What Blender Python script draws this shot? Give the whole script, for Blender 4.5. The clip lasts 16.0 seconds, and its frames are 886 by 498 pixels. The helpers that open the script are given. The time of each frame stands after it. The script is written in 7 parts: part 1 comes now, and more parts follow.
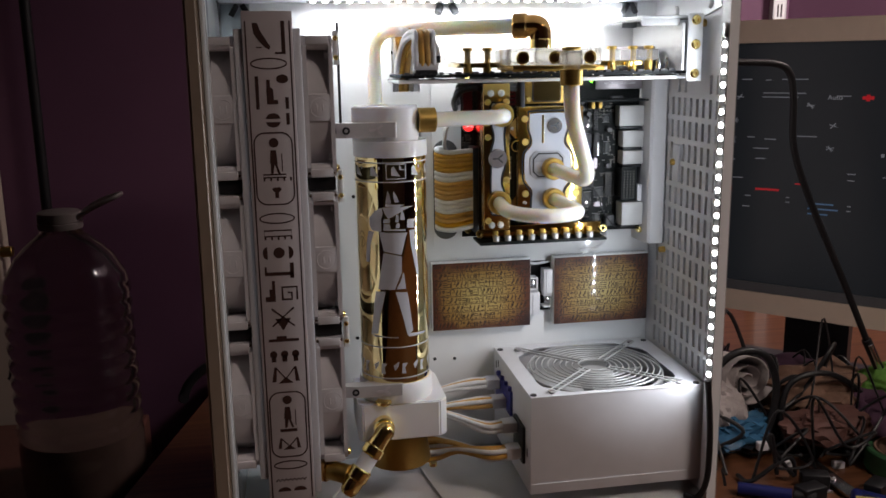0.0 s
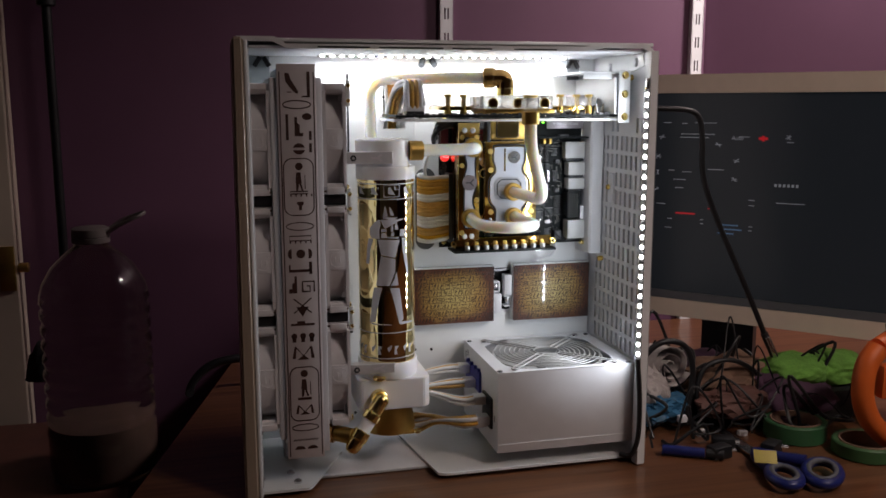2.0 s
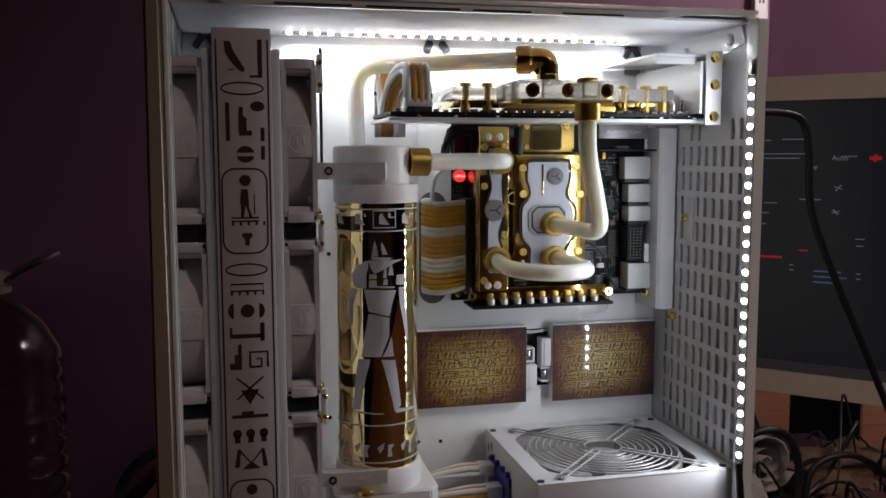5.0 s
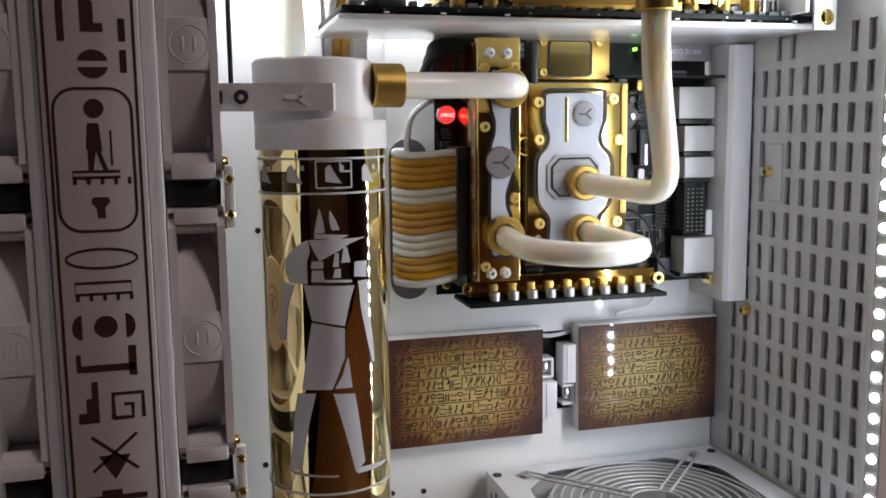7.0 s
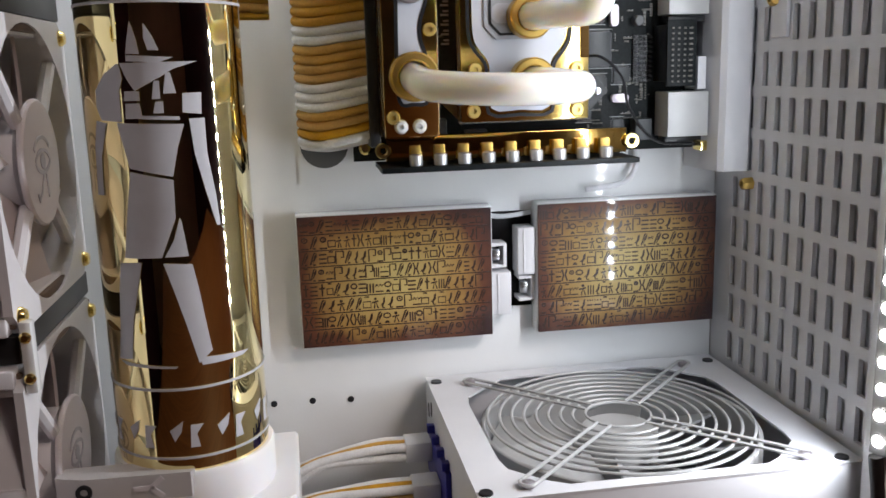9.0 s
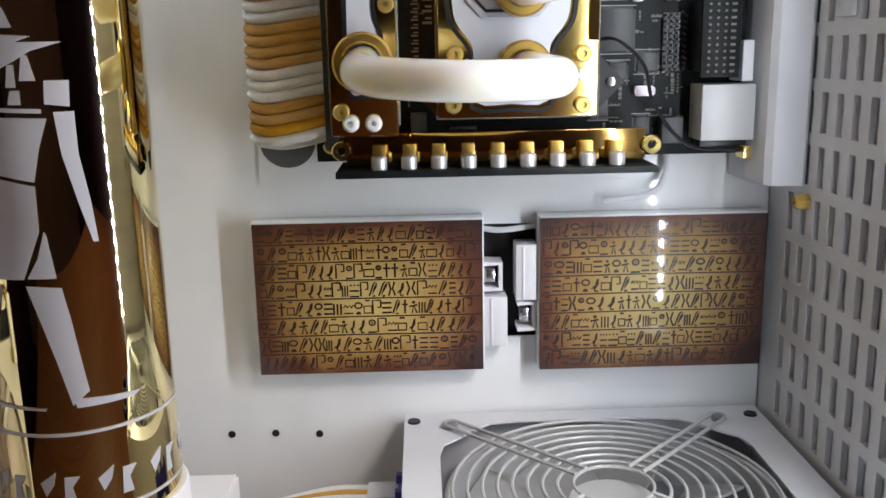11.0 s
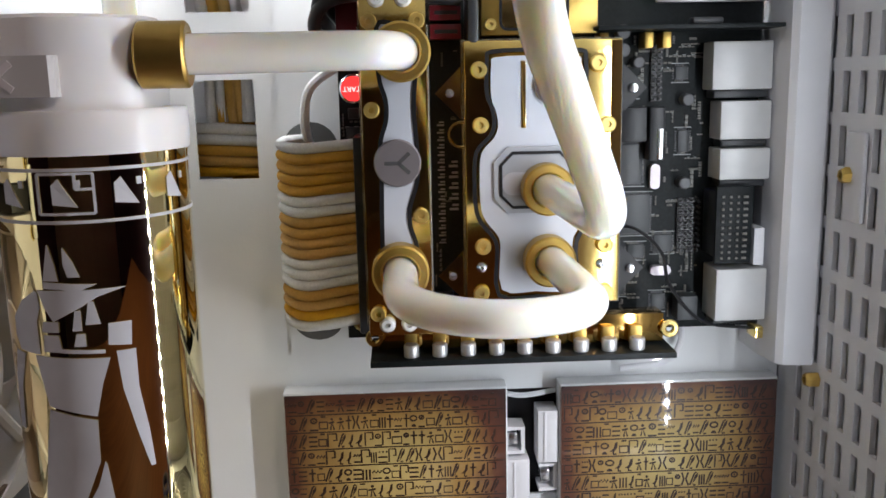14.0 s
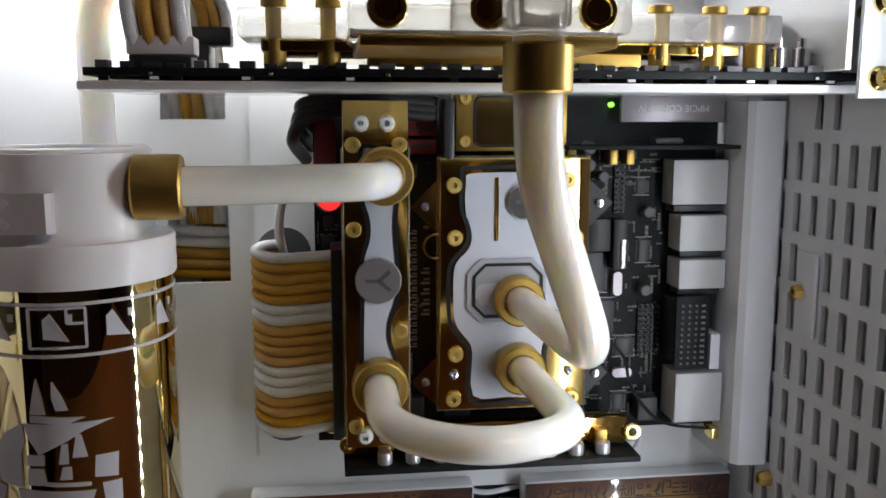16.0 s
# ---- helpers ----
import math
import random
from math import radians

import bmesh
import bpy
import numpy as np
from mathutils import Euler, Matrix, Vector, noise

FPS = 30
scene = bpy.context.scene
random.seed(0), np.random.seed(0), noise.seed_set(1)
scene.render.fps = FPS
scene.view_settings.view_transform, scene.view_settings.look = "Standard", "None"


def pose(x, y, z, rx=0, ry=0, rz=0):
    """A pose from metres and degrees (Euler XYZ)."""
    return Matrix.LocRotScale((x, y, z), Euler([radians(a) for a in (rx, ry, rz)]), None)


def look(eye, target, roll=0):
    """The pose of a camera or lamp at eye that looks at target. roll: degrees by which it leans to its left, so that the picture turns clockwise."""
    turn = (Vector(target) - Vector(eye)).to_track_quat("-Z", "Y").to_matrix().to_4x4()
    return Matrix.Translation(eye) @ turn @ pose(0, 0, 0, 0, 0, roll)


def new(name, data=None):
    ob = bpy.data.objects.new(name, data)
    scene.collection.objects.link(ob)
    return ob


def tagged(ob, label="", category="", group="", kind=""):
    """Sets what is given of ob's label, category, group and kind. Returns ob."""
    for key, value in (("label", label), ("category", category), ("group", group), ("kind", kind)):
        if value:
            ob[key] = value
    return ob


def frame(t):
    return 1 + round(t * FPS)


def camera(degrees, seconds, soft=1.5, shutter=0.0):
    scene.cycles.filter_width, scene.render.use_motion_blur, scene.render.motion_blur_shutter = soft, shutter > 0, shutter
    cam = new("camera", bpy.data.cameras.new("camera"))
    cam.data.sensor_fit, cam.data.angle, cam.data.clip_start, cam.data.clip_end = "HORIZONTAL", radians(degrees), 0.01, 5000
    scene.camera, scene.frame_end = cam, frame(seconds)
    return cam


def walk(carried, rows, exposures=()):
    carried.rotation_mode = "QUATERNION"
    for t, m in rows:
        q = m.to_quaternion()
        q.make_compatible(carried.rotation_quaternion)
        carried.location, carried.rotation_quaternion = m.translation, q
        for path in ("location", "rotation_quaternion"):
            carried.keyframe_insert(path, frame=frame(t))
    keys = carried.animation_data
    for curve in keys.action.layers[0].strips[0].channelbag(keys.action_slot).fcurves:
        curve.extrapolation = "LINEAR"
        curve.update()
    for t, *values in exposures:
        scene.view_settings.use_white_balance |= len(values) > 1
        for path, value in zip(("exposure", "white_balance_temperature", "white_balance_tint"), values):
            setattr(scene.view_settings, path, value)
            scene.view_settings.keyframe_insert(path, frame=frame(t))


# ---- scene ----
cam = camera(53.2, 16.0, soft=1.6)
PATH = [
    (0, (0.012, 0.035, 0.421), (0.338, 1.964, 0.005), -0.9),
    (0.5, (-0.004, -0.005, 0.428), (0.348, 1.917, -0.002), -1.2),
    (1, (-0.03, -0.068, 0.424), (0.364, 1.85, 0.016), -0.5),
    (1.5, (-0.064, -0.135, 0.42), (0.374, 1.781, 0.049), 0.1),
    (2, (-0.077, -0.16, 0.422), (0.391, 1.758, 0.097), -0.1),
    (2.5, (-0.087, -0.167, 0.433), (0.355, 1.758, 0.12), -0.4),
    (3, (-0.084, -0.142, 0.426), (0.338, 1.79, 0.128), -0.4),
    (3.5, (-0.078, -0.113, 0.411), (0.342, 1.829, 0.173), 0.0),
    (4, (-0.06, -0.052, 0.394), (0.356, 1.895, 0.206), -0.0),
    (6.5, (0.036, 0.373, 0.357), (0.573, 2.283, 0.103), -0.3),
    (7, (0.04, 0.386, 0.345), (0.56, 2.299, 0.08), -0.7),
    (7.5, (0.075, 0.414, 0.319), (0.536, 2.331, -0.015), -0.8),
    (8, (0.125, 0.447, 0.296), (0.519, 2.371, -0.084), -1.4),
    (8.5, (0.14, 0.451, 0.287), (0.504, 2.377, -0.108), -1.7),
    (11, (0.233, 0.534, 0.287), (0.276, 2.485, -0.151), -1.1),
    (11.5, (0.228, 0.536, 0.3), (0.274, 2.484, -0.15), -1.5),
    (12, (0.225, 0.539, 0.309), (0.274, 2.49, -0.132), -1.6),
    (12.5, (0.22, 0.538, 0.322), (0.281, 2.485, -0.131), -1.8),
    (13, (0.22, 0.535, 0.332), (0.282, 2.483, -0.118), -2.1),
    (13.5, (0.215, 0.533, 0.346), (0.288, 2.487, -0.072), -1.8),
    (14, (0.214, 0.531, 0.359), (0.297, 2.493, -0.021), -1.2),
    (14.5, (0.217, 0.526, 0.366), (0.301, 2.499, 0.047), -0.9),
    (15, (0.217, 0.523, 0.38), (0.296, 2.5, 0.087), -0.5),
    (15.5, (0.213, 0.521, 0.386), (0.342, 2.498, 0.112), -0.5),
    (16, (0.191, 0.529, 0.394), (0.451, 2.488, 0.088), 0.1),
]
EXPOSURES = [(0, -0.15), (1, 0.15), (1.5, 0.15), (2, -0.15), (2.5, -0.63), (2.8, -0.75), (3.5, -0.8), (4.2, -1.0), (6.3, 0.2), (7, 0.12), (8.5, 0.3), (13, 0.32), (14.5, 0.02), (16, -0.43)]
walk(cam, [(t, look(eye, target, roll)) for t, eye, target, roll in PATH], EXPOSURES)

# ---- world and lights ----
world = bpy.data.worlds.new("room_dark")
world.use_nodes = True
world.node_tree.nodes["Background"].inputs[0].default_value = (0.5, 0.42, 0.5, 1)
world.node_tree.nodes["Background"].inputs[1].default_value = 0.02
scene.world = world


def area_lamp(name, eye, target, sx, sy, watts, color):
    data = bpy.data.lights.new(name, "AREA")
    data.shape, data.size, data.size_y, data.energy, data.color = "RECTANGLE", sx, sy, watts, color
    ob = new(name, data)
    ob.matrix_world = look(eye, target)
    return ob


TOP_LED, SIDE_LED, ROOM_LAMP, WALL_FILL = 0.66, 0.70, 7.5, 6.6
lamp = area_lamp("top_strip_light", (0.195, 0.932, 0.4735), (0.195, 0.925, 0.2), 0.31, 0.008, TOP_LED, (0.93, 0.965, 1.0))
for k in range(27):
    z = 0.126 + 0.01175 * k
    lamp = area_lamp("diode_light", (0.3885, 0.7825, z), (0.2, 0.812, z), 0.0045, 0.0045, SIDE_LED / 27, (0.86, 0.92, 1.0))
lamp = area_lamp("ceiling_lamp_light", (0.95, -0.20, 1.30), (0.88, 0.50, 0.0), 0.35, 0.35, ROOM_LAMP, (1.0, 0.84, 0.76))
lamp.data.spread = radians(104)
# Unseen light added to brighten the right-hand purple wall.
lamp = area_lamp("wall_fill_light", (1.28, 0.93, 1.20), (1.00, 1.36, 0.60), 0.18, 0.18, WALL_FILL, (1.0, 0.86, 0.82))
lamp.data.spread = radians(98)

# ---- materials ----
def mat(name, base, rough=0.5, metal=0.0, vary=0.08, scale=60.0, bump=0.0, bump_scale=400.0, coat=0.0, trans=0.0, ior=1.45, sss=0.0, random_tint=0.0):
    m = bpy.data.materials.new(name)
    m.use_nodes = True
    nt = m.node_tree
    n, l = nt.nodes, nt.links
    b = n["Principled BSDF"]
    b.inputs["Metallic"].default_value = metal
    b.inputs["Coat Weight"].default_value = coat
    b.inputs["Coat Roughness"].default_value = 0.08
    b.inputs["Transmission Weight"].default_value = trans
    b.inputs["IOR"].default_value = ior
    if sss:
        b.inputs["Subsurface Weight"].default_value = sss
        b.inputs["Subsurface Radius"].default_value = (0.012, 0.010, 0.007)
    tc = n.new("ShaderNodeTexCoord")
    n1 = n.new("ShaderNodeTexNoise")
    n1.inputs["Scale"].default_value, n1.inputs["Detail"].default_value = scale, 4
    n2 = n.new("ShaderNodeTexNoise")
    n2.inputs["Scale"].default_value, n2.inputs["Detail"].default_value = scale * 0.12, 2
    l.new(tc.outputs["Object"], n1.inputs["Vector"])
    l.new(tc.outputs["Object"], n2.inputs["Vector"])
    add = n.new("ShaderNodeMath")
    add.operation = "ADD"
    l.new(n1.outputs["Fac"], add.inputs[0])
    l.new(n2.outputs["Fac"], add.inputs[1])
    ramp = n.new("ShaderNodeMapRange")
    ramp.inputs["From Min"].default_value, ramp.inputs["From Max"].default_value = 0.7, 1.3
    ramp.inputs["To Min"].default_value, ramp.inputs["To Max"].default_value = 1 - vary, 1 + vary
    l.new(add.outputs[0], ramp.inputs["Value"])
    hue = n.new("ShaderNodeHueSaturation")
    hue.inputs["Color"].default_value = (*base, 1)
    l.new(ramp.outputs[0], hue.inputs["Value"])
    if random_tint:
        info = n.new("ShaderNodeObjectInfo")
        r2 = n.new("ShaderNodeMapRange")
        r2.inputs["To Min"].default_value, r2.inputs["To Max"].default_value = 1 - random_tint, 1 + random_tint
        l.new(info.outputs["Random"], r2.inputs["Value"])
        l.new(r2.outputs[0], hue.inputs["Saturation"])
    l.new(hue.outputs[0], b.inputs["Base Color"])
    rr = n.new("ShaderNodeMapRange")
    rr.inputs["To Min"].default_value, rr.inputs["To Max"].default_value = rough * 0.8, min(1.0, rough * 1.2)
    l.new(n2.outputs["Fac"], rr.inputs["Value"])
    l.new(rr.outputs[0], b.inputs["Roughness"])
    if bump:
        n3 = n.new("ShaderNodeTexNoise")
        n3.inputs["Scale"].default_value, n3.inputs["Detail"].default_value = bump_scale, 3
        l.new(tc.outputs["Object"], n3.inputs["Vector"])
        bp = n.new("ShaderNodeBump")
        bp.inputs["Strength"].default_value, bp.inputs["Distance"].default_value = bump, 0.001
        l.new(n3.outputs["Fac"], bp.inputs["Height"])
        l.new(bp.outputs["Normal"], b.inputs["Normal"])
    return m


def glow(name, color, strength):
    m = bpy.data.materials.new(name)
    m.use_nodes = True
    b = m.node_tree.nodes["Principled BSDF"]
    b.inputs["Base Color"].default_value = (*color, 1)
    b.inputs["Emission Color"].default_value = (*color, 1)
    b.inputs["Emission Strength"].default_value = strength
    return m


def papyrus(name):
    """Golden printed papyrus that ages to dark brown at its rim."""
    m = mat(name, (0.5, 0.3, 0.09), 0.55, 0.0, 0.25, 180, 0.05, 600, 0.9)
    m.node_tree.nodes["Principled BSDF"].inputs["Coat Roughness"].default_value = 0.04
    n, l = m.node_tree.nodes, m.node_tree.links
    b = n["Principled BSDF"]
    tc = n.new("ShaderNodeTexCoord")
    mp = n.new("ShaderNodeMapping")
    mp.inputs["Location"].default_value = (-0.48, -0.5, -0.49)
    l.new(tc.outputs["Generated"], mp.inputs["Vector"])
    sq = n.new("ShaderNodeVectorMath")
    sq.operation = "MULTIPLY"
    l.new(mp.outputs[0], sq.inputs[0])
    l.new(mp.outputs[0], sq.inputs[1])
    sc = n.new("ShaderNodeVectorMath")
    sc.operation = "MULTIPLY"
    sc.inputs[1].default_value = (1.0, 0.0, 0.86)
    l.new(sq.outputs[0], sc.inputs[0])
    ln4 = n.new("ShaderNodeVectorMath")
    ln4.operation = "LENGTH"
    l.new(sc.outputs[0], ln4.inputs[0])
    ln = n.new("ShaderNodeMath")
    ln.operation = "SQRT"
    l.new(ln4.outputs["Value"], ln.inputs[0])
    no = n.new("ShaderNodeTexNoise")
    no.inputs["Scale"].default_value, no.inputs["Detail"].default_value = 60, 5
    l.new(tc.outputs["Object"], no.inputs["Vector"])
    mx = n.new("ShaderNodeMath")
    mx.operation = "MULTIPLY_ADD"
    mx.inputs[1].default_value = 0.22
    l.new(no.outputs["Fac"], mx.inputs[0])
    l.new(ln.outputs["Value"], mx.inputs[2])
    cr = n.new("ShaderNodeValToRGB")
    e = cr.color_ramp.elements
    e[0].position, e[0].color = 0.18, (0.52, 0.385, 0.14, 1)
    e[1].position, e[1].color = 0.67, (0.030, 0.009, 0.010, 1)
    rim = cr.color_ramp.elements.new(0.56)
    rim.color = (0.11, 0.034, 0.013, 1)
    mid = cr.color_ramp.elements.new(0.44)
    mid.color = (0.32, 0.185, 0.050, 1)
    l.new(mx.outputs[0], cr.inputs[0])
    l.new(cr.outputs[0], b.inputs["Base Color"])
    return m


def wood(name):
    m = mat(name, (0.2, 0.085, 0.04), 0.32, 0.0, 0.2, 40, 0.08, 200, 0.25)
    n, l = m.node_tree.nodes, m.node_tree.links
    tc = n.new("ShaderNodeTexCoord")
    mp = n.new("ShaderNodeMapping")
    mp.inputs["Scale"].default_value = (3, 110, 4)
    l.new(tc.outputs["Object"], mp.inputs["Vector"])
    no = n.new("ShaderNodeTexNoise")
    no.inputs["Scale"].default_value, no.inputs["Detail"].default_value, no.inputs["Distortion"].default_value = 1.0, 6, 0.6
    l.new(mp.outputs[0], no.inputs["Vector"])
    cr = n.new("ShaderNodeValToRGB")
    e = cr.color_ramp.elements
    e[0].position, e[0].color = 0.3, (0.075, 0.028, 0.013, 1)
    e[1].position, e[1].color = 0.75, (0.17, 0.075, 0.035, 1)
    l.new(no.outputs["Fac"], cr.inputs[0])
    l.new(cr.outputs[0], n["Principled BSDF"].inputs["Base Color"])
    return m


CASE = mat("white_powder_coat", (0.78, 0.79, 0.80), 0.38, 0, 0.03, 40, 0.06, 700, 0.9)
CASE.node_tree.nodes["Principled BSDF"].inputs["Coat Roughness"].default_value = 0.05
CASE_MATT = mat("white_satin_steel", (0.68, 0.68, 0.71), 0.45, 0, 0.04, 50, 0.05, 900)
PLATE_GREY = mat("pale_warm_plate", (0.58, 0.53, 0.54), 0.5, 0, 0.05, 60, 0.03, 800)
GLYPH = mat("brown_engraving", (0.055, 0.022, 0.016), 0.6, 0, 0.15, 120)
FAN_WHITE = mat("white_fan_plastic", (0.68, 0.66, 0.68), 0.4, 0, 0.06, 50, 0.03, 500)
BLADE = mat("frosted_fan_blade", (0.64, 0.56, 0.55), 0.35, 0, 0.08, 40, trans=0.25)
GAP_EDGE = mat("brown_gap_edge", (0.13, 0.085, 0.06), 0.7, 0, 0.2, 200, 0.2, 600)
CORE = mat("dark_radiator_fins", (0.05, 0.04, 0.04), 0.5, 0.4, 0.3, 200)
GOLD = mat("polished_brass", (0.95, 0.74, 0.28), 0.14, 1.0, 0.08, 80, 0.02, 300)
GOLD_DEEP = mat("deep_polished_brass", (0.70, 0.44, 0.13), 0.07, 1.0, 0.08, 80)
GOLD_SATIN = mat("satin_gold_fitting", (0.52, 0.35, 0.10), 0.42, 1.0, 0.1, 100, 0.05, 500)
GOLD_PLATE = mat("satin_gold_plate", (0.72, 0.52, 0.17), 0.13, 1.0, 0.1, 120, 0.03, 400)
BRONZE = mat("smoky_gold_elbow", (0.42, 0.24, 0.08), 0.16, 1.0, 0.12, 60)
MIRROR = mat("gold_mirror_film", (0.95, 0.79, 0.38), 0.022, 1.0, 0.04, 30, 0.015, 60, 0.8)
FROST = mat("frosted_etching", (0.50, 0.50, 0.53), 0.5, 0, 0.05, 120)
TUBE = mat("cream_petg_tube", (0.90, 0.88, 0.83), 0.14, 0, 0.04, 40, 0.01, 200, 0.4, sss=1.0)
TUBE.node_tree.nodes["Principled BSDF"].inputs["Subsurface Scale"].default_value = 0.8
ACETAL = mat("white_acetal", (0.82, 0.81, 0.82), 0.35, 0, 0.03, 40, 0.02, 500, 0.1, sss=0.4)
CLAMP = mat("brushed_white_clamp", (0.52, 0.50, 0.50), 0.4, 0.1, 0.05, 60)
ACRYL = mat("clear_acrylic", (0.97, 0.96, 0.93), 0.06, 0, 0.01, 30, trans=0.85, ior=1.3)
FLOW = mat("white_coolant_channel", (0.53, 0.56, 0.63), 0.25, 0, 0.03, 60, coat=0.3, sss=0.1)
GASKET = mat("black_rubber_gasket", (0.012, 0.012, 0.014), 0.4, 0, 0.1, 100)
PCB = mat("black_circuit_board", (0.0085, 0.0105, 0.0115), 0.5, 0, 0.5, 500, 0.1, 900)
for flat in (PCB,):
    flat.node_tree.nodes["Principled BSDF"].inputs["Specular IOR Level"].default_value = 0.22
CHIP = mat("dark_chip", (0.03, 0.032, 0.036), 0.35, 0, 0.2, 200)
CHIP_GREY = mat("grey_chip_package", (0.036, 0.039, 0.042), 0.4, 0, 0.15, 200)
SILVER = mat("bright_steel", (0.72, 0.72, 0.74), 0.22, 1.0, 0.06, 100)
IOWHITE = mat("satin_metal_shield", (0.46, 0.46, 0.46), 0.4, 0.15, 0.05, 120, 0.04, 700)
BADGE = mat("smoked_steel_badge", (0.34, 0.31, 0.33), 0.35, 0.6, 0.08, 120)
CAP_SILVER = mat("satin_silver_can", (0.66, 0.66, 0.67), 0.42, 0.7, 0.06, 100)
SMD = mat("grey_surface_part", (0.15, 0.145, 0.13), 0.5, 0.0, 0.3, 300)
CAN = mat("dull_capacitor_can", (0.10, 0.10, 0.105), 0.5, 0.4, 0.1, 200)
PRINT = mat("pale_board_print", (0.34, 0.36, 0.36), 0.6, 0, 0.1, 200)
RED = mat("dark_red_slot", (0.12, 0.006, 0.014), 0.35, 0, 0.1, 120)
SLEEVE_W = mat("white_braided_sleeve", (0.72, 0.72, 0.72), 0.7, 0, 0.1, 900, 0.4, 1600, random_tint=0.3)
SLEEVE_G = mat("gold_braided_sleeve", (0.52, 0.28, 0.045), 0.65, 0, 0.14, 900, 0.4, 1600, random_tint=0.1)
BLACK = mat("black_cable_rubber", (0.012, 0.012, 0.014), 0.4, 0, 0.2, 100)
BLUE = mat("blue_plastic_socket", (0.03, 0.03, 0.25), 0.4, 0, 0.1, 100)
PAPY = papyrus("gold_papyrus_print")
INK = mat("brown_ink", (0.028, 0.011, 0.006), 0.4, 0, 0.2, 200, coat=0.3)
LED = glow("white_led", (1.0, 0.99, 0.97), 38.0)
LED_STRIP = mat("grey_led_tape", (0.16, 0.16, 0.16), 0.6, 0, 0.1, 100)
RED_GLOW = glow("red_button_glow", (1.0, 0.03, 0.03), 1.6)
GREEN_GLOW = glow("green_led", (0.2, 1.0, 0.05), 4.0)
PURPLE = mat("purple_wall_paint", (0.122, 0.052, 0.098), 0.6, 0, 0.06, 12, 0.06, 250)
CASE_EDGE = mat("champagne_panel_edge", (0.40, 0.32, 0.25), 0.38, 0.2, 0.05, 40, 0.03, 300)
DESK = wood("reddish_brown_wood")
DOORW = mat("cream_door_paint", (0.55, 0.46, 0.38), 0.45, 0, 0.06, 20, 0.03, 120)
BEZEL = mat("cream_white_bezel", (0.70, 0.58, 0.48), 0.4, 0, 0.04, 60)
SCREEN = mat("black_screen_glass", (0.020, 0.022, 0.028), 0.25, 0, 0.05, 20)
SCREEN.node_tree.nodes["Principled BSDF"].inputs["Emission Color"].default_value = (0.62, 0.82, 1.0, 1)
SCREEN.node_tree.nodes["Principled BSDF"].inputs["Emission Strength"].default_value = 0.0070

# ---- mesh helpers ----
ORIGIN = {}


def thing(name, label, category, at=(0, 0, 0), group="", kind=""):
    ob = new(name)
    ob.empty_display_size = 0.02
    ob.location = at
    ORIGIN[ob.name] = Vector(at)
    return tagged(ob, label, category, group, kind)


def mesh_from(name, bm, material, offset, smooth):
    me = bpy.data.meshes.new(name)
    bmesh.ops.recalc_face_normals(bm, faces=bm.faces)
    bmesh.ops.translate(bm, verts=bm.verts, vec=-offset)
    bm.to_mesh(me)
    bm.free()
    me.materials.append(material)
    if smooth:
        me.polygons.foreach_set("use_smooth", [True] * len(me.polygons))
        me.set_sharp_from_angle(angle=radians(38))
    return me


def part(name, bm, material, parent, label="", smooth=True):
    """One mesh under a thing or a part; the mesh is given in world places."""
    off = ORIGIN[parent.name]
    ob = new(name, mesh_from(name, bm, material, off, smooth))
    ob.parent = parent
    ORIGIN[ob.name] = off
    return tagged(ob, label)


def solid(name, bm, material, label, category, kind="", group="", smooth=True, at=(0, 0, 0)):
    """A thing of one mesh."""
    ob = new(name, mesh_from(name, bm, material, Vector(at), smooth))
    ob.location = at
    ORIGIN[ob.name] = Vector(at)
    return tagged(ob, label, category, group, kind)


def BM():
    return bmesh.new()


def box(bm, x0, x1, y0, y1, z0, z1, bevel=0.0006, seg=2, turn=None):
    t = bmesh.new()
    bmesh.ops.create_cube(t, size=1)
    bmesh.ops.scale(t, vec=(x1 - x0, y1 - y0, z1 - z0), verts=t.verts)
    if bevel:
        bevel = min(bevel, 0.45 * min(x1 - x0, y1 - y0, z1 - z0))
        bmesh.ops.bevel(t, geom=t.edges[:], offset=bevel, segments=seg, affect="EDGES", profile=0.5)
    if turn is not None:
        bmesh.ops.transform(t, matrix=turn, verts=t.verts)
    bmesh.ops.translate(t, vec=((x0 + x1) / 2, (y0 + y1) / 2, (z0 + z1) / 2), verts=t.verts)
    return merge(bm, t)


def merge(bm, t):
    t.verts.index_update()
    vs = [bm.verts.new(v.co) for v in t.verts]
    for f in t.faces:
        bm.faces.new([vs[v.index] for v in f.verts])
    t.free()
    return bm


def frames(pts):
    out, up = [], None
    for i, p in enumerate(pts):
        d = (pts[min(i + 1, len(pts) - 1)] - pts[max(i - 1, 0)]).normalized()
        if up is None:
            up = d.orthogonal().normalized()
        up = (up - d * up.dot(d)).normalized()
        out.append((p, up, d.cross(up)))
    return out


def smooth_path(points, steps=8):
    p = [Vector(q) for q in points]
    p = [2 * p[0] - p[1]] + p + [2 * p[-1] - p[-2]]
    out = []
    for i in range(1, len(p) - 2):
        a, b, c, d = p[i - 1:i + 3]
        for s in range(steps):
            t = s / steps
            out.append(0.5 * (2 * b + (c - a) * t + (2 * a - 5 * b + 4 * c - d) * t * t + (3 * b - a - 3 * c + d) * t ** 3))
    return out + [p[-2]]


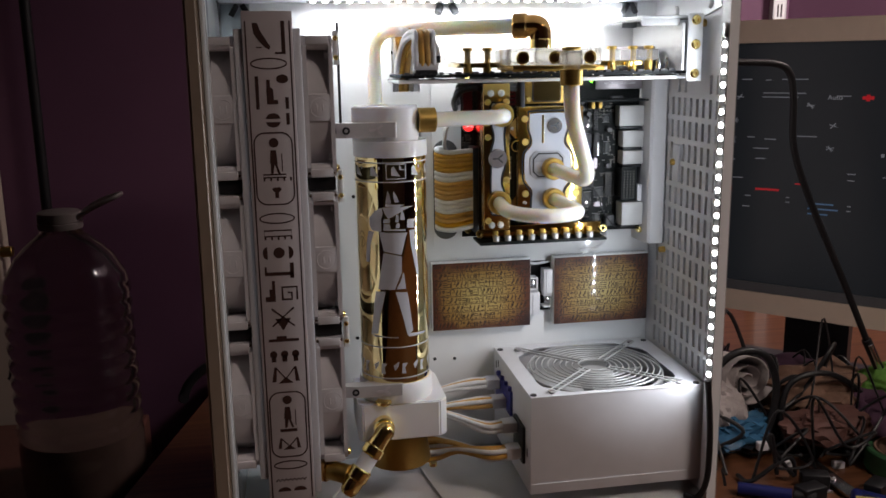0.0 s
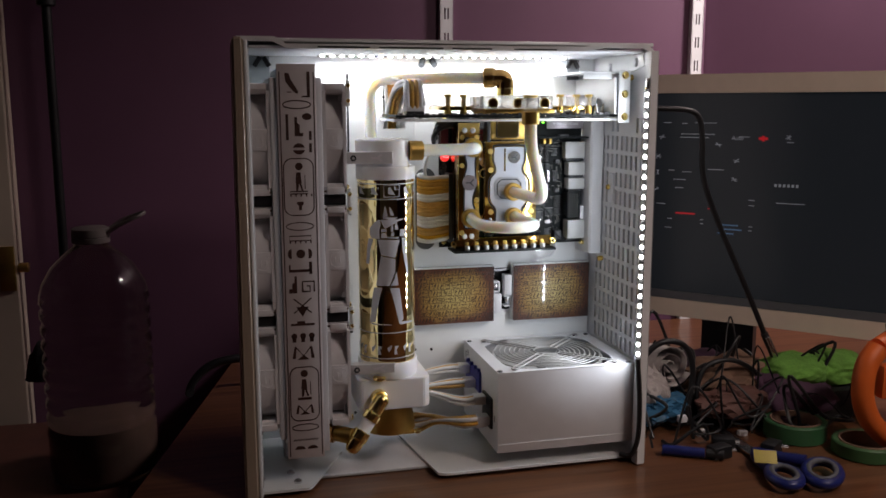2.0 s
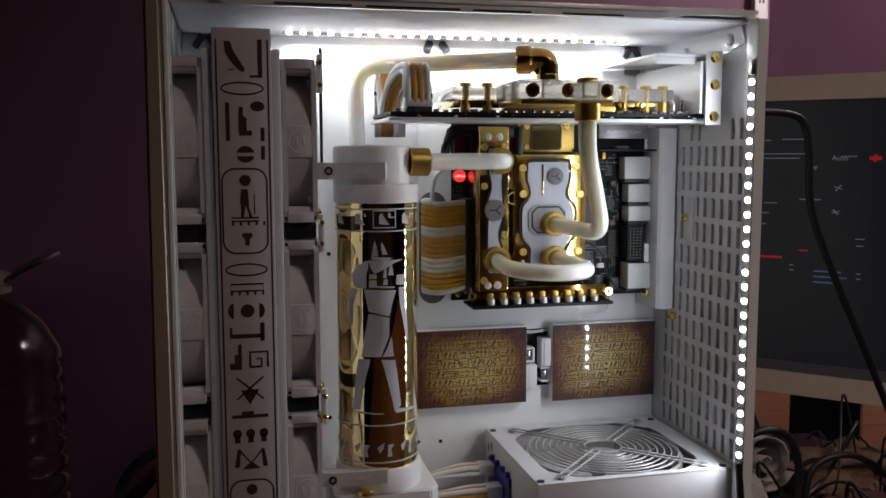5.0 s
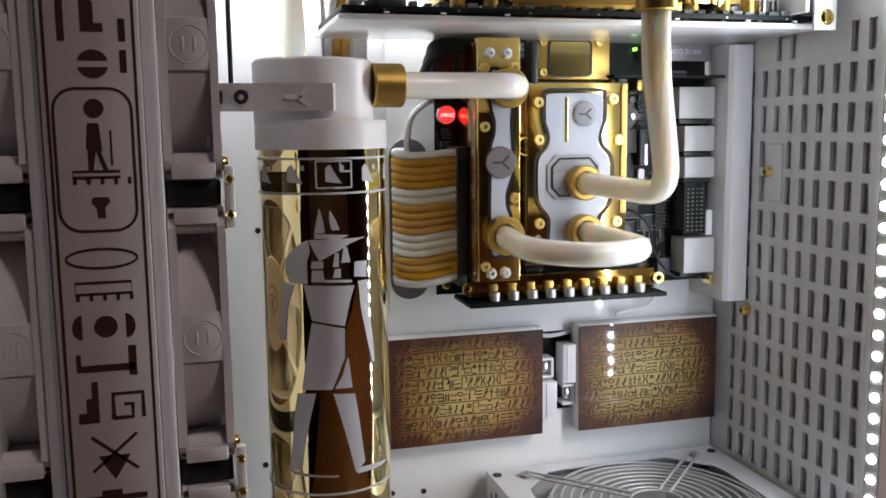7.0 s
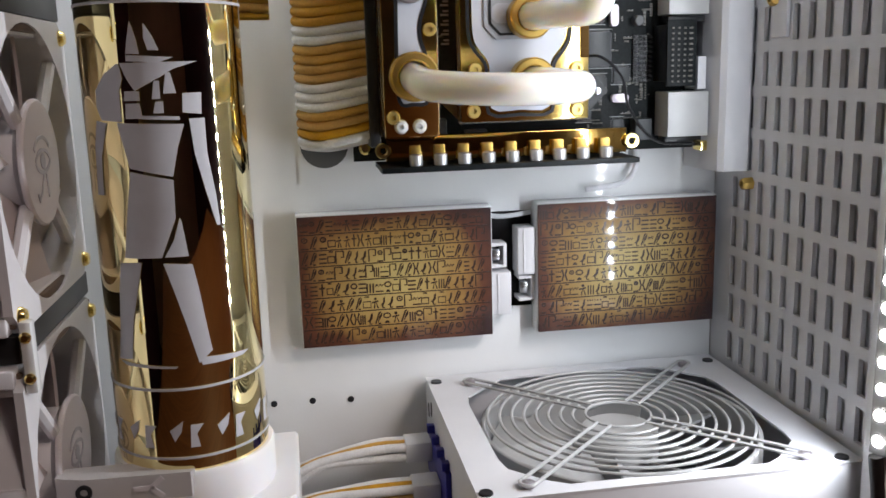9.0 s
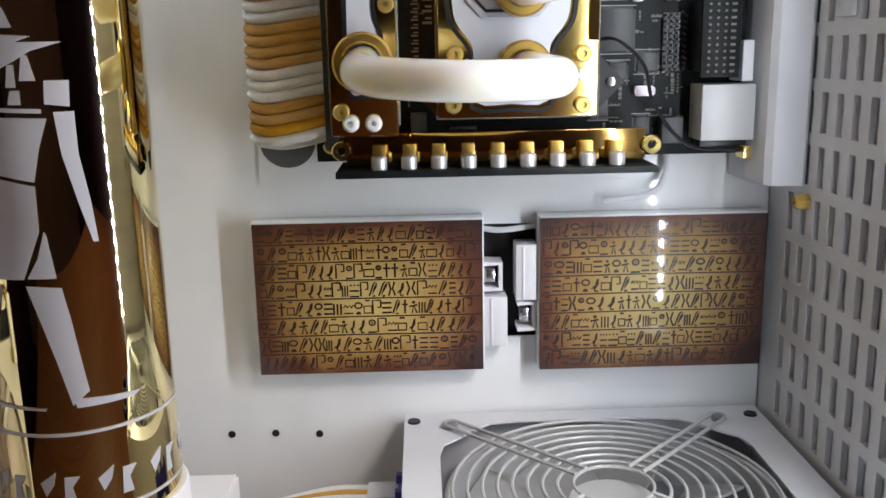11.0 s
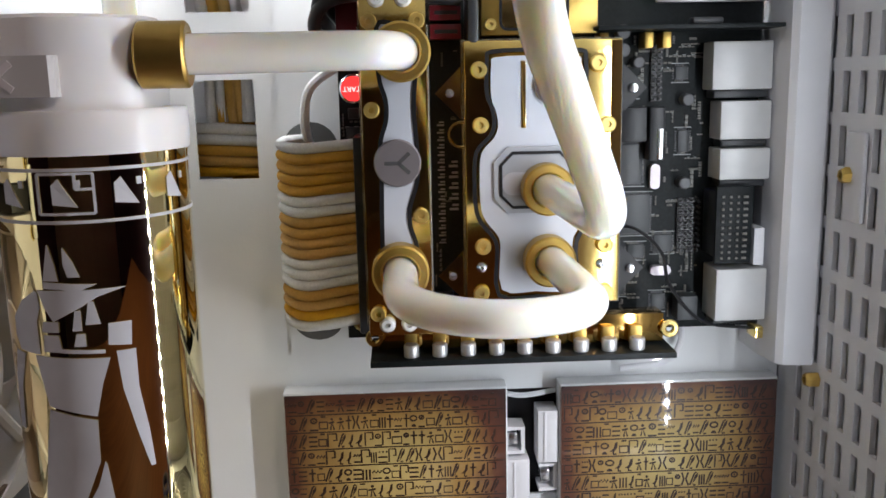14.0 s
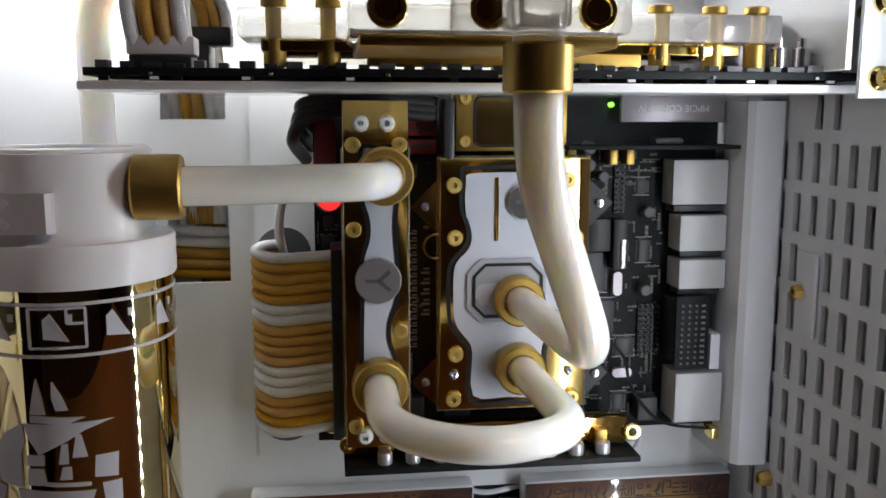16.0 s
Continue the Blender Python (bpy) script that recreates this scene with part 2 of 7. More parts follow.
def rounded_path(points, radius, steps=7):
    """Straight runs with round bends, as a bent tube has."""
    p = [Vector(q) for q in points]
    out = [p[0]]
    for a, b, c in zip(p, p[1:], p[2:]):
        u, v = (a - b).normalized(), (c - b).normalized()
        r = min(radius, 0.49 * (a - b).length, 0.49 * (c - b).length)
        s, e = b + u * r, b + v * r
        for k in range(steps + 1):
            t = k / steps
            out.append(s * (1 - t) ** 2 + b * 2 * t * (1 - t) + e * t * t)
    return out + [p[-1]]


def sweep(bm, pts, r, seg=12, r_end=None):
    rings, n = [], len(pts)
    for i, (p, u, v) in enumerate(frames(pts)):
        rr = r if r_end is None else r + (r_end - r) * i / (n - 1)
        rings.append([bm.verts.new(p + (u * math.cos(2 * math.pi * k / seg) + v * math.sin(2 * math.pi * k / seg)) * rr) for k in range(seg)])
    for a, b in zip(rings, rings[1:]):
        for k in range(seg):
            bm.faces.new((a[k], a[(k + 1) % seg], b[(k + 1) % seg], b[k]))
    bm.faces.new(rings[0][::-1])
    bm.faces.new(rings[-1])
    return bm


def lathe(bm, base, axis, profile, seg=32):
    """Turns (radius, height) pairs about an axis from base; radius 0 closes."""
    w = Vector(axis).normalized()
    u = w.orthogonal().normalized()
    v = w.cross(u)
    base, rings = Vector(base), []
    for r, h in profile:
        if r <= 1e-6:
            rings.append([bm.verts.new(base + w * h)])
        else:
            rings.append([bm.verts.new(base + w * h + (u * math.cos(2 * math.pi * k / seg) + v * math.sin(2 * math.pi * k / seg)) * r) for k in range(seg)])
    for a, b in zip(rings, rings[1:]):
        for k in range(seg):
            j = (k + 1) % seg
            if len(a) == 1 and len(b) == 1:
                continue
            if len(a) == 1:
                bm.faces.new((a[0], b[j], b[k]))
            elif len(b) == 1:
                bm.faces.new((a[k], a[j], b[0]))
            else:
                bm.faces.new((a[k], a[j], b[j], b[k]))
    return bm


def rod(bm, p0, p1, r, seg=20, bevel=0.0):
    p0, p1 = Vector(p0), Vector(p1)
    h = (p1 - p0).length
    e = min(bevel or r * 0.12, h * 0.3)
    return lathe(bm, p0, p1 - p0, [(0, 0), (r - e, 0), (r, e), (r, h - e), (r - e, h), (0, h)], seg)


def ring(bm, c, axis, r_out, r_in, h, seg=32):
    e = min((r_out - r_in) * 0.2, h * 0.3)
    return lathe(bm, c, axis, [(r_in, 0), (r_out - e, 0), (r_out, e), (r_out, h - e), (r_out - e, h), (r_in + e, h), (r_in, h - e), (r_in, 0)], seg)


def wire(bm, points, r, seg=8, closed=False):
    pts = [Vector(p) for p in points]
    if closed:
        pts = pts + [pts[0]]
    return sweep(bm, pts, r, seg)


def prism(bm, outline, place, depth):
    """Extrudes a 2D outline; place(u, v, d) gives the world point."""
    a = [bm.verts.new(place(u, v, 0.0)) for u, v in outline]
    b = [bm.verts.new(place(u, v, depth)) for u, v in outline]
    n = len(a)
    try:
        bm.faces.new(b)
        bm.faces.new(a[::-1])
        for i in range(n):
            bm.faces.new((a[i], a[(i + 1) % n], b[(i + 1) % n], b[i]))
    except ValueError:
        pass
    return bm


def stroke(bm, pts, width, place, depth, closed=False):
    """A flat line of even width along 2D points."""
    p = [Vector((*q, 0)) for q in pts]
    n = len(p)
    left, right = [], []
    for i in range(n):
        a = p[(i - 1) % n] if closed or i > 0 else p[i]
        c = p[(i + 1) % n] if closed or i < n - 1 else p[i]
        d = (c - a).normalized()
        s = Vector((-d.y, d.x, 0)) * width / 2
        left.append(p[i] + s)
        right.append(p[i] - s)
    rows = [[bm.verts.new(place(q.x, q.y, d)) for q in (a, b) for d in (0.0, depth)] for a, b in zip(left, right)]
    for i in range(n if closed else n - 1):
        a, b = rows[i], rows[(i + 1) % n]
        bm.faces.new((a[1], a[3], b[3], b[1]))
        bm.faces.new((a[0], b[0], b[2], a[2]))
        bm.faces.new((a[0], a[1], b[1], b[0]))
        bm.faces.new((a[2], b[2], b[3], a[3]))
    if not closed:
        bm.faces.new((rows[0][0], rows[0][2], rows[0][3], rows[0][1]))
        bm.faces.new((rows[-1][0], rows[-1][1], rows[-1][3], rows[-1][2]))
    return bm


def arc(cx, cy, rx, ry, a0, a1, n=14):
    return [(cx + rx * math.cos(radians(a0 + (a1 - a0) * k / n)), cy + ry * math.sin(radians(a0 + (a1 - a0) * k / n))) for k in range(n + 1)]


def round_rect(x0, x1, z0, z1, r, n=6):
    out = []
    for cx, cz, a in ((x1 - r, z1 - r, 0), (x0 + r, z1 - r, 90), (x0 + r, z0 + r, 180), (x1 - r, z0 + r, 270)):
        out += arc(cx, cz, r, r, a, a + 90, n)
    return out


def facing(y):
    """Places for flat work on a plane that faces the viewer: u is x, v is z, depth comes forward."""
    return lambda u, v, d: Vector((u, y - d, v))


def sheet(bm, us, vs, holes, place, depth):
    """A panel with rectangular openings: us, vs are the cuts, holes a set of open cells."""
    nu, nv = len(us) - 1, len(vs) - 1
    front, back = {}, {}

    def vert(store, i, j, d):
        if (i, j) not in store:
            store[i, j] = bm.verts.new(place(us[i], vs[j], d))
        return store[i, j]

    for i in range(nu):
        for j in range(nv):
            if (i, j) in holes:
                continue
            c = [(i, j), (i + 1, j), (i + 1, j + 1), (i, j + 1)]
            bm.faces.new([vert(front, *q, depth) for q in c])
            bm.faces.new([vert(back, *q, 0.0) for q in reversed(c)])
            for k, (di, dj) in enumerate(((0, -1), (1, 0), (0, 1), (-1, 0))):
                ni, nj = i + di, j + dj
                if (ni, nj) in holes or not (0 <= ni < nu and 0 <= nj < nv):
                    a, b = c[k], c[(k + 1) % 4]
                    bm.faces.new((vert(front, *b, depth), vert(front, *a, depth), vert(back, *a, 0.0), vert(back, *b, 0.0)))
    return bm


def lettering(text, size, m, material, parent, name="lettering"):
    cu = bpy.data.curves.new(name, "FONT")
    cu.body, cu.size, cu.align_x, cu.align_y, cu.extrude = text, size, "CENTER", "CENTER", 0.0001
    tmp = new("lettering_tmp", cu)
    me = bpy.data.meshes.new_from_object(tmp.evaluated_get(bpy.context.evaluated_depsgraph_get()))
    bpy.data.objects.remove(tmp)
    bpy.data.curves.remove(cu)
    me.transform(Matrix.Translation(-ORIGIN[parent.name]) @ m)
    me.materials.clear()
    me.materials.append(material)
    ob = new(name, me)
    ob.parent = parent
    ORIGIN[ob.name] = ORIGIN[parent.name]
    return ob

# ---- the room ----
DZ = -0.014
solid("floor", box(BM(), -1.6, 2.2, -1.9, 1.9, -0.80, -0.76, 0), mat("dark_carpet", (0.06, 0.045, 0.05), 0.9, 0, 0.3, 60), "dark carpet floor of a dim room", "floor", "structure")
solid("ceiling", box(BM(), -1.6, 2.2, -1.9, 1.9, 1.70, 1.74, 0), mat("ceiling_paint", (0.6, 0.56, 0.56), 0.8, 0, 0.04, 10), "plain pale ceiling", "ceiling", "structure")
solid("wall_north", box(BM(), -1.6, 0.846, 1.45, 1.50, -0.76, 1.70, 0), PURPLE, "matt purple painted wall behind the desk", "wall", "structure")
turn = Matrix.Rotation(radians(-38), 4, "Z")
bm = BM()
box(bm, -0.02, 1.4, -0.03, 0.03, -0.76, 1.70, 0)
bmesh.ops.transform(bm, matrix=Matrix.Translation((0.862, 1.488, 0)) @ turn, verts=bm.verts)
solid("wall_east", bm, PURPLE, "purple painted wall catching the room light", "wall", "structure")
# Unseen wall; its cream colour is chosen to reflect fill light into the case.
solid("wall_south", box(BM(), -1.6, 2.2, -1.95, -1.9, -0.76, 1.70, 0), DOORW, "unseen wall closing the room, made cream to bounce light", "wall", "structure")
solid("wall_west", box(BM(), -1.65, -1.6, -1.9, 1.9, -0.76, 1.70, 0), PURPLE, "purple side wall", "wall", "structure")
solid("wall_side", box(BM(), 2.2, 2.25, -1.9, 1.9, -0.76, 1.70, 0), PURPLE, "purple side wall beyond the desk", "wall", "structure")


def shelf_upright(x, y, angle):
    """A slotted white shelving upright screwed to the wall."""
    us, vs, holes = [-0.011, -0.0045, -0.0015, 0.0015, 0.0045, 0.011], [], set()
    z = -0.1
    while z < 1.2:
        vs += [z, z + 0.012, z + 0.032]
        z += 0.044
    for j in range(len(vs) - 1):
        if j % 3 == 1:
            holes |= {(1, j), (3, j)}
    m = Matrix.Translation((x, y, 0)) @ Matrix.Rotation(radians(angle), 4, "Z")
    t = thing("shelf_upright", "white slotted metal shelf upright on the purple wall", "shelf upright", (x, y, -0.1), "shelf uprights")
    bm = sheet(BM(), us, vs, holes, lambda u, v, d: m @ Vector((u, -0.012 - d, v)), 0.0015)
    part("slotted_face", bm, CASE_MATT, t, smooth=False)
    for s in (-1, 1):
        bm = box(BM(), s * 0.011 - 0.0008, s * 0.011 + 0.0008, -0.0135, -0.001, -0.1, 1.2, 0)
        bmesh.ops.transform(bm, matrix=m, verts=bm.verts)
        part("side_flange", bm, CASE_MATT, t, smooth=False)


shelf_upright(0.320, 1.45, 0)
shelf_upright(0.822, 1.45, 0)

# door on the dark side
door = thing("door", "cream painted door standing open with a brass latch plate", "door", (-0.50, 1.46, -0.76), kind="structure")
part("leaf", box(BM(), -0.60, -0.418, 1.40, 1.445, -0.76, 1.30, 0.003), DOORW, door, smooth=False)
part("latch_plate", box(BM(), -0.446, -0.4215, 1.3955, 1.3995, 0.118, 0.192, 0.001), GOLD_SATIN, door, "worn brass latch plate")
bm = rod(BM(), (-0.4175, 1.405, 0.155), (-0.402, 1.405, 0.155), 0.008)
part("latch_bolt", bm, GOLD_SATIN, door, "brass latch bolt")

# desk and the low cabinet beside it
desk = thing("desk", "reddish brown wooden desk with a worn glossy top", "desk", (0.4, 0.6, -0.76))
bm = BM()
outline = [(-0.215, -0.2), (1.5, -0.2), (1.5, 1.44), (-0.06, 1.44), (-0.135, 1.1), (-0.205, 0.79)]
prism(bm, outline, lambda u, v, d: Vector((u, v, DZ - 0.03 + d)), 0.03)
part("desktop", bm, DESK, desk, smooth=False)
for x in (-0.12, 1.42):
    for y in (-0.12, 1.0):
        part("leg", box(BM(), x, x + 0.05, y, y + 0.05, -0.76, DZ - 0.03, 0.003), DESK, desk, smooth=False)
solid("side_cabinet", box(BM(), -0.75, -0.225, 0.72, 1.38, -0.76, -0.105, 0.004), mat("dark_cabinet_wood", (0.11, 0.042, 0.032), 0.45, 0, 0.2, 30, 0.05), "low dark wooden cabinet beside the desk", "cabinet", smooth=False, at=(-0.45, 1.05, -0.76))

# ---- the computer case ----
case = thing("computer_case", "white steel mini tower case with its side panel off", "computer case", (0.18, 0.88, DZ))
BY = 0.952
us = [-0.055, 0.1165, 0.1175, 0.1455, 0.1565, 0.189, 0.2615, 0.288, 0.400]
vs = [-0.012, 0.148, 0.205, 0.314, 0.360, 0.3905, 0.444, 0.470, 0.484]
holes = {(2, 3), (2, 5), (1, 5), (6, 1)}
bm = sheet(BM(), us, vs, holes, lambda u, v, d: Vector((u, BY + 0.0015 - d, v)), 0.0015)
part("back_plate", bm, CASE, case, "glossy white motherboard tray", smooth=False)
bm = box(BM(), 0.1565, 0.3995, 0.9505, 0.9513, 0.226, 0.405, 0)
part("tray_recess", bm, CASE, case, smooth=False)
part("rear_panel", box(BM(), -0.055, 0.40, 0.990, 0.992, -0.012, 0.484, 0), CASE_MATT, case, smooth=False)
# Cable opening is a flat grey patch; its inner darkness is painted.
bm = BM()
prism(bm, round_rect(0.1575, 0.1835, 0.2345, 0.3400, 0.0125), facing(0.9505), 0.0006)
part("cable_hole", bm, mat("dark_opening_grey", (0.10, 0.10, 0.10), 0.7), case, "dark grey patch painting the shade of an oblong cable opening")
for x, z in ((0.073, 0.284), (0.072, 0.130), (0.178, 0.099), (0.156, 0.100), (0.134, 0.100), (0.118, 0.43), (0.075, 0.02)):
    part("screw_hole", rod(BM(), (x, BY + 0.001, z), (x, BY - 0.0006, z), 0.0019, 14), GASKET, case)

# side wall with its field of slots
ys, zs = [0.789], [-0.012]
for k in range(10):
    c = 0.8035 + 0.0137 * k
    ys += [c - 0.0031, c + 0.0031]
ys += [0.9505]
for k in range(12, -1, -1):
    top = 0.404 - 0.0228 * k
    zs += [top - 0.0172, top]
zs += [0.484]
holes = set()
for i in range(1, len(ys) - 1, 2):
    for j in range(1, len(zs) - 1, 2):
        row = (len(zs) - 2 - j) // 2
        if row == 0 and not (i in (1, 3, 11, 13)):
            continue
        if row in (3, 4) and i in (13,):
            continue
        holes.add((i, j))
bm = sheet(BM(), ys, zs, holes, lambda u, v, d: Vector((0.4025 - d, u, v)), 0.0025)
part("side_wall", bm, CASE_MATT, case, "white steel wall punched with rows of slots", smooth=False)
bm = BM()
sweep_pts = [(0.3914, 0.7828), (0.3938, 0.7748), (0.4030, 0.7760), (0.4070, 0.7820), (0.4070, 0.990), (0.4045, 0.990), (0.4045, 0.7885), (0.3925, 0.7885)]
prism(bm, sweep_pts, lambda u, v, d: Vector((u, v, -0.012 + d)), 0.492)
part("outer_skin", bm, CASE, case, "rounded white outer skin", smooth=True)
bm = BM()
prism(bm, [(-0.068, 0.486), (-0.062, 0.4905), (-0.024, 0.4905), (-0.012, 0.4835), (0.318, 0.4845), (0.345, 0.4885), (0.394, 0.4885), (0.4070, 0.478), (0.4070, 0.470), (0.4025, 0.470), (0.4005, 0.477), (0.391, 0.4835), (0.345, 0.4835), (0.318, 0.4795), (-0.012, 0.4785), (-0.026, 0.4855), (-0.060, 0.4855), (-0.068, 0.482)],
      lambda u, v, d: Vector((u, 0.788 + d, v)), 0.004)
part("top_lip", bm, CASE, case, "shaped white top lip")
part("top_plate", box(BM(), -0.060, 0.4045, 0.7915, 0.990, 0.4855, 0.4895, 0.0012), CASE, case)
part("top_liner", box(BM(), -0.050, 0.3995, 0.792, 0.951, 0.479, 0.4815, 0.0004), CASE_MATT, case)
for x0, x1 in ((0.02, 0.075), (0.085, 0.155), (0.235, 0.285), (0.165, 0.21)):
    part("vent_slit", box(BM(), x0, x1, 0.7868, 0.7882, 0.4798, 0.4812, 0), GASKET, case)
bm = prism(BM(), [(-0.0675, 0.4895), (-0.0560, 0.4895), (-0.0560, -0.012), (-0.0712, -0.012)], lambda u, v, d: Vector((u, 0.783 + d, v)), 0.212)
bmesh.ops.bevel(bm, geom=bm.edges[:], offset=0.0022, segments=3, affect="EDGES")
part("front_panel", bm, CASE_EDGE, case, "champagne coloured front panel seen edge-on")
part("front_frame", box(BM(), -0.0555, -0.0515, 0.787, 0.990, -0.012, 0.4865, 0.0015, 2), CASE, case)
part("front_inner_lip", box(BM(), -0.0515, -0.0505, 0.7885, 0.812, 0.0, 0.478, 0.0006), CASE, case)
for z in (0.06, 0.028, 0.006):
    part("rivet", rod(BM(), (-0.0508, 0.80, z), (-0.0495, 0.80, z), 0.003, 14), SILVER, case)
bm = BM()
prism(bm, [(-0.056, 0.7905), (0.0, 0.7905), (0.004, 0.795), (0.048, 0.887), (0.048, 0.955), (-0.056, 0.955)], lambda u, v, d: Vector((u, v, -0.0085 + d)), 0.003)
part("front_bracket", bm, CASE, case, "white bottom bracket with a cut corner", smooth=False)
part("bottom_plate", box(BM(), -0.0560, 0.4085, 0.828, 0.990, -0.0130, -0.0095, 0.0006), CASE_MATT, case)
bm = BM()
prism(bm, [(0.150, 0.7955), (0.160, 0.7915), (0.400, 0.7915), (0.4, 0.951), (0.124, 0.951)], lambda u, v, d: Vector((u, v, -0.009 + d)), 0.003)
part("supply_tray", bm, CASE, case, "white tray under the power supply", smooth=False)
for x, y in ((-0.018, 0.835), (-0.012, 0.808)):
    t = part("bracket_screw", lathe(BM(), (x, y, -0.0055), (0, 0, 1), [(0, 0), (0.0048, 0), (0.0048, 0.002), (0.003, 0.0036), (0.0012, 0.0036), (0, 0.0025)], 18), SILVER, case)
# upper corner pieces
bm = BM()
box(bm, -0.050, -0.022, 0.9495, 0.9515, 0.4455, 0.478, 0)
part("corner_plate", bm, mat("grey_blue_plate", (0.32, 0.36, 0.38), 0.5), case, smooth=False)
bm = BM()
for s in (-1, 1):
    box(bm, -0.031 + s * 0.0055 - 0.0028, -0.031 + s * 0.0055 + 0.0028, 0.944, 0.949, 0.4655, 0.4785, 0.001, turn=Matrix.Rotation(radians(s * -32), 4, "Y"))
part("clip", bm, BLACK, case, "black plastic panel clip")
bm = BM()
for s, x in ((-1, 0.168), (1, 0.179)):
    rod(bm, (x, 0.9495, 0.4765), (x + s * 0.004, 0.944, 0.468), 0.0038, 14)
part("clip", bm, CHIP, case, "grey plastic panel clip")
bm = BM()
box(bm, 0.362, 0.378, 0.9495, 0.9515, 0.452, 0.478, 0)
part("corner_plate", bm, mat("grey_steel_plate", (0.22, 0.23, 0.24), 0.5), case, smooth=False)
bm = BM()
for s in (-1, 1):
    box(bm, 0.368 + s * 0.0045 - 0.0025, 0.368 + s * 0.0045 + 0.0025, 0.944, 0.949, 0.466, 0.478, 0.001, turn=Matrix.Rotation(radians(s * -30), 4, "Y"))
part("clip", bm, BLACK, case, "black plastic panel clip")
bm = BM()
prism(bm, [(0.80, 0.4655), (0.806, 0.479), (0.93, 0.479), (0.93, 0.455), (0.83, 0.459)], lambda u, v, d: Vector((0.3995 - d, u, v)), 0.0015)
part("corner_gusset", bm, CASE, case, smooth=False)
for y, z in ((0.822, 0.4695), (0.895, 0.466)):
    part("gusset_screw", lathe(BM(), (0.398, y, z), (-1, 0, 0), [(0, 0), (0.0052, 0), (0.0052, 0.0014), (0.0034, 0.003), (0, 0.003)], 18), CASE_MATT, case)
for y, z in ((0.888, 0.316), (0.909, 0.220), (0.835, 0.452), (0.852, 0.432)):
    bm = lathe(BM(), (0.4, y, z), (-1, 0, 0), [(0.0022, 0), (0.0036, 0), (0.0036, 0.0045), (0.0026, 0.006), (0.0016, 0.006), (0.0014, 0.004), (0, 0.004)], 6)
    part("standoff", bm, GOLD_SATIN, case, "small brass standoff")
part("hinge_tab", box(BM(), 0.3975, 0.3995, 0.8770, 0.8915, 0.297, 0.334, 0.0006), CASE_MATT, case)
# covered channel beside the ports
bm = BM()
prism(bm, [(0.379, 0.9505), (0.379, 0.930), (0.3815, 0.913), (0.384, 0.910), (0.397, 0.909), (0.3995, 0.912), (0.3995, 0.9505)], lambda u, v, d: Vector((u, v, 0.227 + d)), 0.172)
part("port_channel", bm, CASE_MATT, case, "white folded steel channel beside the ports", smooth=False)

# light strips
def led_strip(name, label, n, first, step, nrm, along):
    t = thing(name, label, "light strip", first, "light strips")
    f, s, w, a = Vector(first), Vector(step), Vector(nrm), Vector(along)
    mid, half = f + s * (n - 1) / 2, s * (n - 1) / 2
    bm = BM()
    side = a
    ext = s.normalized() * 0.006
    c = [mid - half - ext - side * 0.004, mid + half + ext - side * 0.004, mid + half + ext + side * 0.004, mid - half - ext + side * 0.004]
    lo = [bm.verts.new(p - w * 0.0006) for p in c]
    hi = [bm.verts.new(p) for p in c]
    bm.faces.new(lo[::-1])
    bm.faces.new(hi)
    for i in range(4):
        bm.faces.new((lo[i], lo[(i + 1) % 4], hi[(i + 1) % 4], hi[i]))
    part("tape", bm, LED_STRIP, t, smooth=False)
    for i in range(n):
        p = f + s * i
        bm = lathe(BM(), p, w, [(0, 0.0), (0.0025, 0.0), (0.0025, 0.0007), (0.0018, 0.0013), (0, 0.0015)], 10)
        part("diode", bm, LED, t)


led_strip("led_strip", "white led strip glowing under the top of the case", 27, (0.039, 0.920, 0.4785), (0.01175, 0, 0), (0, -0.35, -0.94), (0, -0.94, 0.35))
led_strip("led_strip", "white led strip glowing up the front edge of the slotted wall", 27, (0.3918, 0.7785, 0.126), (0, 0, 0.01175), (-0.95, -0.31, 0), (0.31, -0.95, 0))
part("end_plug", box(BM(), 0.3895, 0.3935, 0.776, 0.781, 0.437, 0.450, 0.0006), SILVER, bpy.data.objects["led_strip.001"])

# ---- radiator, hieroglyph cover and fans ----
rad = thing("radiator", "slim radiator with white side channels and a hieroglyph cover", "radiator", (0.0, 0.86, 0.03))
part("core", box(BM(), -0.0225, 0.0165, 0.800, 0.925, 0.055, 0.44, 0.001), CORE, rad, "dark finned radiator core")
part("side_channel", box(BM(), -0.0305, -0.0235, 0.7945, 0.926, 0.052, 0.449, 0.001), CASE_MATT, rad)
part("side_channel", box(BM(), 0.0175, 0.0240, 0.7945, 0.926, 0.034, 0.449, 0.001), CASE_MATT, rad)
part("end_tank", box(BM(), -0.0225, 0.0165, 0.797, 0.925, 0.441, 0.459, 0.002), CASE_MATT, rad)
part("end_tank", box(BM(), -0.0225, 0.0165, 0.797, 0.925, 0.0325, 0.054, 0.002), CASE_MATT, rad)
part("foot", box(BM(), -0.0225, 0.0165, 0.885, 0.922, -0.0055, 0.0325, 0.001), CASE_MATT, rad)
cover = part("glyph_cover", box(BM(), -0.0232, 0.0175, 0.7905, 0.7942, 0.030, 0.463, 0.0008), PLATE_GREY, rad, "pale cover plate engraved with brown hieroglyphs")
CF = facing(0.7905)
GD = 0.0003
CX = -0.0030


def glyph(fill=(), lines=(), width=0.0012):
    bm = BM()
    for o in fill:
        prism(bm, o, CF, GD)
    for pts, closed in lines:
        stroke(bm, pts, width, CF, GD, closed)
    part("engraved_sign", bm, GLYPH, cover, smooth=False)


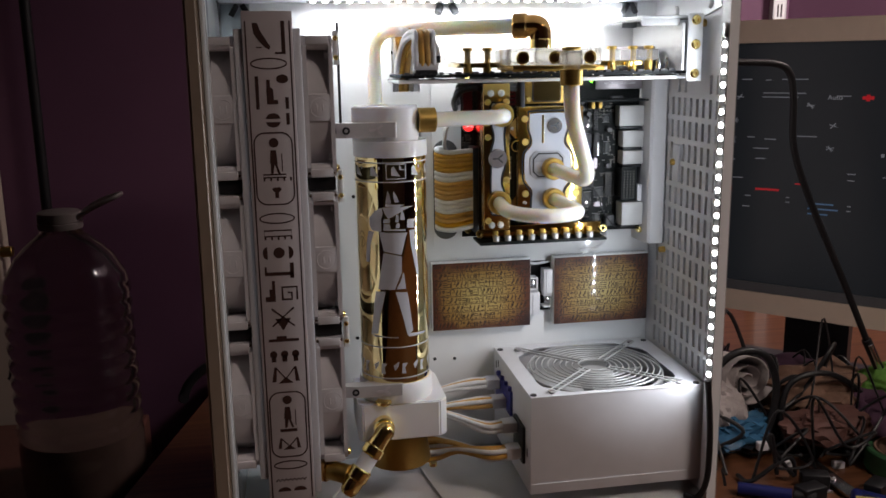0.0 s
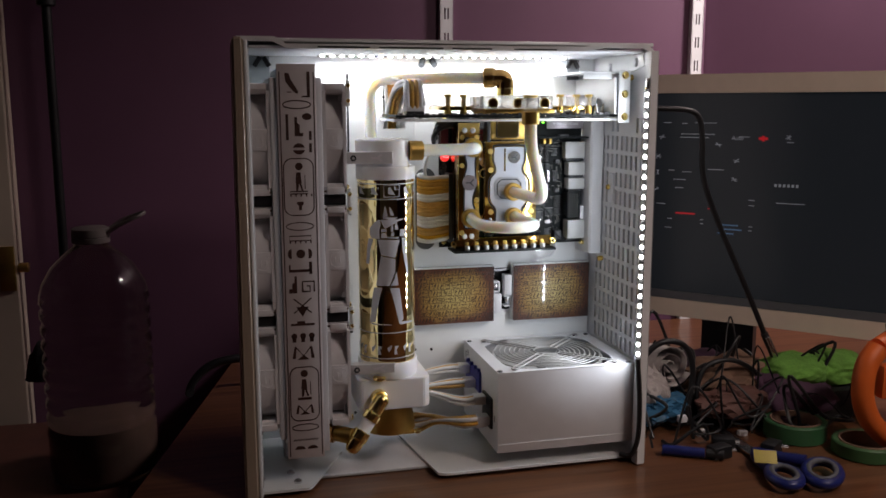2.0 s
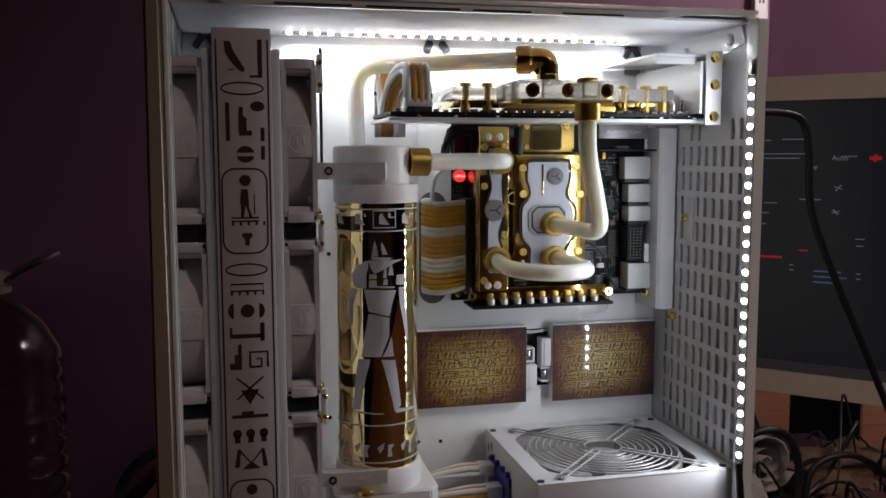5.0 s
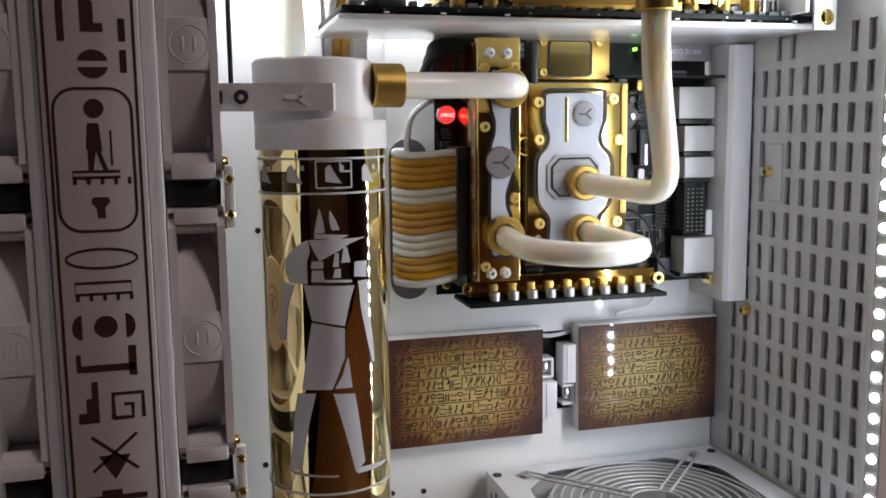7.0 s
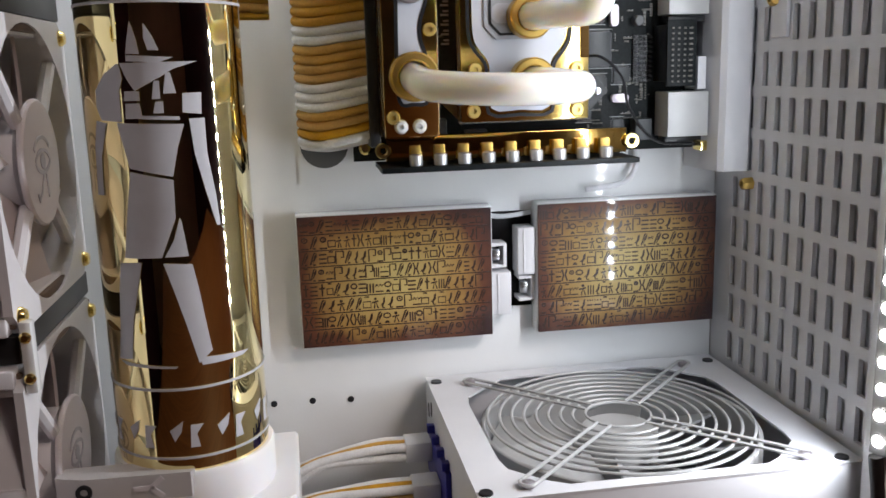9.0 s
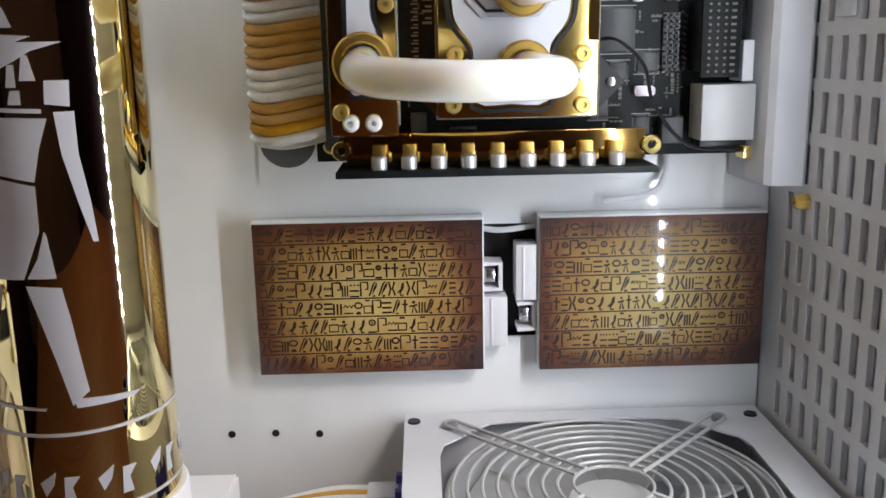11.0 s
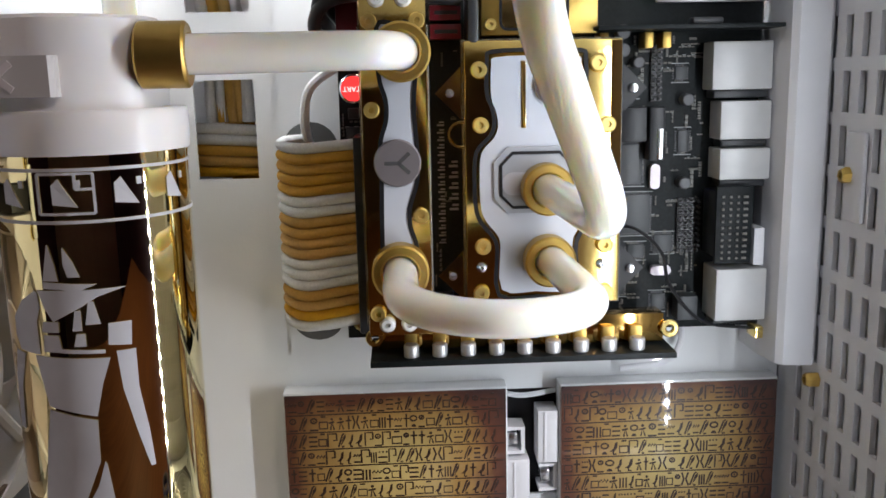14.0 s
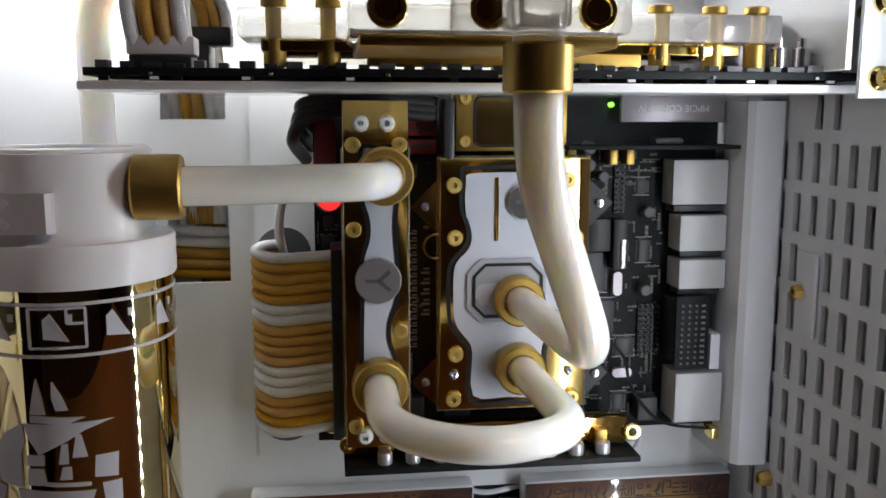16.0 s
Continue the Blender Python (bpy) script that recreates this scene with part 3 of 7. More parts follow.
def rect(x0, x1, z0, z1):
    return [(x0, z0), (x1, z0), (x1, z1), (x0, z1)]


def disc(x, z, rx, rz=None, a0=0, a1=360):
    pts = arc(x, z, rx, rz or rx, a0, a1, 20)
    return pts[:-1] if a1 - a0 == 360 else pts


def lens_sign(z, h=0.0042, w=0.0145):
    glyph(lines=[([(CX + w * math.cos(math.pi * k / 12), z + h * math.sin(math.pi * k / 12)) for k in range(13)], False), ([(CX - w * math.cos(math.pi * k / 12), z - h * math.sin(math.pi * k / 12)) for k in range(13)], False)], width=0.0011)


def comb_sign(z0, z1, w=0.0115):
    glyph(fill=[rect(CX - w + 0.0055 * k, CX - w + 0.0015 + 0.0055 * k, z0, z0 + 0.003) for k in range(5)], lines=[([(CX - w, z0 + 0.003), (CX + w, z0 + 0.003), (CX + w, z1), (CX - w, z1)], True)])


def m_sign(z0, z1, w=0.012):
    h = z1 - z0
    glyph(fill=[[(CX - w, z0 + h * 0.1), (CX - w * 0.7, z0 + h * 0.1), (CX - w * 0.62, z1), (CX - w * 0.8, z1)], [(CX + w, z0 + h * 0.1), (CX + w * 0.7, z0 + h * 0.1), (CX + w * 0.62, z1), (CX + w * 0.8, z1)], [(CX - w * 0.55, z0), (CX + w * 0.55, z0), (CX, z0 + h * 0.38)]],
          lines=[([(CX - w * 0.72, z1), (CX, z0 + h * 0.28), (CX + w * 0.72, z1)], False)], width=0.0013)


def cartouche(z0, z1, w=0.0156):
    glyph(lines=[(round_rect(CX - w, CX + w, z0, z1, 0.009), True)], width=0.0012)


def pillar_mark(z0, z1):
    """A plain standing sign: a block, a bar and a foot."""
    h = z1 - z0
    glyph(fill=[[(CX - 0.0035, z0 + h * 0.45), (CX + 0.0030, z0 + h * 0.40), (CX + 0.0020, z1), (CX - 0.0025, z1)], [(CX - 0.0030, z0), (CX - 0.0010, z0), (CX + 0.0005, z0 + h * 0.45), (CX - 0.0028, z0 + h * 0.45)], [(CX + 0.003, z0), (CX + 0.005, z0), (CX + 0.0022, z0 + h * 0.42), (CX + 0.0003, z0 + h * 0.42)], rect(CX + 0.0062, CX + 0.0070, z0 + 0.002, z1 - 0.003)])


for x in (-0.0205, 0.0150):
    glyph(fill=[rect(x - 0.0006, x + 0.0006, 0.033, 0.455)])
glyph(fill=[[(-0.0150, 0.4535), (-0.0105, 0.4535), (-0.0085, 0.447), (-0.0008, 0.4345), (-0.0020, 0.432), (-0.0055, 0.434), (-0.0100, 0.439), (-0.0140, 0.4450)], rect(-0.0125, -0.0080, 0.4335, 0.4345)])
glyph(fill=[rect(0.0080, 0.0112, 0.4285, 0.4550), rect(0.0025, 0.0085, 0.4285, 0.4302)])
lens_sign(0.421)
glyph(fill=[rect(-0.0150, -0.0122, 0.384, 0.411)])
glyph(fill=[[(-0.0058, 0.388), (0.0030, 0.388), (0.0030, 0.3915), (-0.0005, 0.3915), (-0.0005, 0.400), (-0.0030, 0.402), (-0.0030, 0.408), (-0.0058, 0.408)]])
glyph(fill=[disc(0.0072, 0.4085, 0.0050, 0.0036)])
for z in (0.384, 0.371):
    glyph(fill=[rect(0.0090, 0.0118, z, z + 0.0095)])
glyph(fill=[disc(-0.0018, 0.3756, 0.0060, 0.0050, 5, 175), disc(-0.0018, 0.3738, 0.0060, 0.0050, 185, 355)])
cartouche(0.304, 0.3645)
glyph(fill=[disc(-0.0025, 0.3562, 0.0040)])
pillar_mark(0.3300, 0.3500)
comb_sign(0.3240, 0.3295, 0.0095)
glyph(fill=[[(-0.0050, 0.3185), (0.0012, 0.3185), (0.0020, 0.3165), (-0.0003, 0.3140), (-0.0003, 0.3095), (-0.0035, 0.3095), (-0.0035, 0.3140), (-0.0058, 0.3165)]])
lens_sign(0.292)
comb_sign(0.2735, 0.2815)
glyph(fill=[disc(CX, 0.262, 0.0048), disc(CX - 0.0098, 0.262, 0.0040, 0.0055, 90, 270), disc(CX + 0.0082, 0.262, 0.0040, 0.0055, -90, 90)])
glyph(fill=[rect(CX - 0.0130, CX + 0.0110, 0.2420, 0.2450), rect(CX - 0.0130, CX - 0.0112, 0.245, 0.250), rect(CX + 0.0085, CX + 0.0118, 0.2395, 0.2530)])
glyph(fill=[[(-0.0165, 0.219), (-0.0080, 0.219), (-0.0080, 0.2375), (-0.0105, 0.2375), (-0.0105, 0.230), (-0.0130, 0.230), (-0.0130, 0.2235), (-0.0165, 0.2235)]])
glyph(lines=[([(-0.0020, 0.220), (-0.0020, 0.2315), (0.0105, 0.2315), (0.0105, 0.2200)], False), ([(-0.0020, 0.2205), (0.0060, 0.2205), (0.0060, 0.2265), (0.0025, 0.2265)], False)], width=0.0018)
glyph(fill=[[(-0.0095, 0.2035), (0.0040, 0.2035), (-0.0028, 0.1925)]], lines=[([(-0.0120, 0.2125), (0.0070, 0.1965)], False), ([(0.0070, 0.2130), (-0.0120, 0.1965)], False)], width=0.0014)
glyph(fill=[rect(CX - 0.0130, CX + 0.0130, 0.1825, 0.1850), rect(CX - 0.0060, CX + 0.0025, 0.185, 0.1875)])
for x in (-0.0125, -0.0030, 0.0065):
    glyph(fill=[disc(x, 0.1708, 0.0032, 0.0034), rect(x - 0.0020, x + 0.0020, 0.1640, 0.1700)])
m_sign(0.144, 0.159)
cartouche(0.074, 0.1355)
glyph(fill=[disc(-0.0030, 0.1282, 0.0040)])
pillar_mark(0.1020, 0.1215)
glyph(fill=[rect(CX - 0.0075, CX + 0.0075, 0.0980, 0.1008)])
m_sign(0.081, 0.092, 0.0100)
lens_sign(0.066, 0.0038)
glyph(lines=[([(CX - 0.0135 + 0.0018 * k, 0.0505 + 0.0022 * (k % 2)) for k in range(16)], False)], width=0.0012)
for x in (-0.0095, 0.0045):
    glyph(fill=[disc(x, 0.0405, 0.0058, 0.0040, 0, 180)])


def fan(at, inner):
    """A white 120 mm fan on edge, its axis along x; inner: the face with struts points into the case."""
    x0, yc, zc = at
    t = thing("case_fan", "white case fan with frosted blades and a round hub badge" if inner else "white case fan seen on edge behind the front panel", "fan", (x0 + 0.0125, yc, zc - 0.0595), "fans on the radiator")
    w, seg = 0.0595, 40
    for xx in (x0, x0 + 0.0215):
        bm = BM()
        pl = lambda u, v, d, xx=xx: Vector((xx + d, yc + u, zc + v))
        outer, hole = [], []
        for k in range(seg):
            a = 2 * math.pi * (k + 0.5) / seg
            c, s = math.cos(a), math.sin(a)
            q = w / max(abs(c), abs(s))
            outer.append((c * q, s * q))
            hole.append((c * 0.0572, s * 0.0572))
        for d0, flip in ((0.0, 1), (0.0035, 0)):
            o = [bm.verts.new(pl(*p, d0)) for p in outer]
            h = [bm.verts.new(pl(*p, d0)) for p in hole]
            for k in range(seg):
                j = (k + 1) % seg
                bm.faces.new((o[k], o[j], h[j], h[k]))
            if d0 == 0.0:
                o0, h0 = o, h
            else:
                for k in range(seg):
                    j = (k + 1) % seg
                    bm.faces.new((o0[k], o0[j], o[j], o[k]))
                    bm.faces.new((h0[k], h0[j], h[j], h[k]))
        part("flange", bm, FAN_WHITE, t, smooth=False)
    bm = lathe(BM(), (x0 + 0.003, yc, zc), (1, 0, 0), [(0.0572, 0), (0.0590, 0), (0.0590, 0.019), (0.0572, 0.019), (0.0572, 0)], 40)
    part("barrel", bm, FAN_WHITE, t)
    for sy in (-1, 1):
        for sz in (-1, 1):
            part("corner_post", rod(BM(), (x0 + 0.0035, yc + sy * 0.0525, zc + sz * 0.0525), (x0 + 0.0215, yc + sy * 0.0525, zc + sz * 0.0525), 0.0052, 12), FAN_WHITE, t)
    for sz in (-1, 1):
        part("edge_rib", box(BM(), x0 + 0.003, x0 + 0.022, yc - 0.0592, yc + 0.0592, zc + sz * 0.0555 - 0.0036, zc + sz * 0.0555 + 0.0036, 0.001), FAN_WHITE, t)
    tab = part("side_tab", box(BM(), x0 + 0.0030, x0 + 0.0225, 0.7965, 0.7995, zc - 0.0115, zc + 0.0115, 0.0006), FAN_WHITE, t)
    part("raised_ring", ring(BM(), (x0 + 0.0128, 0.7966, zc), (0, -1, 0), 0.0085, 0.0078, 0.0004, 28), FAN_WHITE, tab)
    for dx in (-0.0025, 0.0025):
        part("raised_bar", box(BM(), x0 + 0.0128 + dx - 0.0007, x0 + 0.0128 + dx + 0.0007, 0.7961, 0.7967, zc - 0.003, zc + 0.003, 0.0002), FAN_WHITE, tab)
    part("hub", rod(BM(), (x0 + 0.004, yc, zc), (x0 + 0.0225, yc, zc), 0.0215, 28), FAN_WHITE, t)
    for k in range(7):
        bm = BM()
        a0 = 2 * math.pi * k / 7
        n, m = 6, 4
        grid = []
        for i in range(n + 1):
            r = 0.020 + 0.0358 * i / n
            row = []
            for j in range(m + 1):
                a = a0 + (j / m - 0.5) * 0.72 + 0.22 * i / n
                row.append((x0 + 0.006 + 0.011 * j / m, r, a))
            grid.append(row)
        va = [[bm.verts.new((x, yc + r * math.cos(a), zc + r * math.sin(a))) for x, r, a in row] for row in grid]
        vb = [[bm.verts.new((x + 0.0014, yc + r * math.cos(a), zc + r * math.sin(a))) for x, r, a in row] for row in grid]
        for i in range(n):
            for j in range(m):
                bm.faces.new((va[i][j], va[i + 1][j], va[i + 1][j + 1], va[i][j + 1]))
                bm.faces.new((vb[i][j], vb[i][j + 1], vb[i + 1][j + 1], vb[i + 1][j]))
        for i in range(n):
            for j in (0, m):
                bm.faces.new((va[i][j], va[i + 1][j], vb[i + 1][j], vb[i][j]))
        for j in range(m):
            for i in (0, n):
                bm.faces.new((va[i][j], va[i][j + 1], vb[i][j + 1], vb[i][j]))
        part("blade", bm, BLADE, t)
    if inner:
        xf = x0 + 0.0228
        part("hub_badge", rod(BM(), (xf, yc, zc), (xf + 0.0028, yc, zc), 0.0265, 32), PLATE_GREY, t, "pale round badge with an eye sign")
        pl = lambda u, v, d: Vector((xf + 0.0028 + d, yc + u, zc + v))
        bm = BM()
        stroke(bm, arc(0, -0.001, 0.011, 0.0062, 15, 165, 10), 0.0016, pl, 0.0003)
        stroke(bm, arc(0, 0.002, 0.011, 0.0062, 195, 345, 10), 0.0016, pl, 0.0003)
        stroke(bm, arc(0, 0.003, 0.012, 0.0075, 25, 160, 10), 0.0016, pl, 0.0003)
        prism(bm, disc(0, 0.0005, 0.0034), pl, 0.0003)
        stroke(bm, [(0.003, -0.005), (0.004, -0.015)], 0.0016, pl, 0.0003)
        stroke(bm, [(-0.001, -0.005), (-0.006, -0.012), (-0.011, -0.015), (-0.012, -0.012)], 0.0014, pl, 0.0003)
        part("eye_sign", bm, BADGE, t, smooth=False)
        for k in range(4):
            a = math.pi / 4 + k * math.pi / 2
            c, s = math.cos(a), math.sin(a)
            bm = sweep(BM(), [Vector((xf - 0.001, yc + c * r, zc + s * r)) for r in (0.024, 0.045, 0.066)], 0.0030, 8)
            part("strut", bm, FAN_WHITE, t)
        for sy in (-1, 1):
            for sz in (-1, 1):
                y, z = yc + sy * 0.0525, zc + sz * 0.0525
                bm = lathe(BM(), (x0 + 0.025, y, z), (1, 0, 0), [(0, 0), (0.0036, 0), (0.0036, 0.001), (0.0026, 0.0026), (0.0012, 0.0026), (0, 0.0016)], 16)
                part("screw", bm, GOLD, t, "brass fan screw")


for zc in (0.3840, 0.2525, 0.1215):
    fan((0.0245, 0.8555, zc), True)
    fan((-0.0555, 0.8555, zc), False)

# carrying straps on the inner fan faces
for z in (0.4350, 0.3185, 0.1870):
    t = thing("fan_strap", "white plastic fan strap with brass screws", "bracket", (0.052, 0.80, z), "fan straps")
    bm = box(BM(), 0.0500, 0.0545, 0.7975, 0.803, z - 0.016, z + 0.012, 0.0008)
    part("tab", bm, CASE, t)
    for dz in (-0.010, 0.006):
        part("screw", lathe(BM(), (0.0522, 0.7975, z + dz), (0, -1, 0), [(0, 0), (0.0022, 0), (0.0022, 0.0006), (0.0014, 0.0014), (0, 0.0014)], 12), GOLD, t, "small brass screw")

for z in (0.3183, 0.1870):
    for x0, x1 in ((0.0250, 0.0485), (-0.0550, -0.0315)):
        # Brown strips paint the warm-lit edges on both sides of the gap.
        for dz in (-0.0105, 0.0105):
            solid("gap_edge_strip", box(BM(), x0, x1, 0.8000, 0.9150, z + dz - 0.0019, z + dz + 0.0019, 0.0006), GAP_EDGE, "thin brown strip painting the lit edge of a fan gap", "gasket", group="fan foam rims", at=((x0 + x1) / 2, 0.858, z + dz - 0.0019))
        # Black filler stands in for the unlit gap between two fans.
        solid("fan_gap_shade", box(BM(), x0, x1, 0.8020, 0.9150, z - 0.0056, z + 0.0056, 0.0008), GASKET, "black filler painting the shade in a gap between fans", "gasket", group="fan gaskets", at=((x0 + x1) / 2, 0.858, z - 0.0056))

# ---- reservoir and pump ----
RX, RY, RR = 0.102, 0.856, 0.0330
res = thing("reservoir", "tall cylinder reservoir in gold mirror film with frosted figures", "reservoir", (RX, RY, 0.03))
tube_part = part("tube", lathe(BM(), (RX, RY, 0.122), (0, 0, 1), [(0, 0), (RR, 0), (RR, 0.217), (0, 0.217)], 72), MIRROR, res, "gold mirrored tube")


def wrap(a, z, d):
    """On the tube: a degrees from the viewer's side towards x, height z."""
    t = radians(a)
    r = RR + 0.00015 + d
    return Vector((RX + r * math.sin(t), RY - r * math.cos(t), z))


def wrapped(bm, outline, n=10):
    """A frosted patch between a left and a right edge, each a list of (degrees, height) from top down."""
    left, right = outline
    rows = []
    for (a0, z0), (a1, z1) in zip(left, right):
        rows.append([bm.verts.new(wrap(a0 + (a1 - a0) * k / n, z0 + (z1 - z0) * k / n, 0.0002)) for k in range(n + 1)])
    for r, s in zip(rows, rows[1:]):
        for k in range(n):
            bm.faces.new((r[k], r[k + 1], s[k + 1], s[k]))
    return bm


def patch(left, right):
    part("frosted_shape", wrapped(BM(), (left, right)), FROST, tube_part, "frosted white etched shape")


# two pointed shapes over a long curved bar
patch([(-11.5, 0.3075), (-14, 0.301), (-16, 0.2953)], [(-11, 0.3075), (-8, 0.301), (-6.5, 0.2952)])
patch([(-2.5, 0.3065), (-3, 0.301), (-1, 0.2965)], [(-2, 0.3065), (2.5, 0.302), (6, 0.2965)])
patch([(-16, 0.2950), (-16, 0.2926)], [(15, 0.2938), (5, 0.2918)])
patch([(-21, 0.2920), (-17, 0.2860), (-12, 0.2812)], [(31, 0.2921), (14, 0.2893), (5, 0.2862)])
patch([(-23, 0.2918), (-34, 0.2880), (-44, 0.2816), (-44, 0.2750), (-40, 0.2702)], [(-21, 0.2912), (-20, 0.2860), (-23, 0.2812), (-23, 0.2750), (-23, 0.2695)])
# small blocks under the bar
patch([(-19, 0.2812), (-20, 0.2775)], [(-9, 0.2812), (-9, 0.2775)])
patch([(-19, 0.2765), (-20, 0.2706)], [(-9.5, 0.2765), (-8, 0.2706)])
patch([(1, 0.2850), (-1, 0.2780)], [(4.5, 0.2850), (4.5, 0.2780)])
patch([(1, 0.2770), (-1, 0.2725)], [(6, 0.2770), (6, 0.2725)])
patch([(9, 0.2880), (6.5, 0.2800)], [(12, 0.2880), (15, 0.2800)])
patch([(-9, 0.2718), (-9, 0.2704)], [(16, 0.2710), (16, 0.2696)])
patch([(19, 0.2800), (18, 0.2725)], [(32, 0.2800), (31, 0.2715)])
# tapered blocks
patch([(-27, 0.2691), (-24, 0.2610), (-20.4, 0.2512)], [(18.4, 0.2680), (13, 0.2590), (8.2, 0.2475)])
patch([(-20.5, 0.2500), (-26, 0.2330), (-31.4, 0.2150)], [(8.2, 0.2462), (7.5, 0.2310), (-4, 0.2150)])
patch([(10, 0.2310), (5, 0.2220), (-2, 0.2152)], [(11, 0.2300), (13, 0.2200), (14, 0.2150)])
patch([(22, 0.2700), (24, 0.2560), (30, 0.2400), (36, 0.2262)], [(33, 0.2700), (33, 0.2560), (37, 0.2400), (39, 0.2262)])
patch([(-46, 0.2700), (-51, 0.2600), (-54, 0.2402)], [(-36, 0.2690), (-44, 0.2560), (-46, 0.2402)])
# two long bars below
patch([(-36, 0.2128), (-40, 0.2010), (-43, 0.1850), (-47.6, 0.1712)], [(-18.5, 0.2132), (-24, 0.2010), (-30, 0.1870), (-34, 0.1720)])
patch([(-47.8, 0.1708), (-40, 0.1690)], [(0, 0.1690), (-1, 0.1682)])
patch([(-3.6, 0.2128), (2, 0.2010), (9, 0.1850), (15, 0.1695)], [(16, 0.2116), (19, 0.2010), (22, 0.1870), (25, 0.1742)])
patch([(16, 0.1720), (17, 0.1685)], [(57, 0.1700), (50, 0.1684)])
for z in (0.3321, 0.3149, 0.1590, 0.1285):
    bm = lathe(BM(), (RX, RY, z - 0.0006), (0, 0, 1), [(RR + 0.0001, 0), (RR + 0.0004, 0), (RR + 0.0004, 0.0011), (RR + 0.0001, 0.0011)], 72)
    part("etched_ring", bm, FROST, tube_part, "frosted ring line")
for a in range(-100, 105, 34):
    bm = BM()
    pl = lambda u, v, d, a=a: wrap(a + u, 0.3242 + v, d)
    if a == 2:
        for e0, e1 in (((-15, -0.0066), (16, -0.0066)), ((16, -0.0066), (16, 0.0066)), ((16, 0.0066), (-15, 0.0066)), ((-15, 0.0066), (-15, -0.0066)), ((6, 0.0066), (6, 0.0015)), ((6, 0.0015), (16, 0.0015))):
            wide = 0.0009 if e0[1] == e1[1] else 1.6
            stroke(bm, [e0, ((e0[0] + e1[0]) / 2, (e0[1] + e1[1]) / 2), e1], wide, pl, 0.0002)
    prism(bm, [(-7, -0.0035), (7, -0.0045), (1, 0.001), (-3, 0.005), (-7, 0.003)], pl, 0.0002)
    prism(bm, [(6, 0.002), (9, 0.002), (9, 0.0045), (6, 0.0045)], pl, 0.0002)
    part("etched_sign", bm, FROST, tube_part, "frosted etched sign", smooth=False)
    bm = BM()
    pl = lambda u, v, d, a=a: wrap(a + u, 0.1390 + v, d)
    prism(bm, [(-12, 0.002), (-2, 0.006), (-4, 0.001), (-9, -0.003)], pl, 0.0002)
    prism(bm, [(2, -0.006), (9, -0.006), (7, 0.000), (12, 0.004), (3, 0.004)], pl, 0.0002)
    part("etched_sign", bm, FROST, tube_part, "frosted etched sign", smooth=False)

part("tube_collar", lathe(BM(), (RX, RY, 0.3365), (0, 0, 1), [(0, 0), (0.0340, 0), (0.0344, 0.001), (0.0344, 0.0135), (0.0338, 0.0145), (0, 0.0145)], 64), ACETAL, res)
bm = BM()
cap_out = [(0.1 + 0.0325 * math.cos(radians(a)), RY + 0.0325 * math.sin(radians(a))) for a in range(0, 360, 6)]
cap_out = [(min(x, 0.1265), y) for x, y in cap_out]
prism(bm, cap_out, lambda u, v, d: Vector((u, v, 0.3505 + d)), 0.0300)
cap = part("cap", bm, ACETAL, res, "white acetal cap")
part("cap_rim", lathe(BM(), (0.0985, RY, 0.3806), (0, 0, 1), [(0.024, 0), (0.030, 0), (0.0295, 0.0012), (0.0245, 0.0012), (0.024, 0)], 48), ACETAL, cap)


def clamp(z0, z1, y0):
    bm = BM()
    prism(bm, [(0.0480, y0 + 0.004), (0.060, y0), (0.1035, y0 - 0.0015), (0.1050, y0), (0.1050, y0 + 0.004), (0.0980, y0 + 0.010), (0.070, y0 + 0.013), (0.0480, y0 + 0.013)], lambda u, v, d: Vector((u, v, z0 + d)), z1 - z0)
    c = part("clamp", bm, CLAMP, res, "pale clamp arm with an embossed mark", smooth=False)
    zc = (z0 + z1) / 2
    pl = lambda u, v, d: Vector((0.086 + u, y0 - 0.0015 - d, zc + v))
    bm = BM()
    stroke(bm, [(0.001, 0), (0.006, 0.0042)], 0.0022, pl, 0.0004)
    stroke(bm, [(0.001, 0), (0.006, -0.0042)], 0.0022, pl, 0.0004)
    stroke(bm, [(-0.006, 0), (0.001, 0)], 0.0022, pl, 0.0004)
    part("emblem", bm, PLATE_GREY, c, smooth=False)
    part("screw", lathe(BM(), (0.0600, y0, zc), (0, -1, 0), [(0.0016, 0), (0.0034, 0), (0.0034, 0.0008), (0.0016, 0.0008), (0.0016, 0)], 16), BLACK, c)


clamp(0.3555, 0.3685, 0.8205)
clamp(0.1125, 0.1235, 0.8215)
part("clamp_knob", rod(BM(), (0.0515, 0.822, 0.362), (0.0465, 0.822, 0.362), 0.0032, 16), BLACK, res)
solid("mounting_rod", rod(BM(), (0.0560, 0.8300, 0.3685), (0.0560, 0.8300, 0.455), 0.0012, 10), BLACK, "thin black rod standing on the reservoir clamp", "rod", at=(0.056, 0.83, 0.3685))

# pump
part("lower_collar", lathe(BM(), (RX, RY, 0.1035), (0, 0, 1), [(0.025, 0), (0.0350, 0), (0.0354, 0.001), (0.0354, 0.0175), (0.0345, 0.0190), (0.030, 0.0190), (0.030, 0.020), (0.025, 0.020), (0.025, 0)], 64), ACETAL, res)
bm = BM()
prism(bm, [(0.066, 0.8225), (0.140, 0.8225), (0.1475, 0.830), (0.1475, 0.902), (0.062, 0.902), (0.062, 0.828)], lambda u, v, d: Vector((u, v, 0.0665 + d)), 0.0370)
bmesh.ops.bevel(bm, geom=bm.edges[:], offset=0.0012, segments=2, affect="EDGES")
part("pump_top", bm, ACETAL, res, "white acetal pump block", smooth=True)
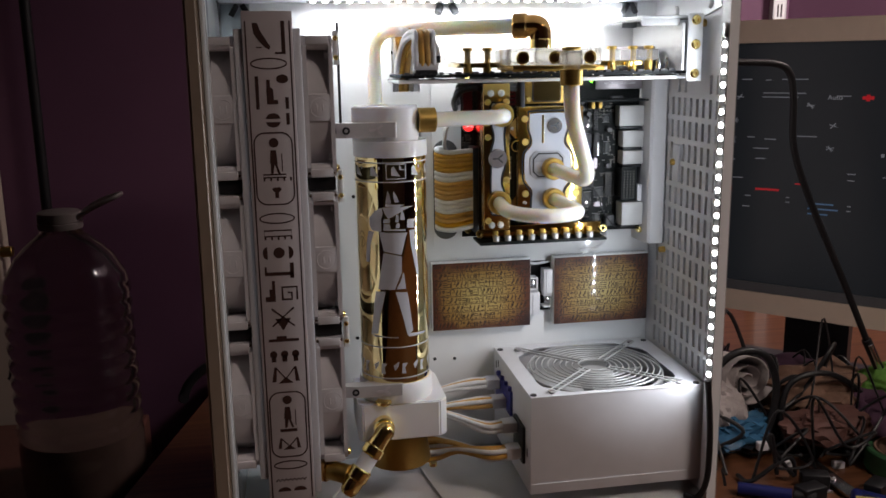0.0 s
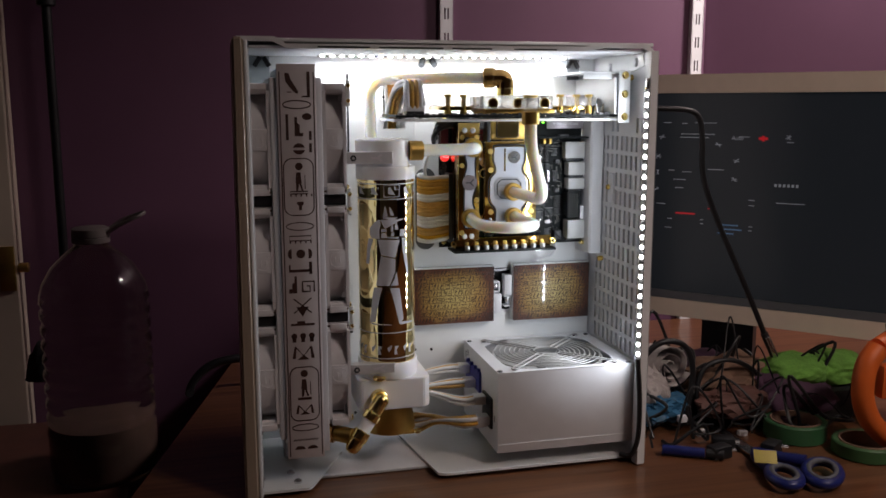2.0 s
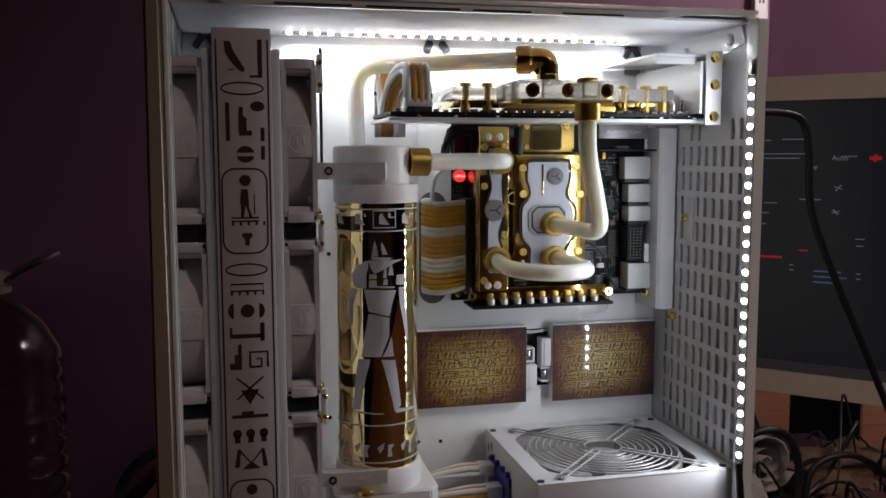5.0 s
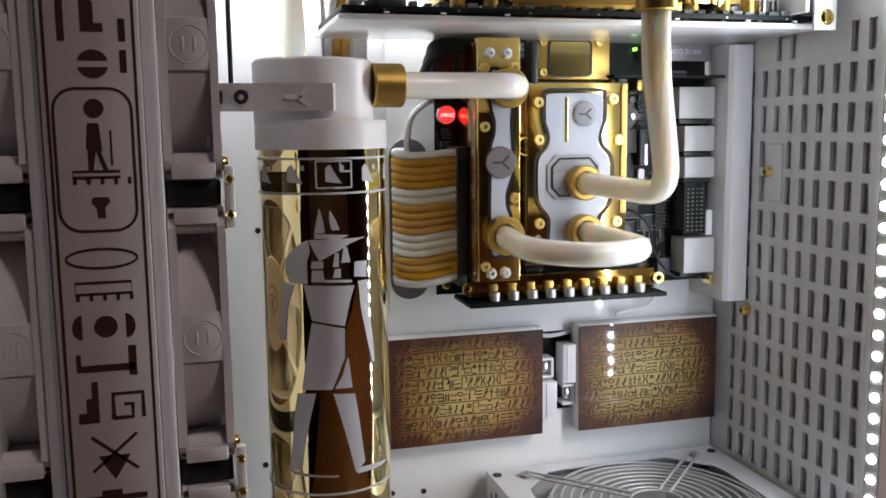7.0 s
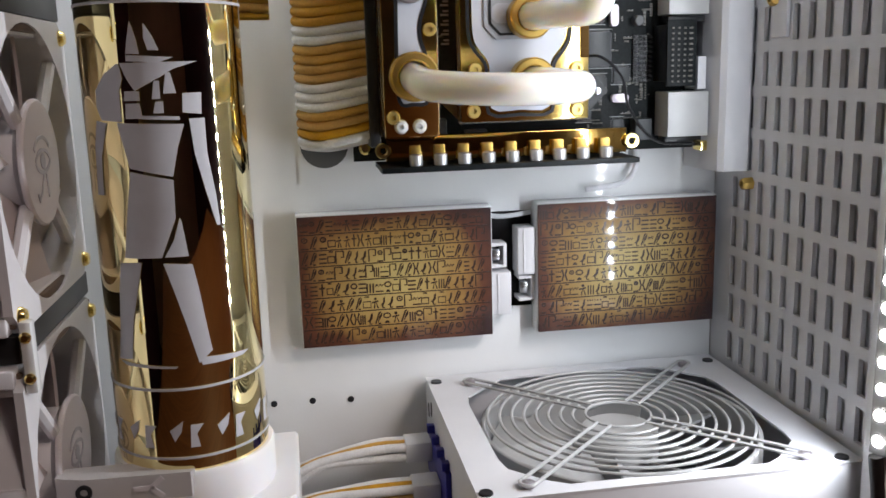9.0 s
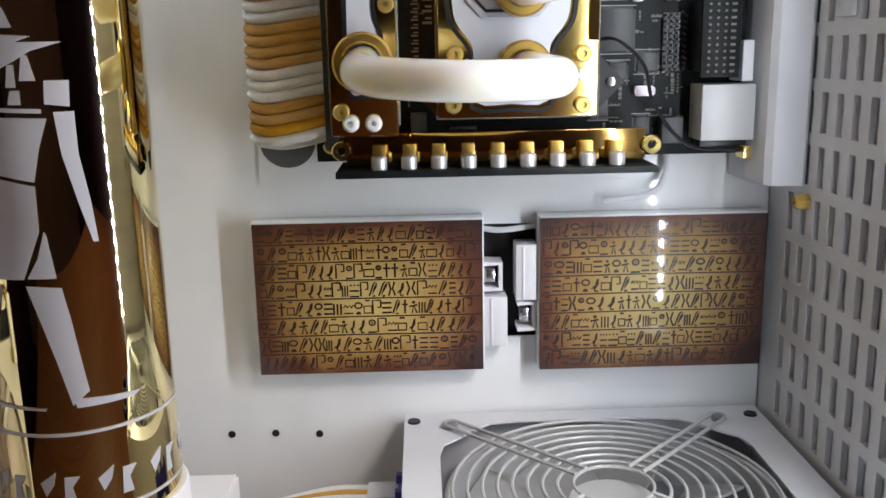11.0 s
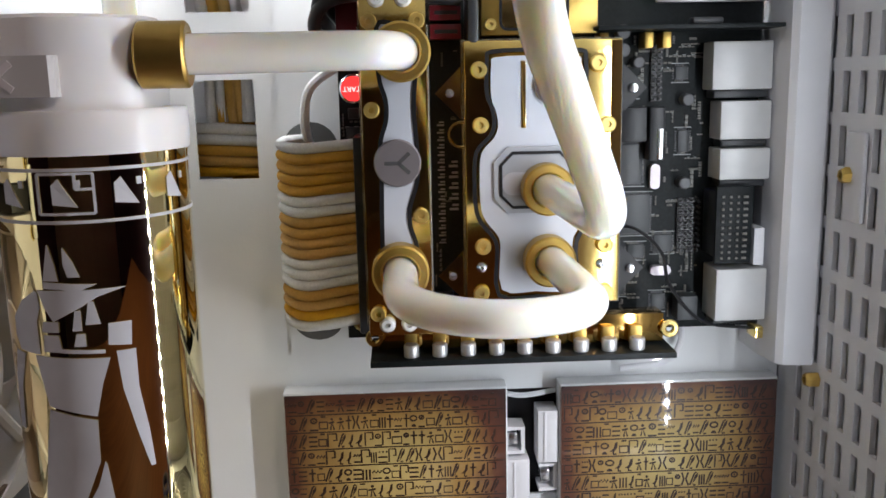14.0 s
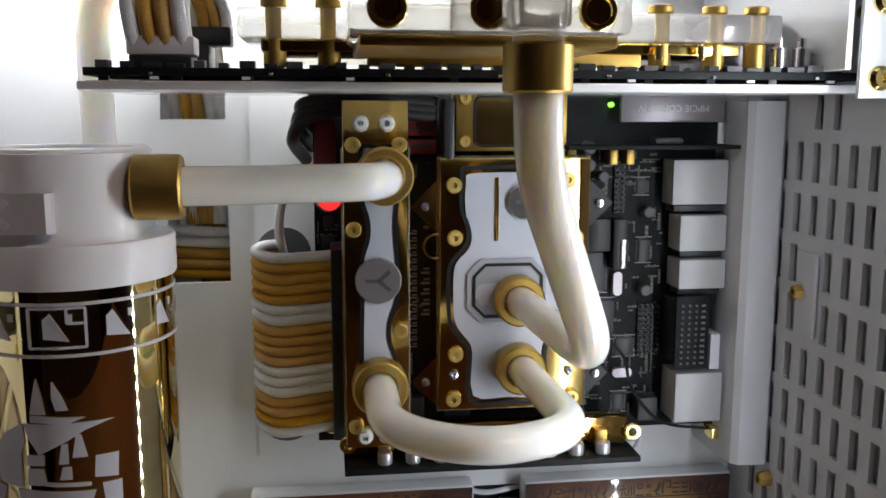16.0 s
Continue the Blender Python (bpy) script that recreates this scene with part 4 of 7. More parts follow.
part("pump_motor", lathe(BM(), (0.103, 0.853, 0.034), (0, 0, 1), [(0, 0), (0.0300, 0), (0.0310, 0.002), (0.0265, 0.0322), (0, 0.0322)], 56), GOLD_SATIN, res, "brushed gold pump cover")
part("plug", rod(BM(), (0.086, 0.8225, 0.1040), (0.086, 0.8225, 0.1080), 0.0075, 24), GOLD, res, "gold stop plug")
part("plug", rod(BM(), (0.134, 0.836, 0.0300), (0.134, 0.836, 0.034), 0.004, 16), GOLD, res)

# angled gold fittings from the pump to the radiator
fit_out = thing("angled_fittings", "polished gold rotary fittings joined by a white link", "pipe fitting", (0.085, 0.815, 0.06))
part("swivel", rod(BM(), (0.0850, 0.8225, 0.0835), (0.0850, 0.8120, 0.0835), 0.0098, 28), GOLD, fit_out)
part("swivel_ball", lathe(BM(), (0.0850, 0.8050, 0.0930), (0, 0, -1), [(0, 0)] + [(0.0088 * math.sin(math.pi * k / 10), 0.0088 - 0.0088 * math.cos(math.pi * k / 10)) for k in range(1, 10)] + [(0, 0.0176)], 24), GOLD, fit_out)
a, b = Vector((0.0850, 0.804, 0.0850)), Vector((0.0480, 0.7890, 0.0360))
d = (b - a).normalized()
part("upper_elbow", sweep(BM(), [a, a + d * 0.006, a + d * 0.018], 0.0085, 24), GOLD, fit_out)
part("upper_collar", rod(BM(), a + d * 0.016, a + d * 0.026, 0.0103, 28), GOLD, fit_out)
part("link", rod(BM(), a + d * 0.025, a + d * 0.042, 0.0082, 24), ACETAL, fit_out, "short white link tube")
part("lower_collar", rod(BM(), a + d * 0.040, a + d * 0.052, 0.0103, 28), GOLD, fit_out)
part("lower_elbow", lathe(BM(), a + d * 0.051, d, [(0, 0), (0.0088, 0), (0.0088, 0.008), (0.0080, 0.0125), (0.0055, 0.0160), (0, 0.0175)], 24), GOLD, fit_out)
part("rad_union", rod(BM(), (0.0500, 0.7960, 0.0480), (0.0235, 0.8120, 0.0510), 0.0090, 24), GOLD_SATIN, fit_out)
part("rad_collar", rod(BM(), (0.0320, 0.806, 0.0500), (0.0180, 0.814, 0.0510), 0.0115, 24), BRONZE, fit_out)

# hard tubes
def fitting(name, t, c, axis, r, h, material=GOLD_SATIN):
    c, w = Vector(c), Vector(axis).normalized()
    part(name, ring(BM(), c, w, r, r * 0.62, h, 36), material, t, "satin gold compression ring")


TR = 0.0069
run = thing("coolant_tube", "cream hard tube from the reservoir cap to the power block", "coolant tube", (0.17, 0.84, 0.36), "coolant tubes")
part("tube", sweep(BM(), rounded_path([(0.128, 0.8400, 0.3685), (0.2125, 0.8480, 0.3690), (0.2140, 0.8840, 0.3690)], 0.017), TR, 24), TUBE, run)
fitting("collar", run, (0.1262, 0.8400, 0.3685), (1, 0.05, 0), 0.0112, 0.0165)
fitting("collar", run, (0.2140, 0.8830, 0.3690), (0, -1, 0), 0.0115, 0.0095)
run = thing("coolant_tube", "cream hard tube looping between the two water blocks", "coolant tube", (0.245, 0.84, 0.277), "coolant tubes")
part("tube", sweep(BM(), rounded_path([(0.2115, 0.884, 0.2830), (0.2115, 0.8380, 0.2790), (0.2440, 0.8200, 0.2770), (0.2830, 0.8330, 0.2770), (0.2770, 0.9130, 0.2795)], 0.026, 9), TR, 24), TUBE, run)
fitting("collar", run, (0.2115, 0.8830, 0.2830), (0, -1, 0), 0.0115, 0.0095)
fitting("collar", run, (0.2765, 0.9130, 0.2795), (0, -1, 0), 0.0112, 0.0100)
run = thing("coolant_tube", "cream hard tube dropping from the graphics block to the processor block", "coolant tube", (0.262, 0.80, 0.31), "coolant tubes")
part("tube", sweep(BM(), rounded_path([(0.2488, 0.7690, 0.4060), (0.2500, 0.7710, 0.3760), (0.2825, 0.8130, 0.3090), (0.2752, 0.9130, 0.3110)], 0.024, 9), TR, 24), TUBE, run)
fitting("collar", run, (0.2488, 0.7690, 0.3990), (0, 0, 1), 0.0096, 0.0135)
part("collar_neck", rod(BM(), (0.2488, 0.769, 0.4110), (0.2488, 0.769, 0.4290), 0.0072, 24), ACRYL, run, "clear threaded neck")
part("collar_top", ring(BM(), (0.2485, 0.769, 0.4280), (0, 0, 1), 0.0080, 0.004, 0.0030), GOLD_SATIN, run)
fitting("collar", run, (0.2755, 0.9130, 0.3110), (0, -1, 0), 0.0112, 0.0100)
run = thing("coolant_tube", "cream hard tube rising from the cap to a smoky gold elbow", "coolant tube", (0.16, 0.85, 0.44), "coolant tubes")
part("tube", sweep(BM(), rounded_path([(0.0965, 0.888, 0.3660), (0.0965, 0.922, 0.3660), (0.0955, 0.924, 0.4510), (0.2210, 0.840, 0.4510)], 0.026, 9), TR, 24), TUBE, run)
part("elbow_collar", rod(BM(), (0.2165, 0.843, 0.4510), (0.2290, 0.838, 0.4510), 0.0116, 28), BRONZE, run, "smoky gold collar")
part("elbow", sweep(BM(), rounded_path([(0.2270, 0.8385, 0.4510), (0.2405, 0.836, 0.4510), (0.2405, 0.836, 0.4370)], 0.011, 8), 0.0098, 24), BRONZE, run, "smoky gold elbow")
part("elbow_nut", rod(BM(), (0.2405, 0.836, 0.4400), (0.2405, 0.836, 0.4300), 0.0102, 28), GOLD, run)
part("elbow_neck", rod(BM(), (0.2405, 0.836, 0.4305), (0.2405, 0.836, 0.4130), 0.0076, 24), ACRYL, run)

# ---- motherboard ----
MY = 0.9375
mb = thing("motherboard", "black mini motherboard packed with chips, ports and connectors", "motherboard", (0.285, MY, 0.238))
pcb = part("circuit_board", box(BM(), 0.1855, 0.3785, MY, MY + 0.0018, 0.2385, 0.4075, 0.0003), PCB, mb)
for x, z in ((0.192, 0.2455), (0.372, 0.2455), (0.192, 0.402), (0.372, 0.402)):
    part("standoff", rod(BM(), (x, MY + 0.0018, z), (x, 0.9505, z), 0.0028, 10), GOLD_SATIN, mb)
    part("screw", lathe(BM(), (x, MY, z), (0, -1, 0), [(0.0012, 0), (0.0036, 0), (0.0036, 0.001), (0.0024, 0.002), (0, 0.002)], 14), GOLD, mb, "brass screw")


def shield(x0, x1, y0, z0, z1):
    ob = part("port_shield", box(BM(), x0, x1, y0, MY - 0.0002, z0, z1, 0.0006), IOWHITE, mb, "plain satin metal port shell")
    return ob


for z0, z1, y0, x0 in ((0.3512, 0.3722, 0.9235, 0.3515), (0.3292, 0.3462, 0.9225, 0.3555), (0.3112, 0.3252, 0.9215, 0.3555), (0.2462, 0.2705, 0.9190, 0.3550)):
    shield(x0, 0.3785, y0, z0, z1)
    part("port_gap", box(BM(), x0 + 0.002, 0.3783, 0.9265, MY - 0.0003, z0 - 0.0036, z0 - 0.0004, 0.0003), CHIP, mb)
# upper riser with its metal plate
riser = part("riser_board", box(BM(), 0.298, 0.3785, 0.912, MY - 0.0003, 0.3775, 0.3793, 0.0002), PCB, mb)
plate = part("riser_plate", box(BM(), 0.3270, 0.3775, 0.9285, 0.9310, 0.3895, 0.4035, 0.0005), BADGE, mb, "dull grey steel riser plate with lettering")
m = Matrix.Translation((0.3525, 0.9284, 0.3960)) @ Matrix.Rotation(math.pi, 4, "Y") @ Matrix.Rotation(math.pi / 2, 4, "X")
lettering("MPCIE COMBO IV", 0.0044, m, CASE_MATT, plate)
part("status_led", rod(BM(), (0.3245, MY, 0.3975), (0.3245, MY - 0.003, 0.3975), 0.0011, 10), GREEN_GLOW, mb, "green status light")
for x in (0.3035, 0.3235, 0.3315):
    part("choke", box(BM(), x - 0.002, x + 0.002, 0.926, MY, 0.370, 0.377, 0.0005), GOLD_SATIN, mb)
part("crystal", box(BM(), 0.340, 0.354, 0.918, 0.926, 0.3795, 0.3825, 0.0014), CAN, riser)
for x, z, r in ((0.3135, 0.3775, 0.0032), (0.3135, 0.3695, 0.0030), (0.3435, 0.3470, 0.0027), (0.3431, 0.3090, 0.0028), (0.3205, 0.3640, 0.0026)):
    c = part("capacitor", rod(BM(), (x, MY, z), (x, MY - 0.0065, z), r, 18), CAN, mb)
    part("cap_top", rod(BM(), (x, MY - 0.0064, z), (x, MY - 0.0068, z), r * 0.82, 16), CAN, c)
for x0, x1, z0, z1 in ((0.3277, 0.3322, 0.3063, 0.3178), (0.3289, 0.3385, 0.2653, 0.2698)):
    part("quartz_can", prism(BM(), round_rect(x0, x1, z0, z1, 0.0019), facing(MY), 0.0034), BADGE, mb, "bright oblong quartz can")
for x0, x1, z0, z1, h in ((0.3105, 0.3285, 0.2853, 0.3036, 0.0016), (0.3304, 0.3395, 0.2762, 0.2844, 0.0014), (0.3110, 0.3245, 0.3087, 0.3272, 0.0014), (0.3160, 0.3215, 0.3490, 0.3560, 0.002), (0.1885, 0.1945, 0.330, 0.338, 0.002), (0.246, 0.258, 0.245, 0.2535, 0.004), (0.268, 0.292, 0.3745, 0.384, 0.004), (0.3100, 0.3170, 0.2560, 0.2650, 0.0014), (0.3405, 0.3500, 0.2445, 0.2560, 0.009), (0.2285, 0.2355, 0.2460, 0.2600, 0.006), (0.3180, 0.3260, 0.2735, 0.2800, 0.0014), (0.3300, 0.3360, 0.2480, 0.2560, 0.0012), (0.3405, 0.3460, 0.3230, 0.3330, 0.0016), (0.3385, 0.3440, 0.3560, 0.3620, 0.0016)):
    c = part("chip", box(BM(), x0, x1, MY - h, MY, z0, z1, 0.0003), CHIP_GREY, mb)
    if 0.3 < x0 and h < 0.003:
        pins = BM()
        for q in range(int((x1 - x0) / 0.0011)):
            x = x0 + 0.0006 + 0.0011 * q
            for zz in (z0 - 0.0004, z1 + 0.0004):
                box(pins, x - 0.0003, x + 0.0003, MY - 0.0005, MY, zz - 0.0005, zz + 0.0005, 0)
        for q in range(int((z1 - z0) / 0.0011)):
            z = z0 + 0.0006 + 0.0011 * q
            for xx in (x0 - 0.0004, x1 + 0.0004):
                box(pins, xx - 0.0005, xx + 0.0005, MY - 0.0005, MY, z - 0.0003, z + 0.0003, 0)
        tagged(part("pin_row", pins, CAN, c, "fine soldered chip pins", smooth=False), kind="stuff")
        for zz in (z0 - 0.0013, z1 + 0.0013):
            part("outline_print", box(BM(), x0 - 0.0013, x1 + 0.0013, MY - 0.00025, MY, zz - 0.00018, zz + 0.00018, 0), PRINT, mb, smooth=False)
slot = part("card_slot", box(BM(), 0.3255, 0.3325, MY - 0.0085, MY, 0.3200, 0.3440, 0.0005), GASKET, mb, "black slot with a bright end clip")
part("slot_clip", box(BM(), 0.3290, 0.3318, MY - 0.0092, MY - 0.0084, 0.3205, 0.3345, 0.0003), SILVER, slot)
part("edge_socket", box(BM(), 0.3125, 0.3250, MY - 0.0060, MY, 0.3285, 0.3440, 0.0005), GASKET, mb, "black edge socket")
rng = random.Random(4)
for cx0, cx1, cz0, cz1, n in ((0.3095, 0.3520, 0.2400, 0.376, 120), (0.1865, 0.1960, 0.3150, 0.349, 6), (0.226, 0.239, 0.262, 0.392, 8)):
    bm, prints = BM(), BM()
    for k in range(n):
        x, z = rng.uniform(cx0, cx1), rng.uniform(cz0, cz1)
        w, h = rng.choice([(0.0005, 0.0003), (0.0003, 0.0005), (0.0003, 0.0003), (0.0007, 0.0004)])
        across, count = rng.random() < 0.5, rng.randrange(3, 8)
        for q in range(count):
            xx = x + (w * 3.0 * q if across else 0)
            zz = z - (0 if across else h * 3.0 * q)
            if xx > cx1 or zz < cz0:
                break
            box(bm, xx - w, xx + w, MY - 0.0008, MY, zz - h, zz + h, 0)
            if q % 2 and k % 2:
                box(prints, xx - w * 1.2, xx + w * 1.2, MY - 0.0002, MY, zz + h * 1.3, zz + h * 1.3 + 0.00025, 0)
    tagged(part("surface_parts", bm, SMD, mb, "tiny grey surface mounted parts", smooth=False), kind="stuff")
    tagged(part("board_print", prints, PRINT, mb, "fine pale printed ticks", smooth=False), kind="stuff")
for x0, z0, nx, nz in ((0.3285, 0.3475, 2, 10), (0.3425, 0.2770, 4, 10), (0.3510, 0.2790, 1, 9)):
    bm, tips = BM(), BM()
    for i in range(nx):
        for k in range(nz):
            x, z = x0 + 0.0026 * i, z0 + 0.0026 * k
            box(bm, x - 0.0011, x + 0.0011, MY - 0.0018, MY, z - 0.0011, z + 0.0011, 0)
            box(tips, x - 0.0004, x + 0.0004, MY - 0.0050, MY - 0.0017, z - 0.0004, z + 0.0004, 0)
    head = tagged(part("pin_header", bm, GASKET, mb, "black pin header", smooth=False), kind="stuff")
    tagged(part("header_tips", tips, CAN, head, "rows of fine bright pins", smooth=False), kind="stuff")
audio = part("plug_in_module", box(BM(), 0.3535, 0.3700, 0.9180, 0.9200, 0.2735, 0.3085, 0.0003), PCB, mb)
bm = BM()
for k in range(44):
    x, z = 0.3565 + 0.0034 * (k % 4), 0.2760 + 0.0028 * (k // 4)
    w = 0.0010 if k % 4 == 3 else 0.0005
    box(bm, x - w, x + w, 0.9172, 0.9180, z - 0.0005, z + 0.0005, 0)
tagged(part("module_parts", bm, SMD, audio, smooth=False), kind="stuff")
part("module_base", box(BM(), 0.354, 0.371, 0.920, MY, 0.276, 0.306, 0.0004), CHIP, mb)
part("white_socket", box(BM(), 0.3725, 0.3775, 0.921, MY, 0.2715, 0.2890, 0.0006), CASE_MATT, mb)
part("gold_jack", box(BM(), 0.3725, 0.3765, 0.915, 0.925, 0.2385, 0.2440, 0.0006), GOLD, mb)
# left rim: button, slots
part("button_base", rod(BM(), (0.1925, MY, 0.3550), (0.1925, MY - 0.0030, 0.3550), 0.0066, 24), SILVER, mb)
btn = part("start_button", rod(BM(), (0.1925, MY - 0.0030, 0.3550), (0.1925, MY - 0.0046, 0.3550), 0.0055, 24), RED_GLOW, mb, "glowing red start button")
UIWHITE = glow("white_button_print", (1.0, 0.85, 0.85), 1.2)
m = Matrix.Translation((0.1925, MY - 0.0048, 0.3550)) @ Matrix.Rotation(math.pi, 4, "Y") @ Matrix.Rotation(math.pi / 2, 4, "X")
lettering("START", 0.0032, m, UIWHITE, btn)
part("reset_button", box(BM(), 0.1895, 0.1945, MY - 0.002, MY, 0.3415, 0.3465, 0.0006), CHIP, mb)
part("memory_slot", box(BM(), 0.1862, 0.1955, 0.928, MY, 0.3650, 0.3980, 0.0005), RED, mb, "dark red slot")
for z in (0.3865, 0.3785):
    s = part("data_socket", box(BM(), 0.2270, 0.2405, 0.926, MY, z - 0.0030, z + 0.0034, 0.0004), RED, mb, "dark red data socket")
    part("socket_slit", box(BM(), 0.2290, 0.2390, 0.9256, 0.9264, z - 0.0006, z + 0.0010, 0), GASKET, s)
part("clear_plug", box(BM(), 0.2425, 0.2475, 0.915, MY, 0.372, 0.400, 0.0015), CHIP, mb)
# printed marks on the board as plain bars
bm = BM()
for x, z0, z1, w, gap in ((0.2312, 0.2830, 0.3385, 0.0016, 0.0034), (0.2368, 0.2985, 0.3190, 0.0021, 0.0050), (0.2300, 0.2700, 0.2790, 0.0006, 0.0022)):
    z = z0
    while z < z1:
        box(bm, x - w, x + w, MY - 0.0004, MY, z, z + gap * 0.22, 0)
        box(bm, x - w * 0.4, x + w, MY - 0.0004, MY, z + gap * 0.4, z + gap * 0.6, 0)
        z += gap
tagged(part("printed_bar", bm, BADGE, mb, "faint grey printed bars", smooth=False), kind="stuff")

# lower power strip
strip = part("power_board", box(BM(), 0.1970, 0.3320, 0.9000, MY - 0.0003, 0.2355, 0.2382, 0.0003), PCB, mb)
part("power_sink", box(BM(), 0.2005, 0.3290, 0.9120, 0.9240, 0.2400, 0.2530, 0.0005), GOLD_DEEP, mb, "polished gold heat sink bar")
for k in range(9):
    x = 0.2150 + 0.0126 * k
    c = part("power_capacitor", rod(BM(), (x, 0.9065, 0.2382), (x, 0.9065, 0.2438), 0.0034, 20), CAP_SILVER, mb)
    part("cap_top", rod(BM(), (x, 0.9065, 0.2436), (x, 0.9065, 0.2441), 0.0027, 16), BADGE, c)
    part("power_choke", box(BM(), x - 0.0028, x + 0.0028, 0.9085, 0.9118, 0.2400, 0.2485, 0.0005), GOLD_SATIN, mb)
for x in (0.199, 0.3315):
    part("sink_ring", ring(BM(), (x, 0.912, 0.2460), (0, -1, 0), 0.0042, 0.0016, 0.0020, 20), GOLD, mb)


# ---- water blocks ----
SCREW = mat("brass_screw_head", (0.90, 0.68, 0.24), 0.42, 1.0, 0.1, 200)
def gold_screw(x, y, z, parent, r=0.0032):
    bm = lathe(BM(), (x, y, z), (0, -1, 0), [(0, 0), (r, 0), (r, 0.0012), (r * 0.85, 0.0018), (r * 0.40, 0.0018), (r * 0.36, 0.0006), (0, 0.0006)], 20)
    part("screw", bm, SCREW, parent, "brass hex screw")


def emblem(x, y, z, r, parent, material):
    b = part("badge", lathe(BM(), (x, y, z), (0, -1, 0), [(0, 0), (r, 0), (r, 0.0012), (r * 0.94, 0.0018), (0, 0.0018)], 36), material, parent, "round smoked metal badge")
    pl = lambda u, v, d: Vector((x + u * r, y - 0.0018 - d, z + v * r))
    bm = BM()
    stroke(bm, [(0.05, 0), (0.5, 0.42)], 0.16, pl, 0.0002)
    stroke(bm, [(0.05, 0), (0.5, -0.42)], 0.16, pl, 0.0002)
    stroke(bm, [(-0.55, 0), (0.05, 0)], 0.16, pl, 0.0002)
    part("emblem", bm, CAN, b, smooth=False)


def smooth_outline(pts, n=4):
    q = [Vector((*p, 0)) for p in pts]
    out = []
    for i in range(len(q)):
        a, b, c, d = (q[(i + k) % len(q)] for k in (-1, 0, 1, 2))
        for s in range(n):
            t = s / n
            v = 0.5 * (2 * b + (c - a) * t + (2 * a - 5 * b + 4 * c - d) * t * t + (3 * b - a - 3 * c + d) * t ** 3)
            out.append((v.x, v.y))
    return out


LY = 0.8850
vrm = thing("power_water_block", "narrow polished brass water block with a white channel", "water block", (0.210, 0.90, 0.255), "water blocks")
part("base", box(BM(), 0.1985, 0.2235, 0.8920, MY - 0.0005, 0.2535, 0.3965, 0.0006), BRONZE, vrm)
part("top_plate", box(BM(), 0.1978, 0.2242, LY, 0.8935, 0.2545, 0.3985, 0.0008), GOLD_PLATE, vrm)
part("clear_edge", box(BM(), 0.1970, 0.2250, LY + 0.0030, LY + 0.0070, 0.2580, 0.3800, 0.0006), ACRYL, vrm, "clear acrylic edge")
ch = [(0.2050, 0.3790), (0.2120, 0.3800), (0.2190, 0.3790), (0.2195, 0.3620), (0.2185, 0.3480), (0.2195, 0.3300), (0.2190, 0.3180), (0.2160, 0.3080), (0.2160, 0.3000), (0.2185, 0.2910), (0.2190, 0.2720), (0.2120, 0.2700), (0.2050, 0.2720), (0.2045, 0.2950), (0.2050, 0.3200), (0.2050, 0.3340), (0.2075, 0.3430), (0.2075, 0.3510), (0.2052, 0.3600)]
ch = smooth_outline(ch)
part("channel", prism(BM(), ch, facing(LY), 0.0005), FLOW, vrm, "white coolant channel", smooth=False)
part("gasket", stroke(BM(), ch, 0.0018, facing(LY), 0.0008, True), GASKET, vrm, smooth=False)
emblem(0.2115, LY - 0.0004, 0.3260, 0.0095, vrm, BADGE)
for x, z in ((0.2018, 0.3470), (0.2205, 0.3045), (0.2018, 0.3810), (0.2205, 0.3810), (0.2018, 0.2640)):
    gold_screw(x, LY, z, vrm)
for x, z in ((0.2050, 0.3895), (0.2155, 0.3895), (0.2055, 0.2595), (0.2145, 0.2595)):
    part("nylon_nut", lathe(BM(), (x, LY, z), (0, -1, 0), [(0, 0), (0.0034, 0), (0.0034, 0.001), (0.0024, 0.0028), (0.0012, 0.0030), (0.0010, 0.0015), (0, 0.0015)], 18), CASE, vrm, "white nylon nut")

PY = 0.9150
cpu = thing("processor_water_block", "polished brass processor water block with an octagonal inlet", "water block", (0.272, 0.92, 0.258), "water blocks")
part("base", box(BM(), 0.2420, 0.3070, PY + 0.0060, MY - 0.0004, 0.2600, 0.3730, 0.0008), BRONZE, cpu)
part("top_plate", box(BM(), 0.2405, 0.3090, PY, PY + 0.0060, 0.2585, 0.3742, 0.0009), GOLD_PLATE, cpu)
part("clear_edge", box(BM(), 0.2396, 0.3098, PY + 0.0018, PY + 0.0048, 0.2578, 0.3749, 0.0006), ACRYL, cpu, "clear acrylic edge")
CXB = 0.2718
half = [(0.0, 0.3700), (0.0190, 0.3695), (0.0212, 0.3660), (0.0214, 0.3520), (0.0195, 0.3465), (0.0182, 0.3400), (0.0200, 0.3340), (0.0262, 0.3270), (0.0272, 0.3150), (0.0266, 0.3010), (0.0235, 0.2945), (0.0190, 0.2890), (0.0175, 0.2830), (0.0170, 0.2630)]
ch = half + [(0.0, 0.2618)] + [(-x, z) for x, z in reversed(half[1:])]
ch = smooth_outline([(CXB + x, z) for x, z in ch], 3)
fill = [(CXB + (x - CXB) * 0.915, 0.3165 + (z - 0.3165) * 0.955) for x, z in ch]
part("channel", prism(BM(), fill, facing(PY), 0.0005), FLOW, cpu, "white coolant channel", smooth=False)
part("gasket", stroke(BM(), ch, 0.0017, facing(PY), 0.0009, True), GASKET, cpu, smooth=False)
part("divider", box(BM(), 0.2652, 0.2672, PY - 0.0010, PY - 0.0004, 0.3370, 0.3655, 0.0002), GOLD_PLATE, cpu)
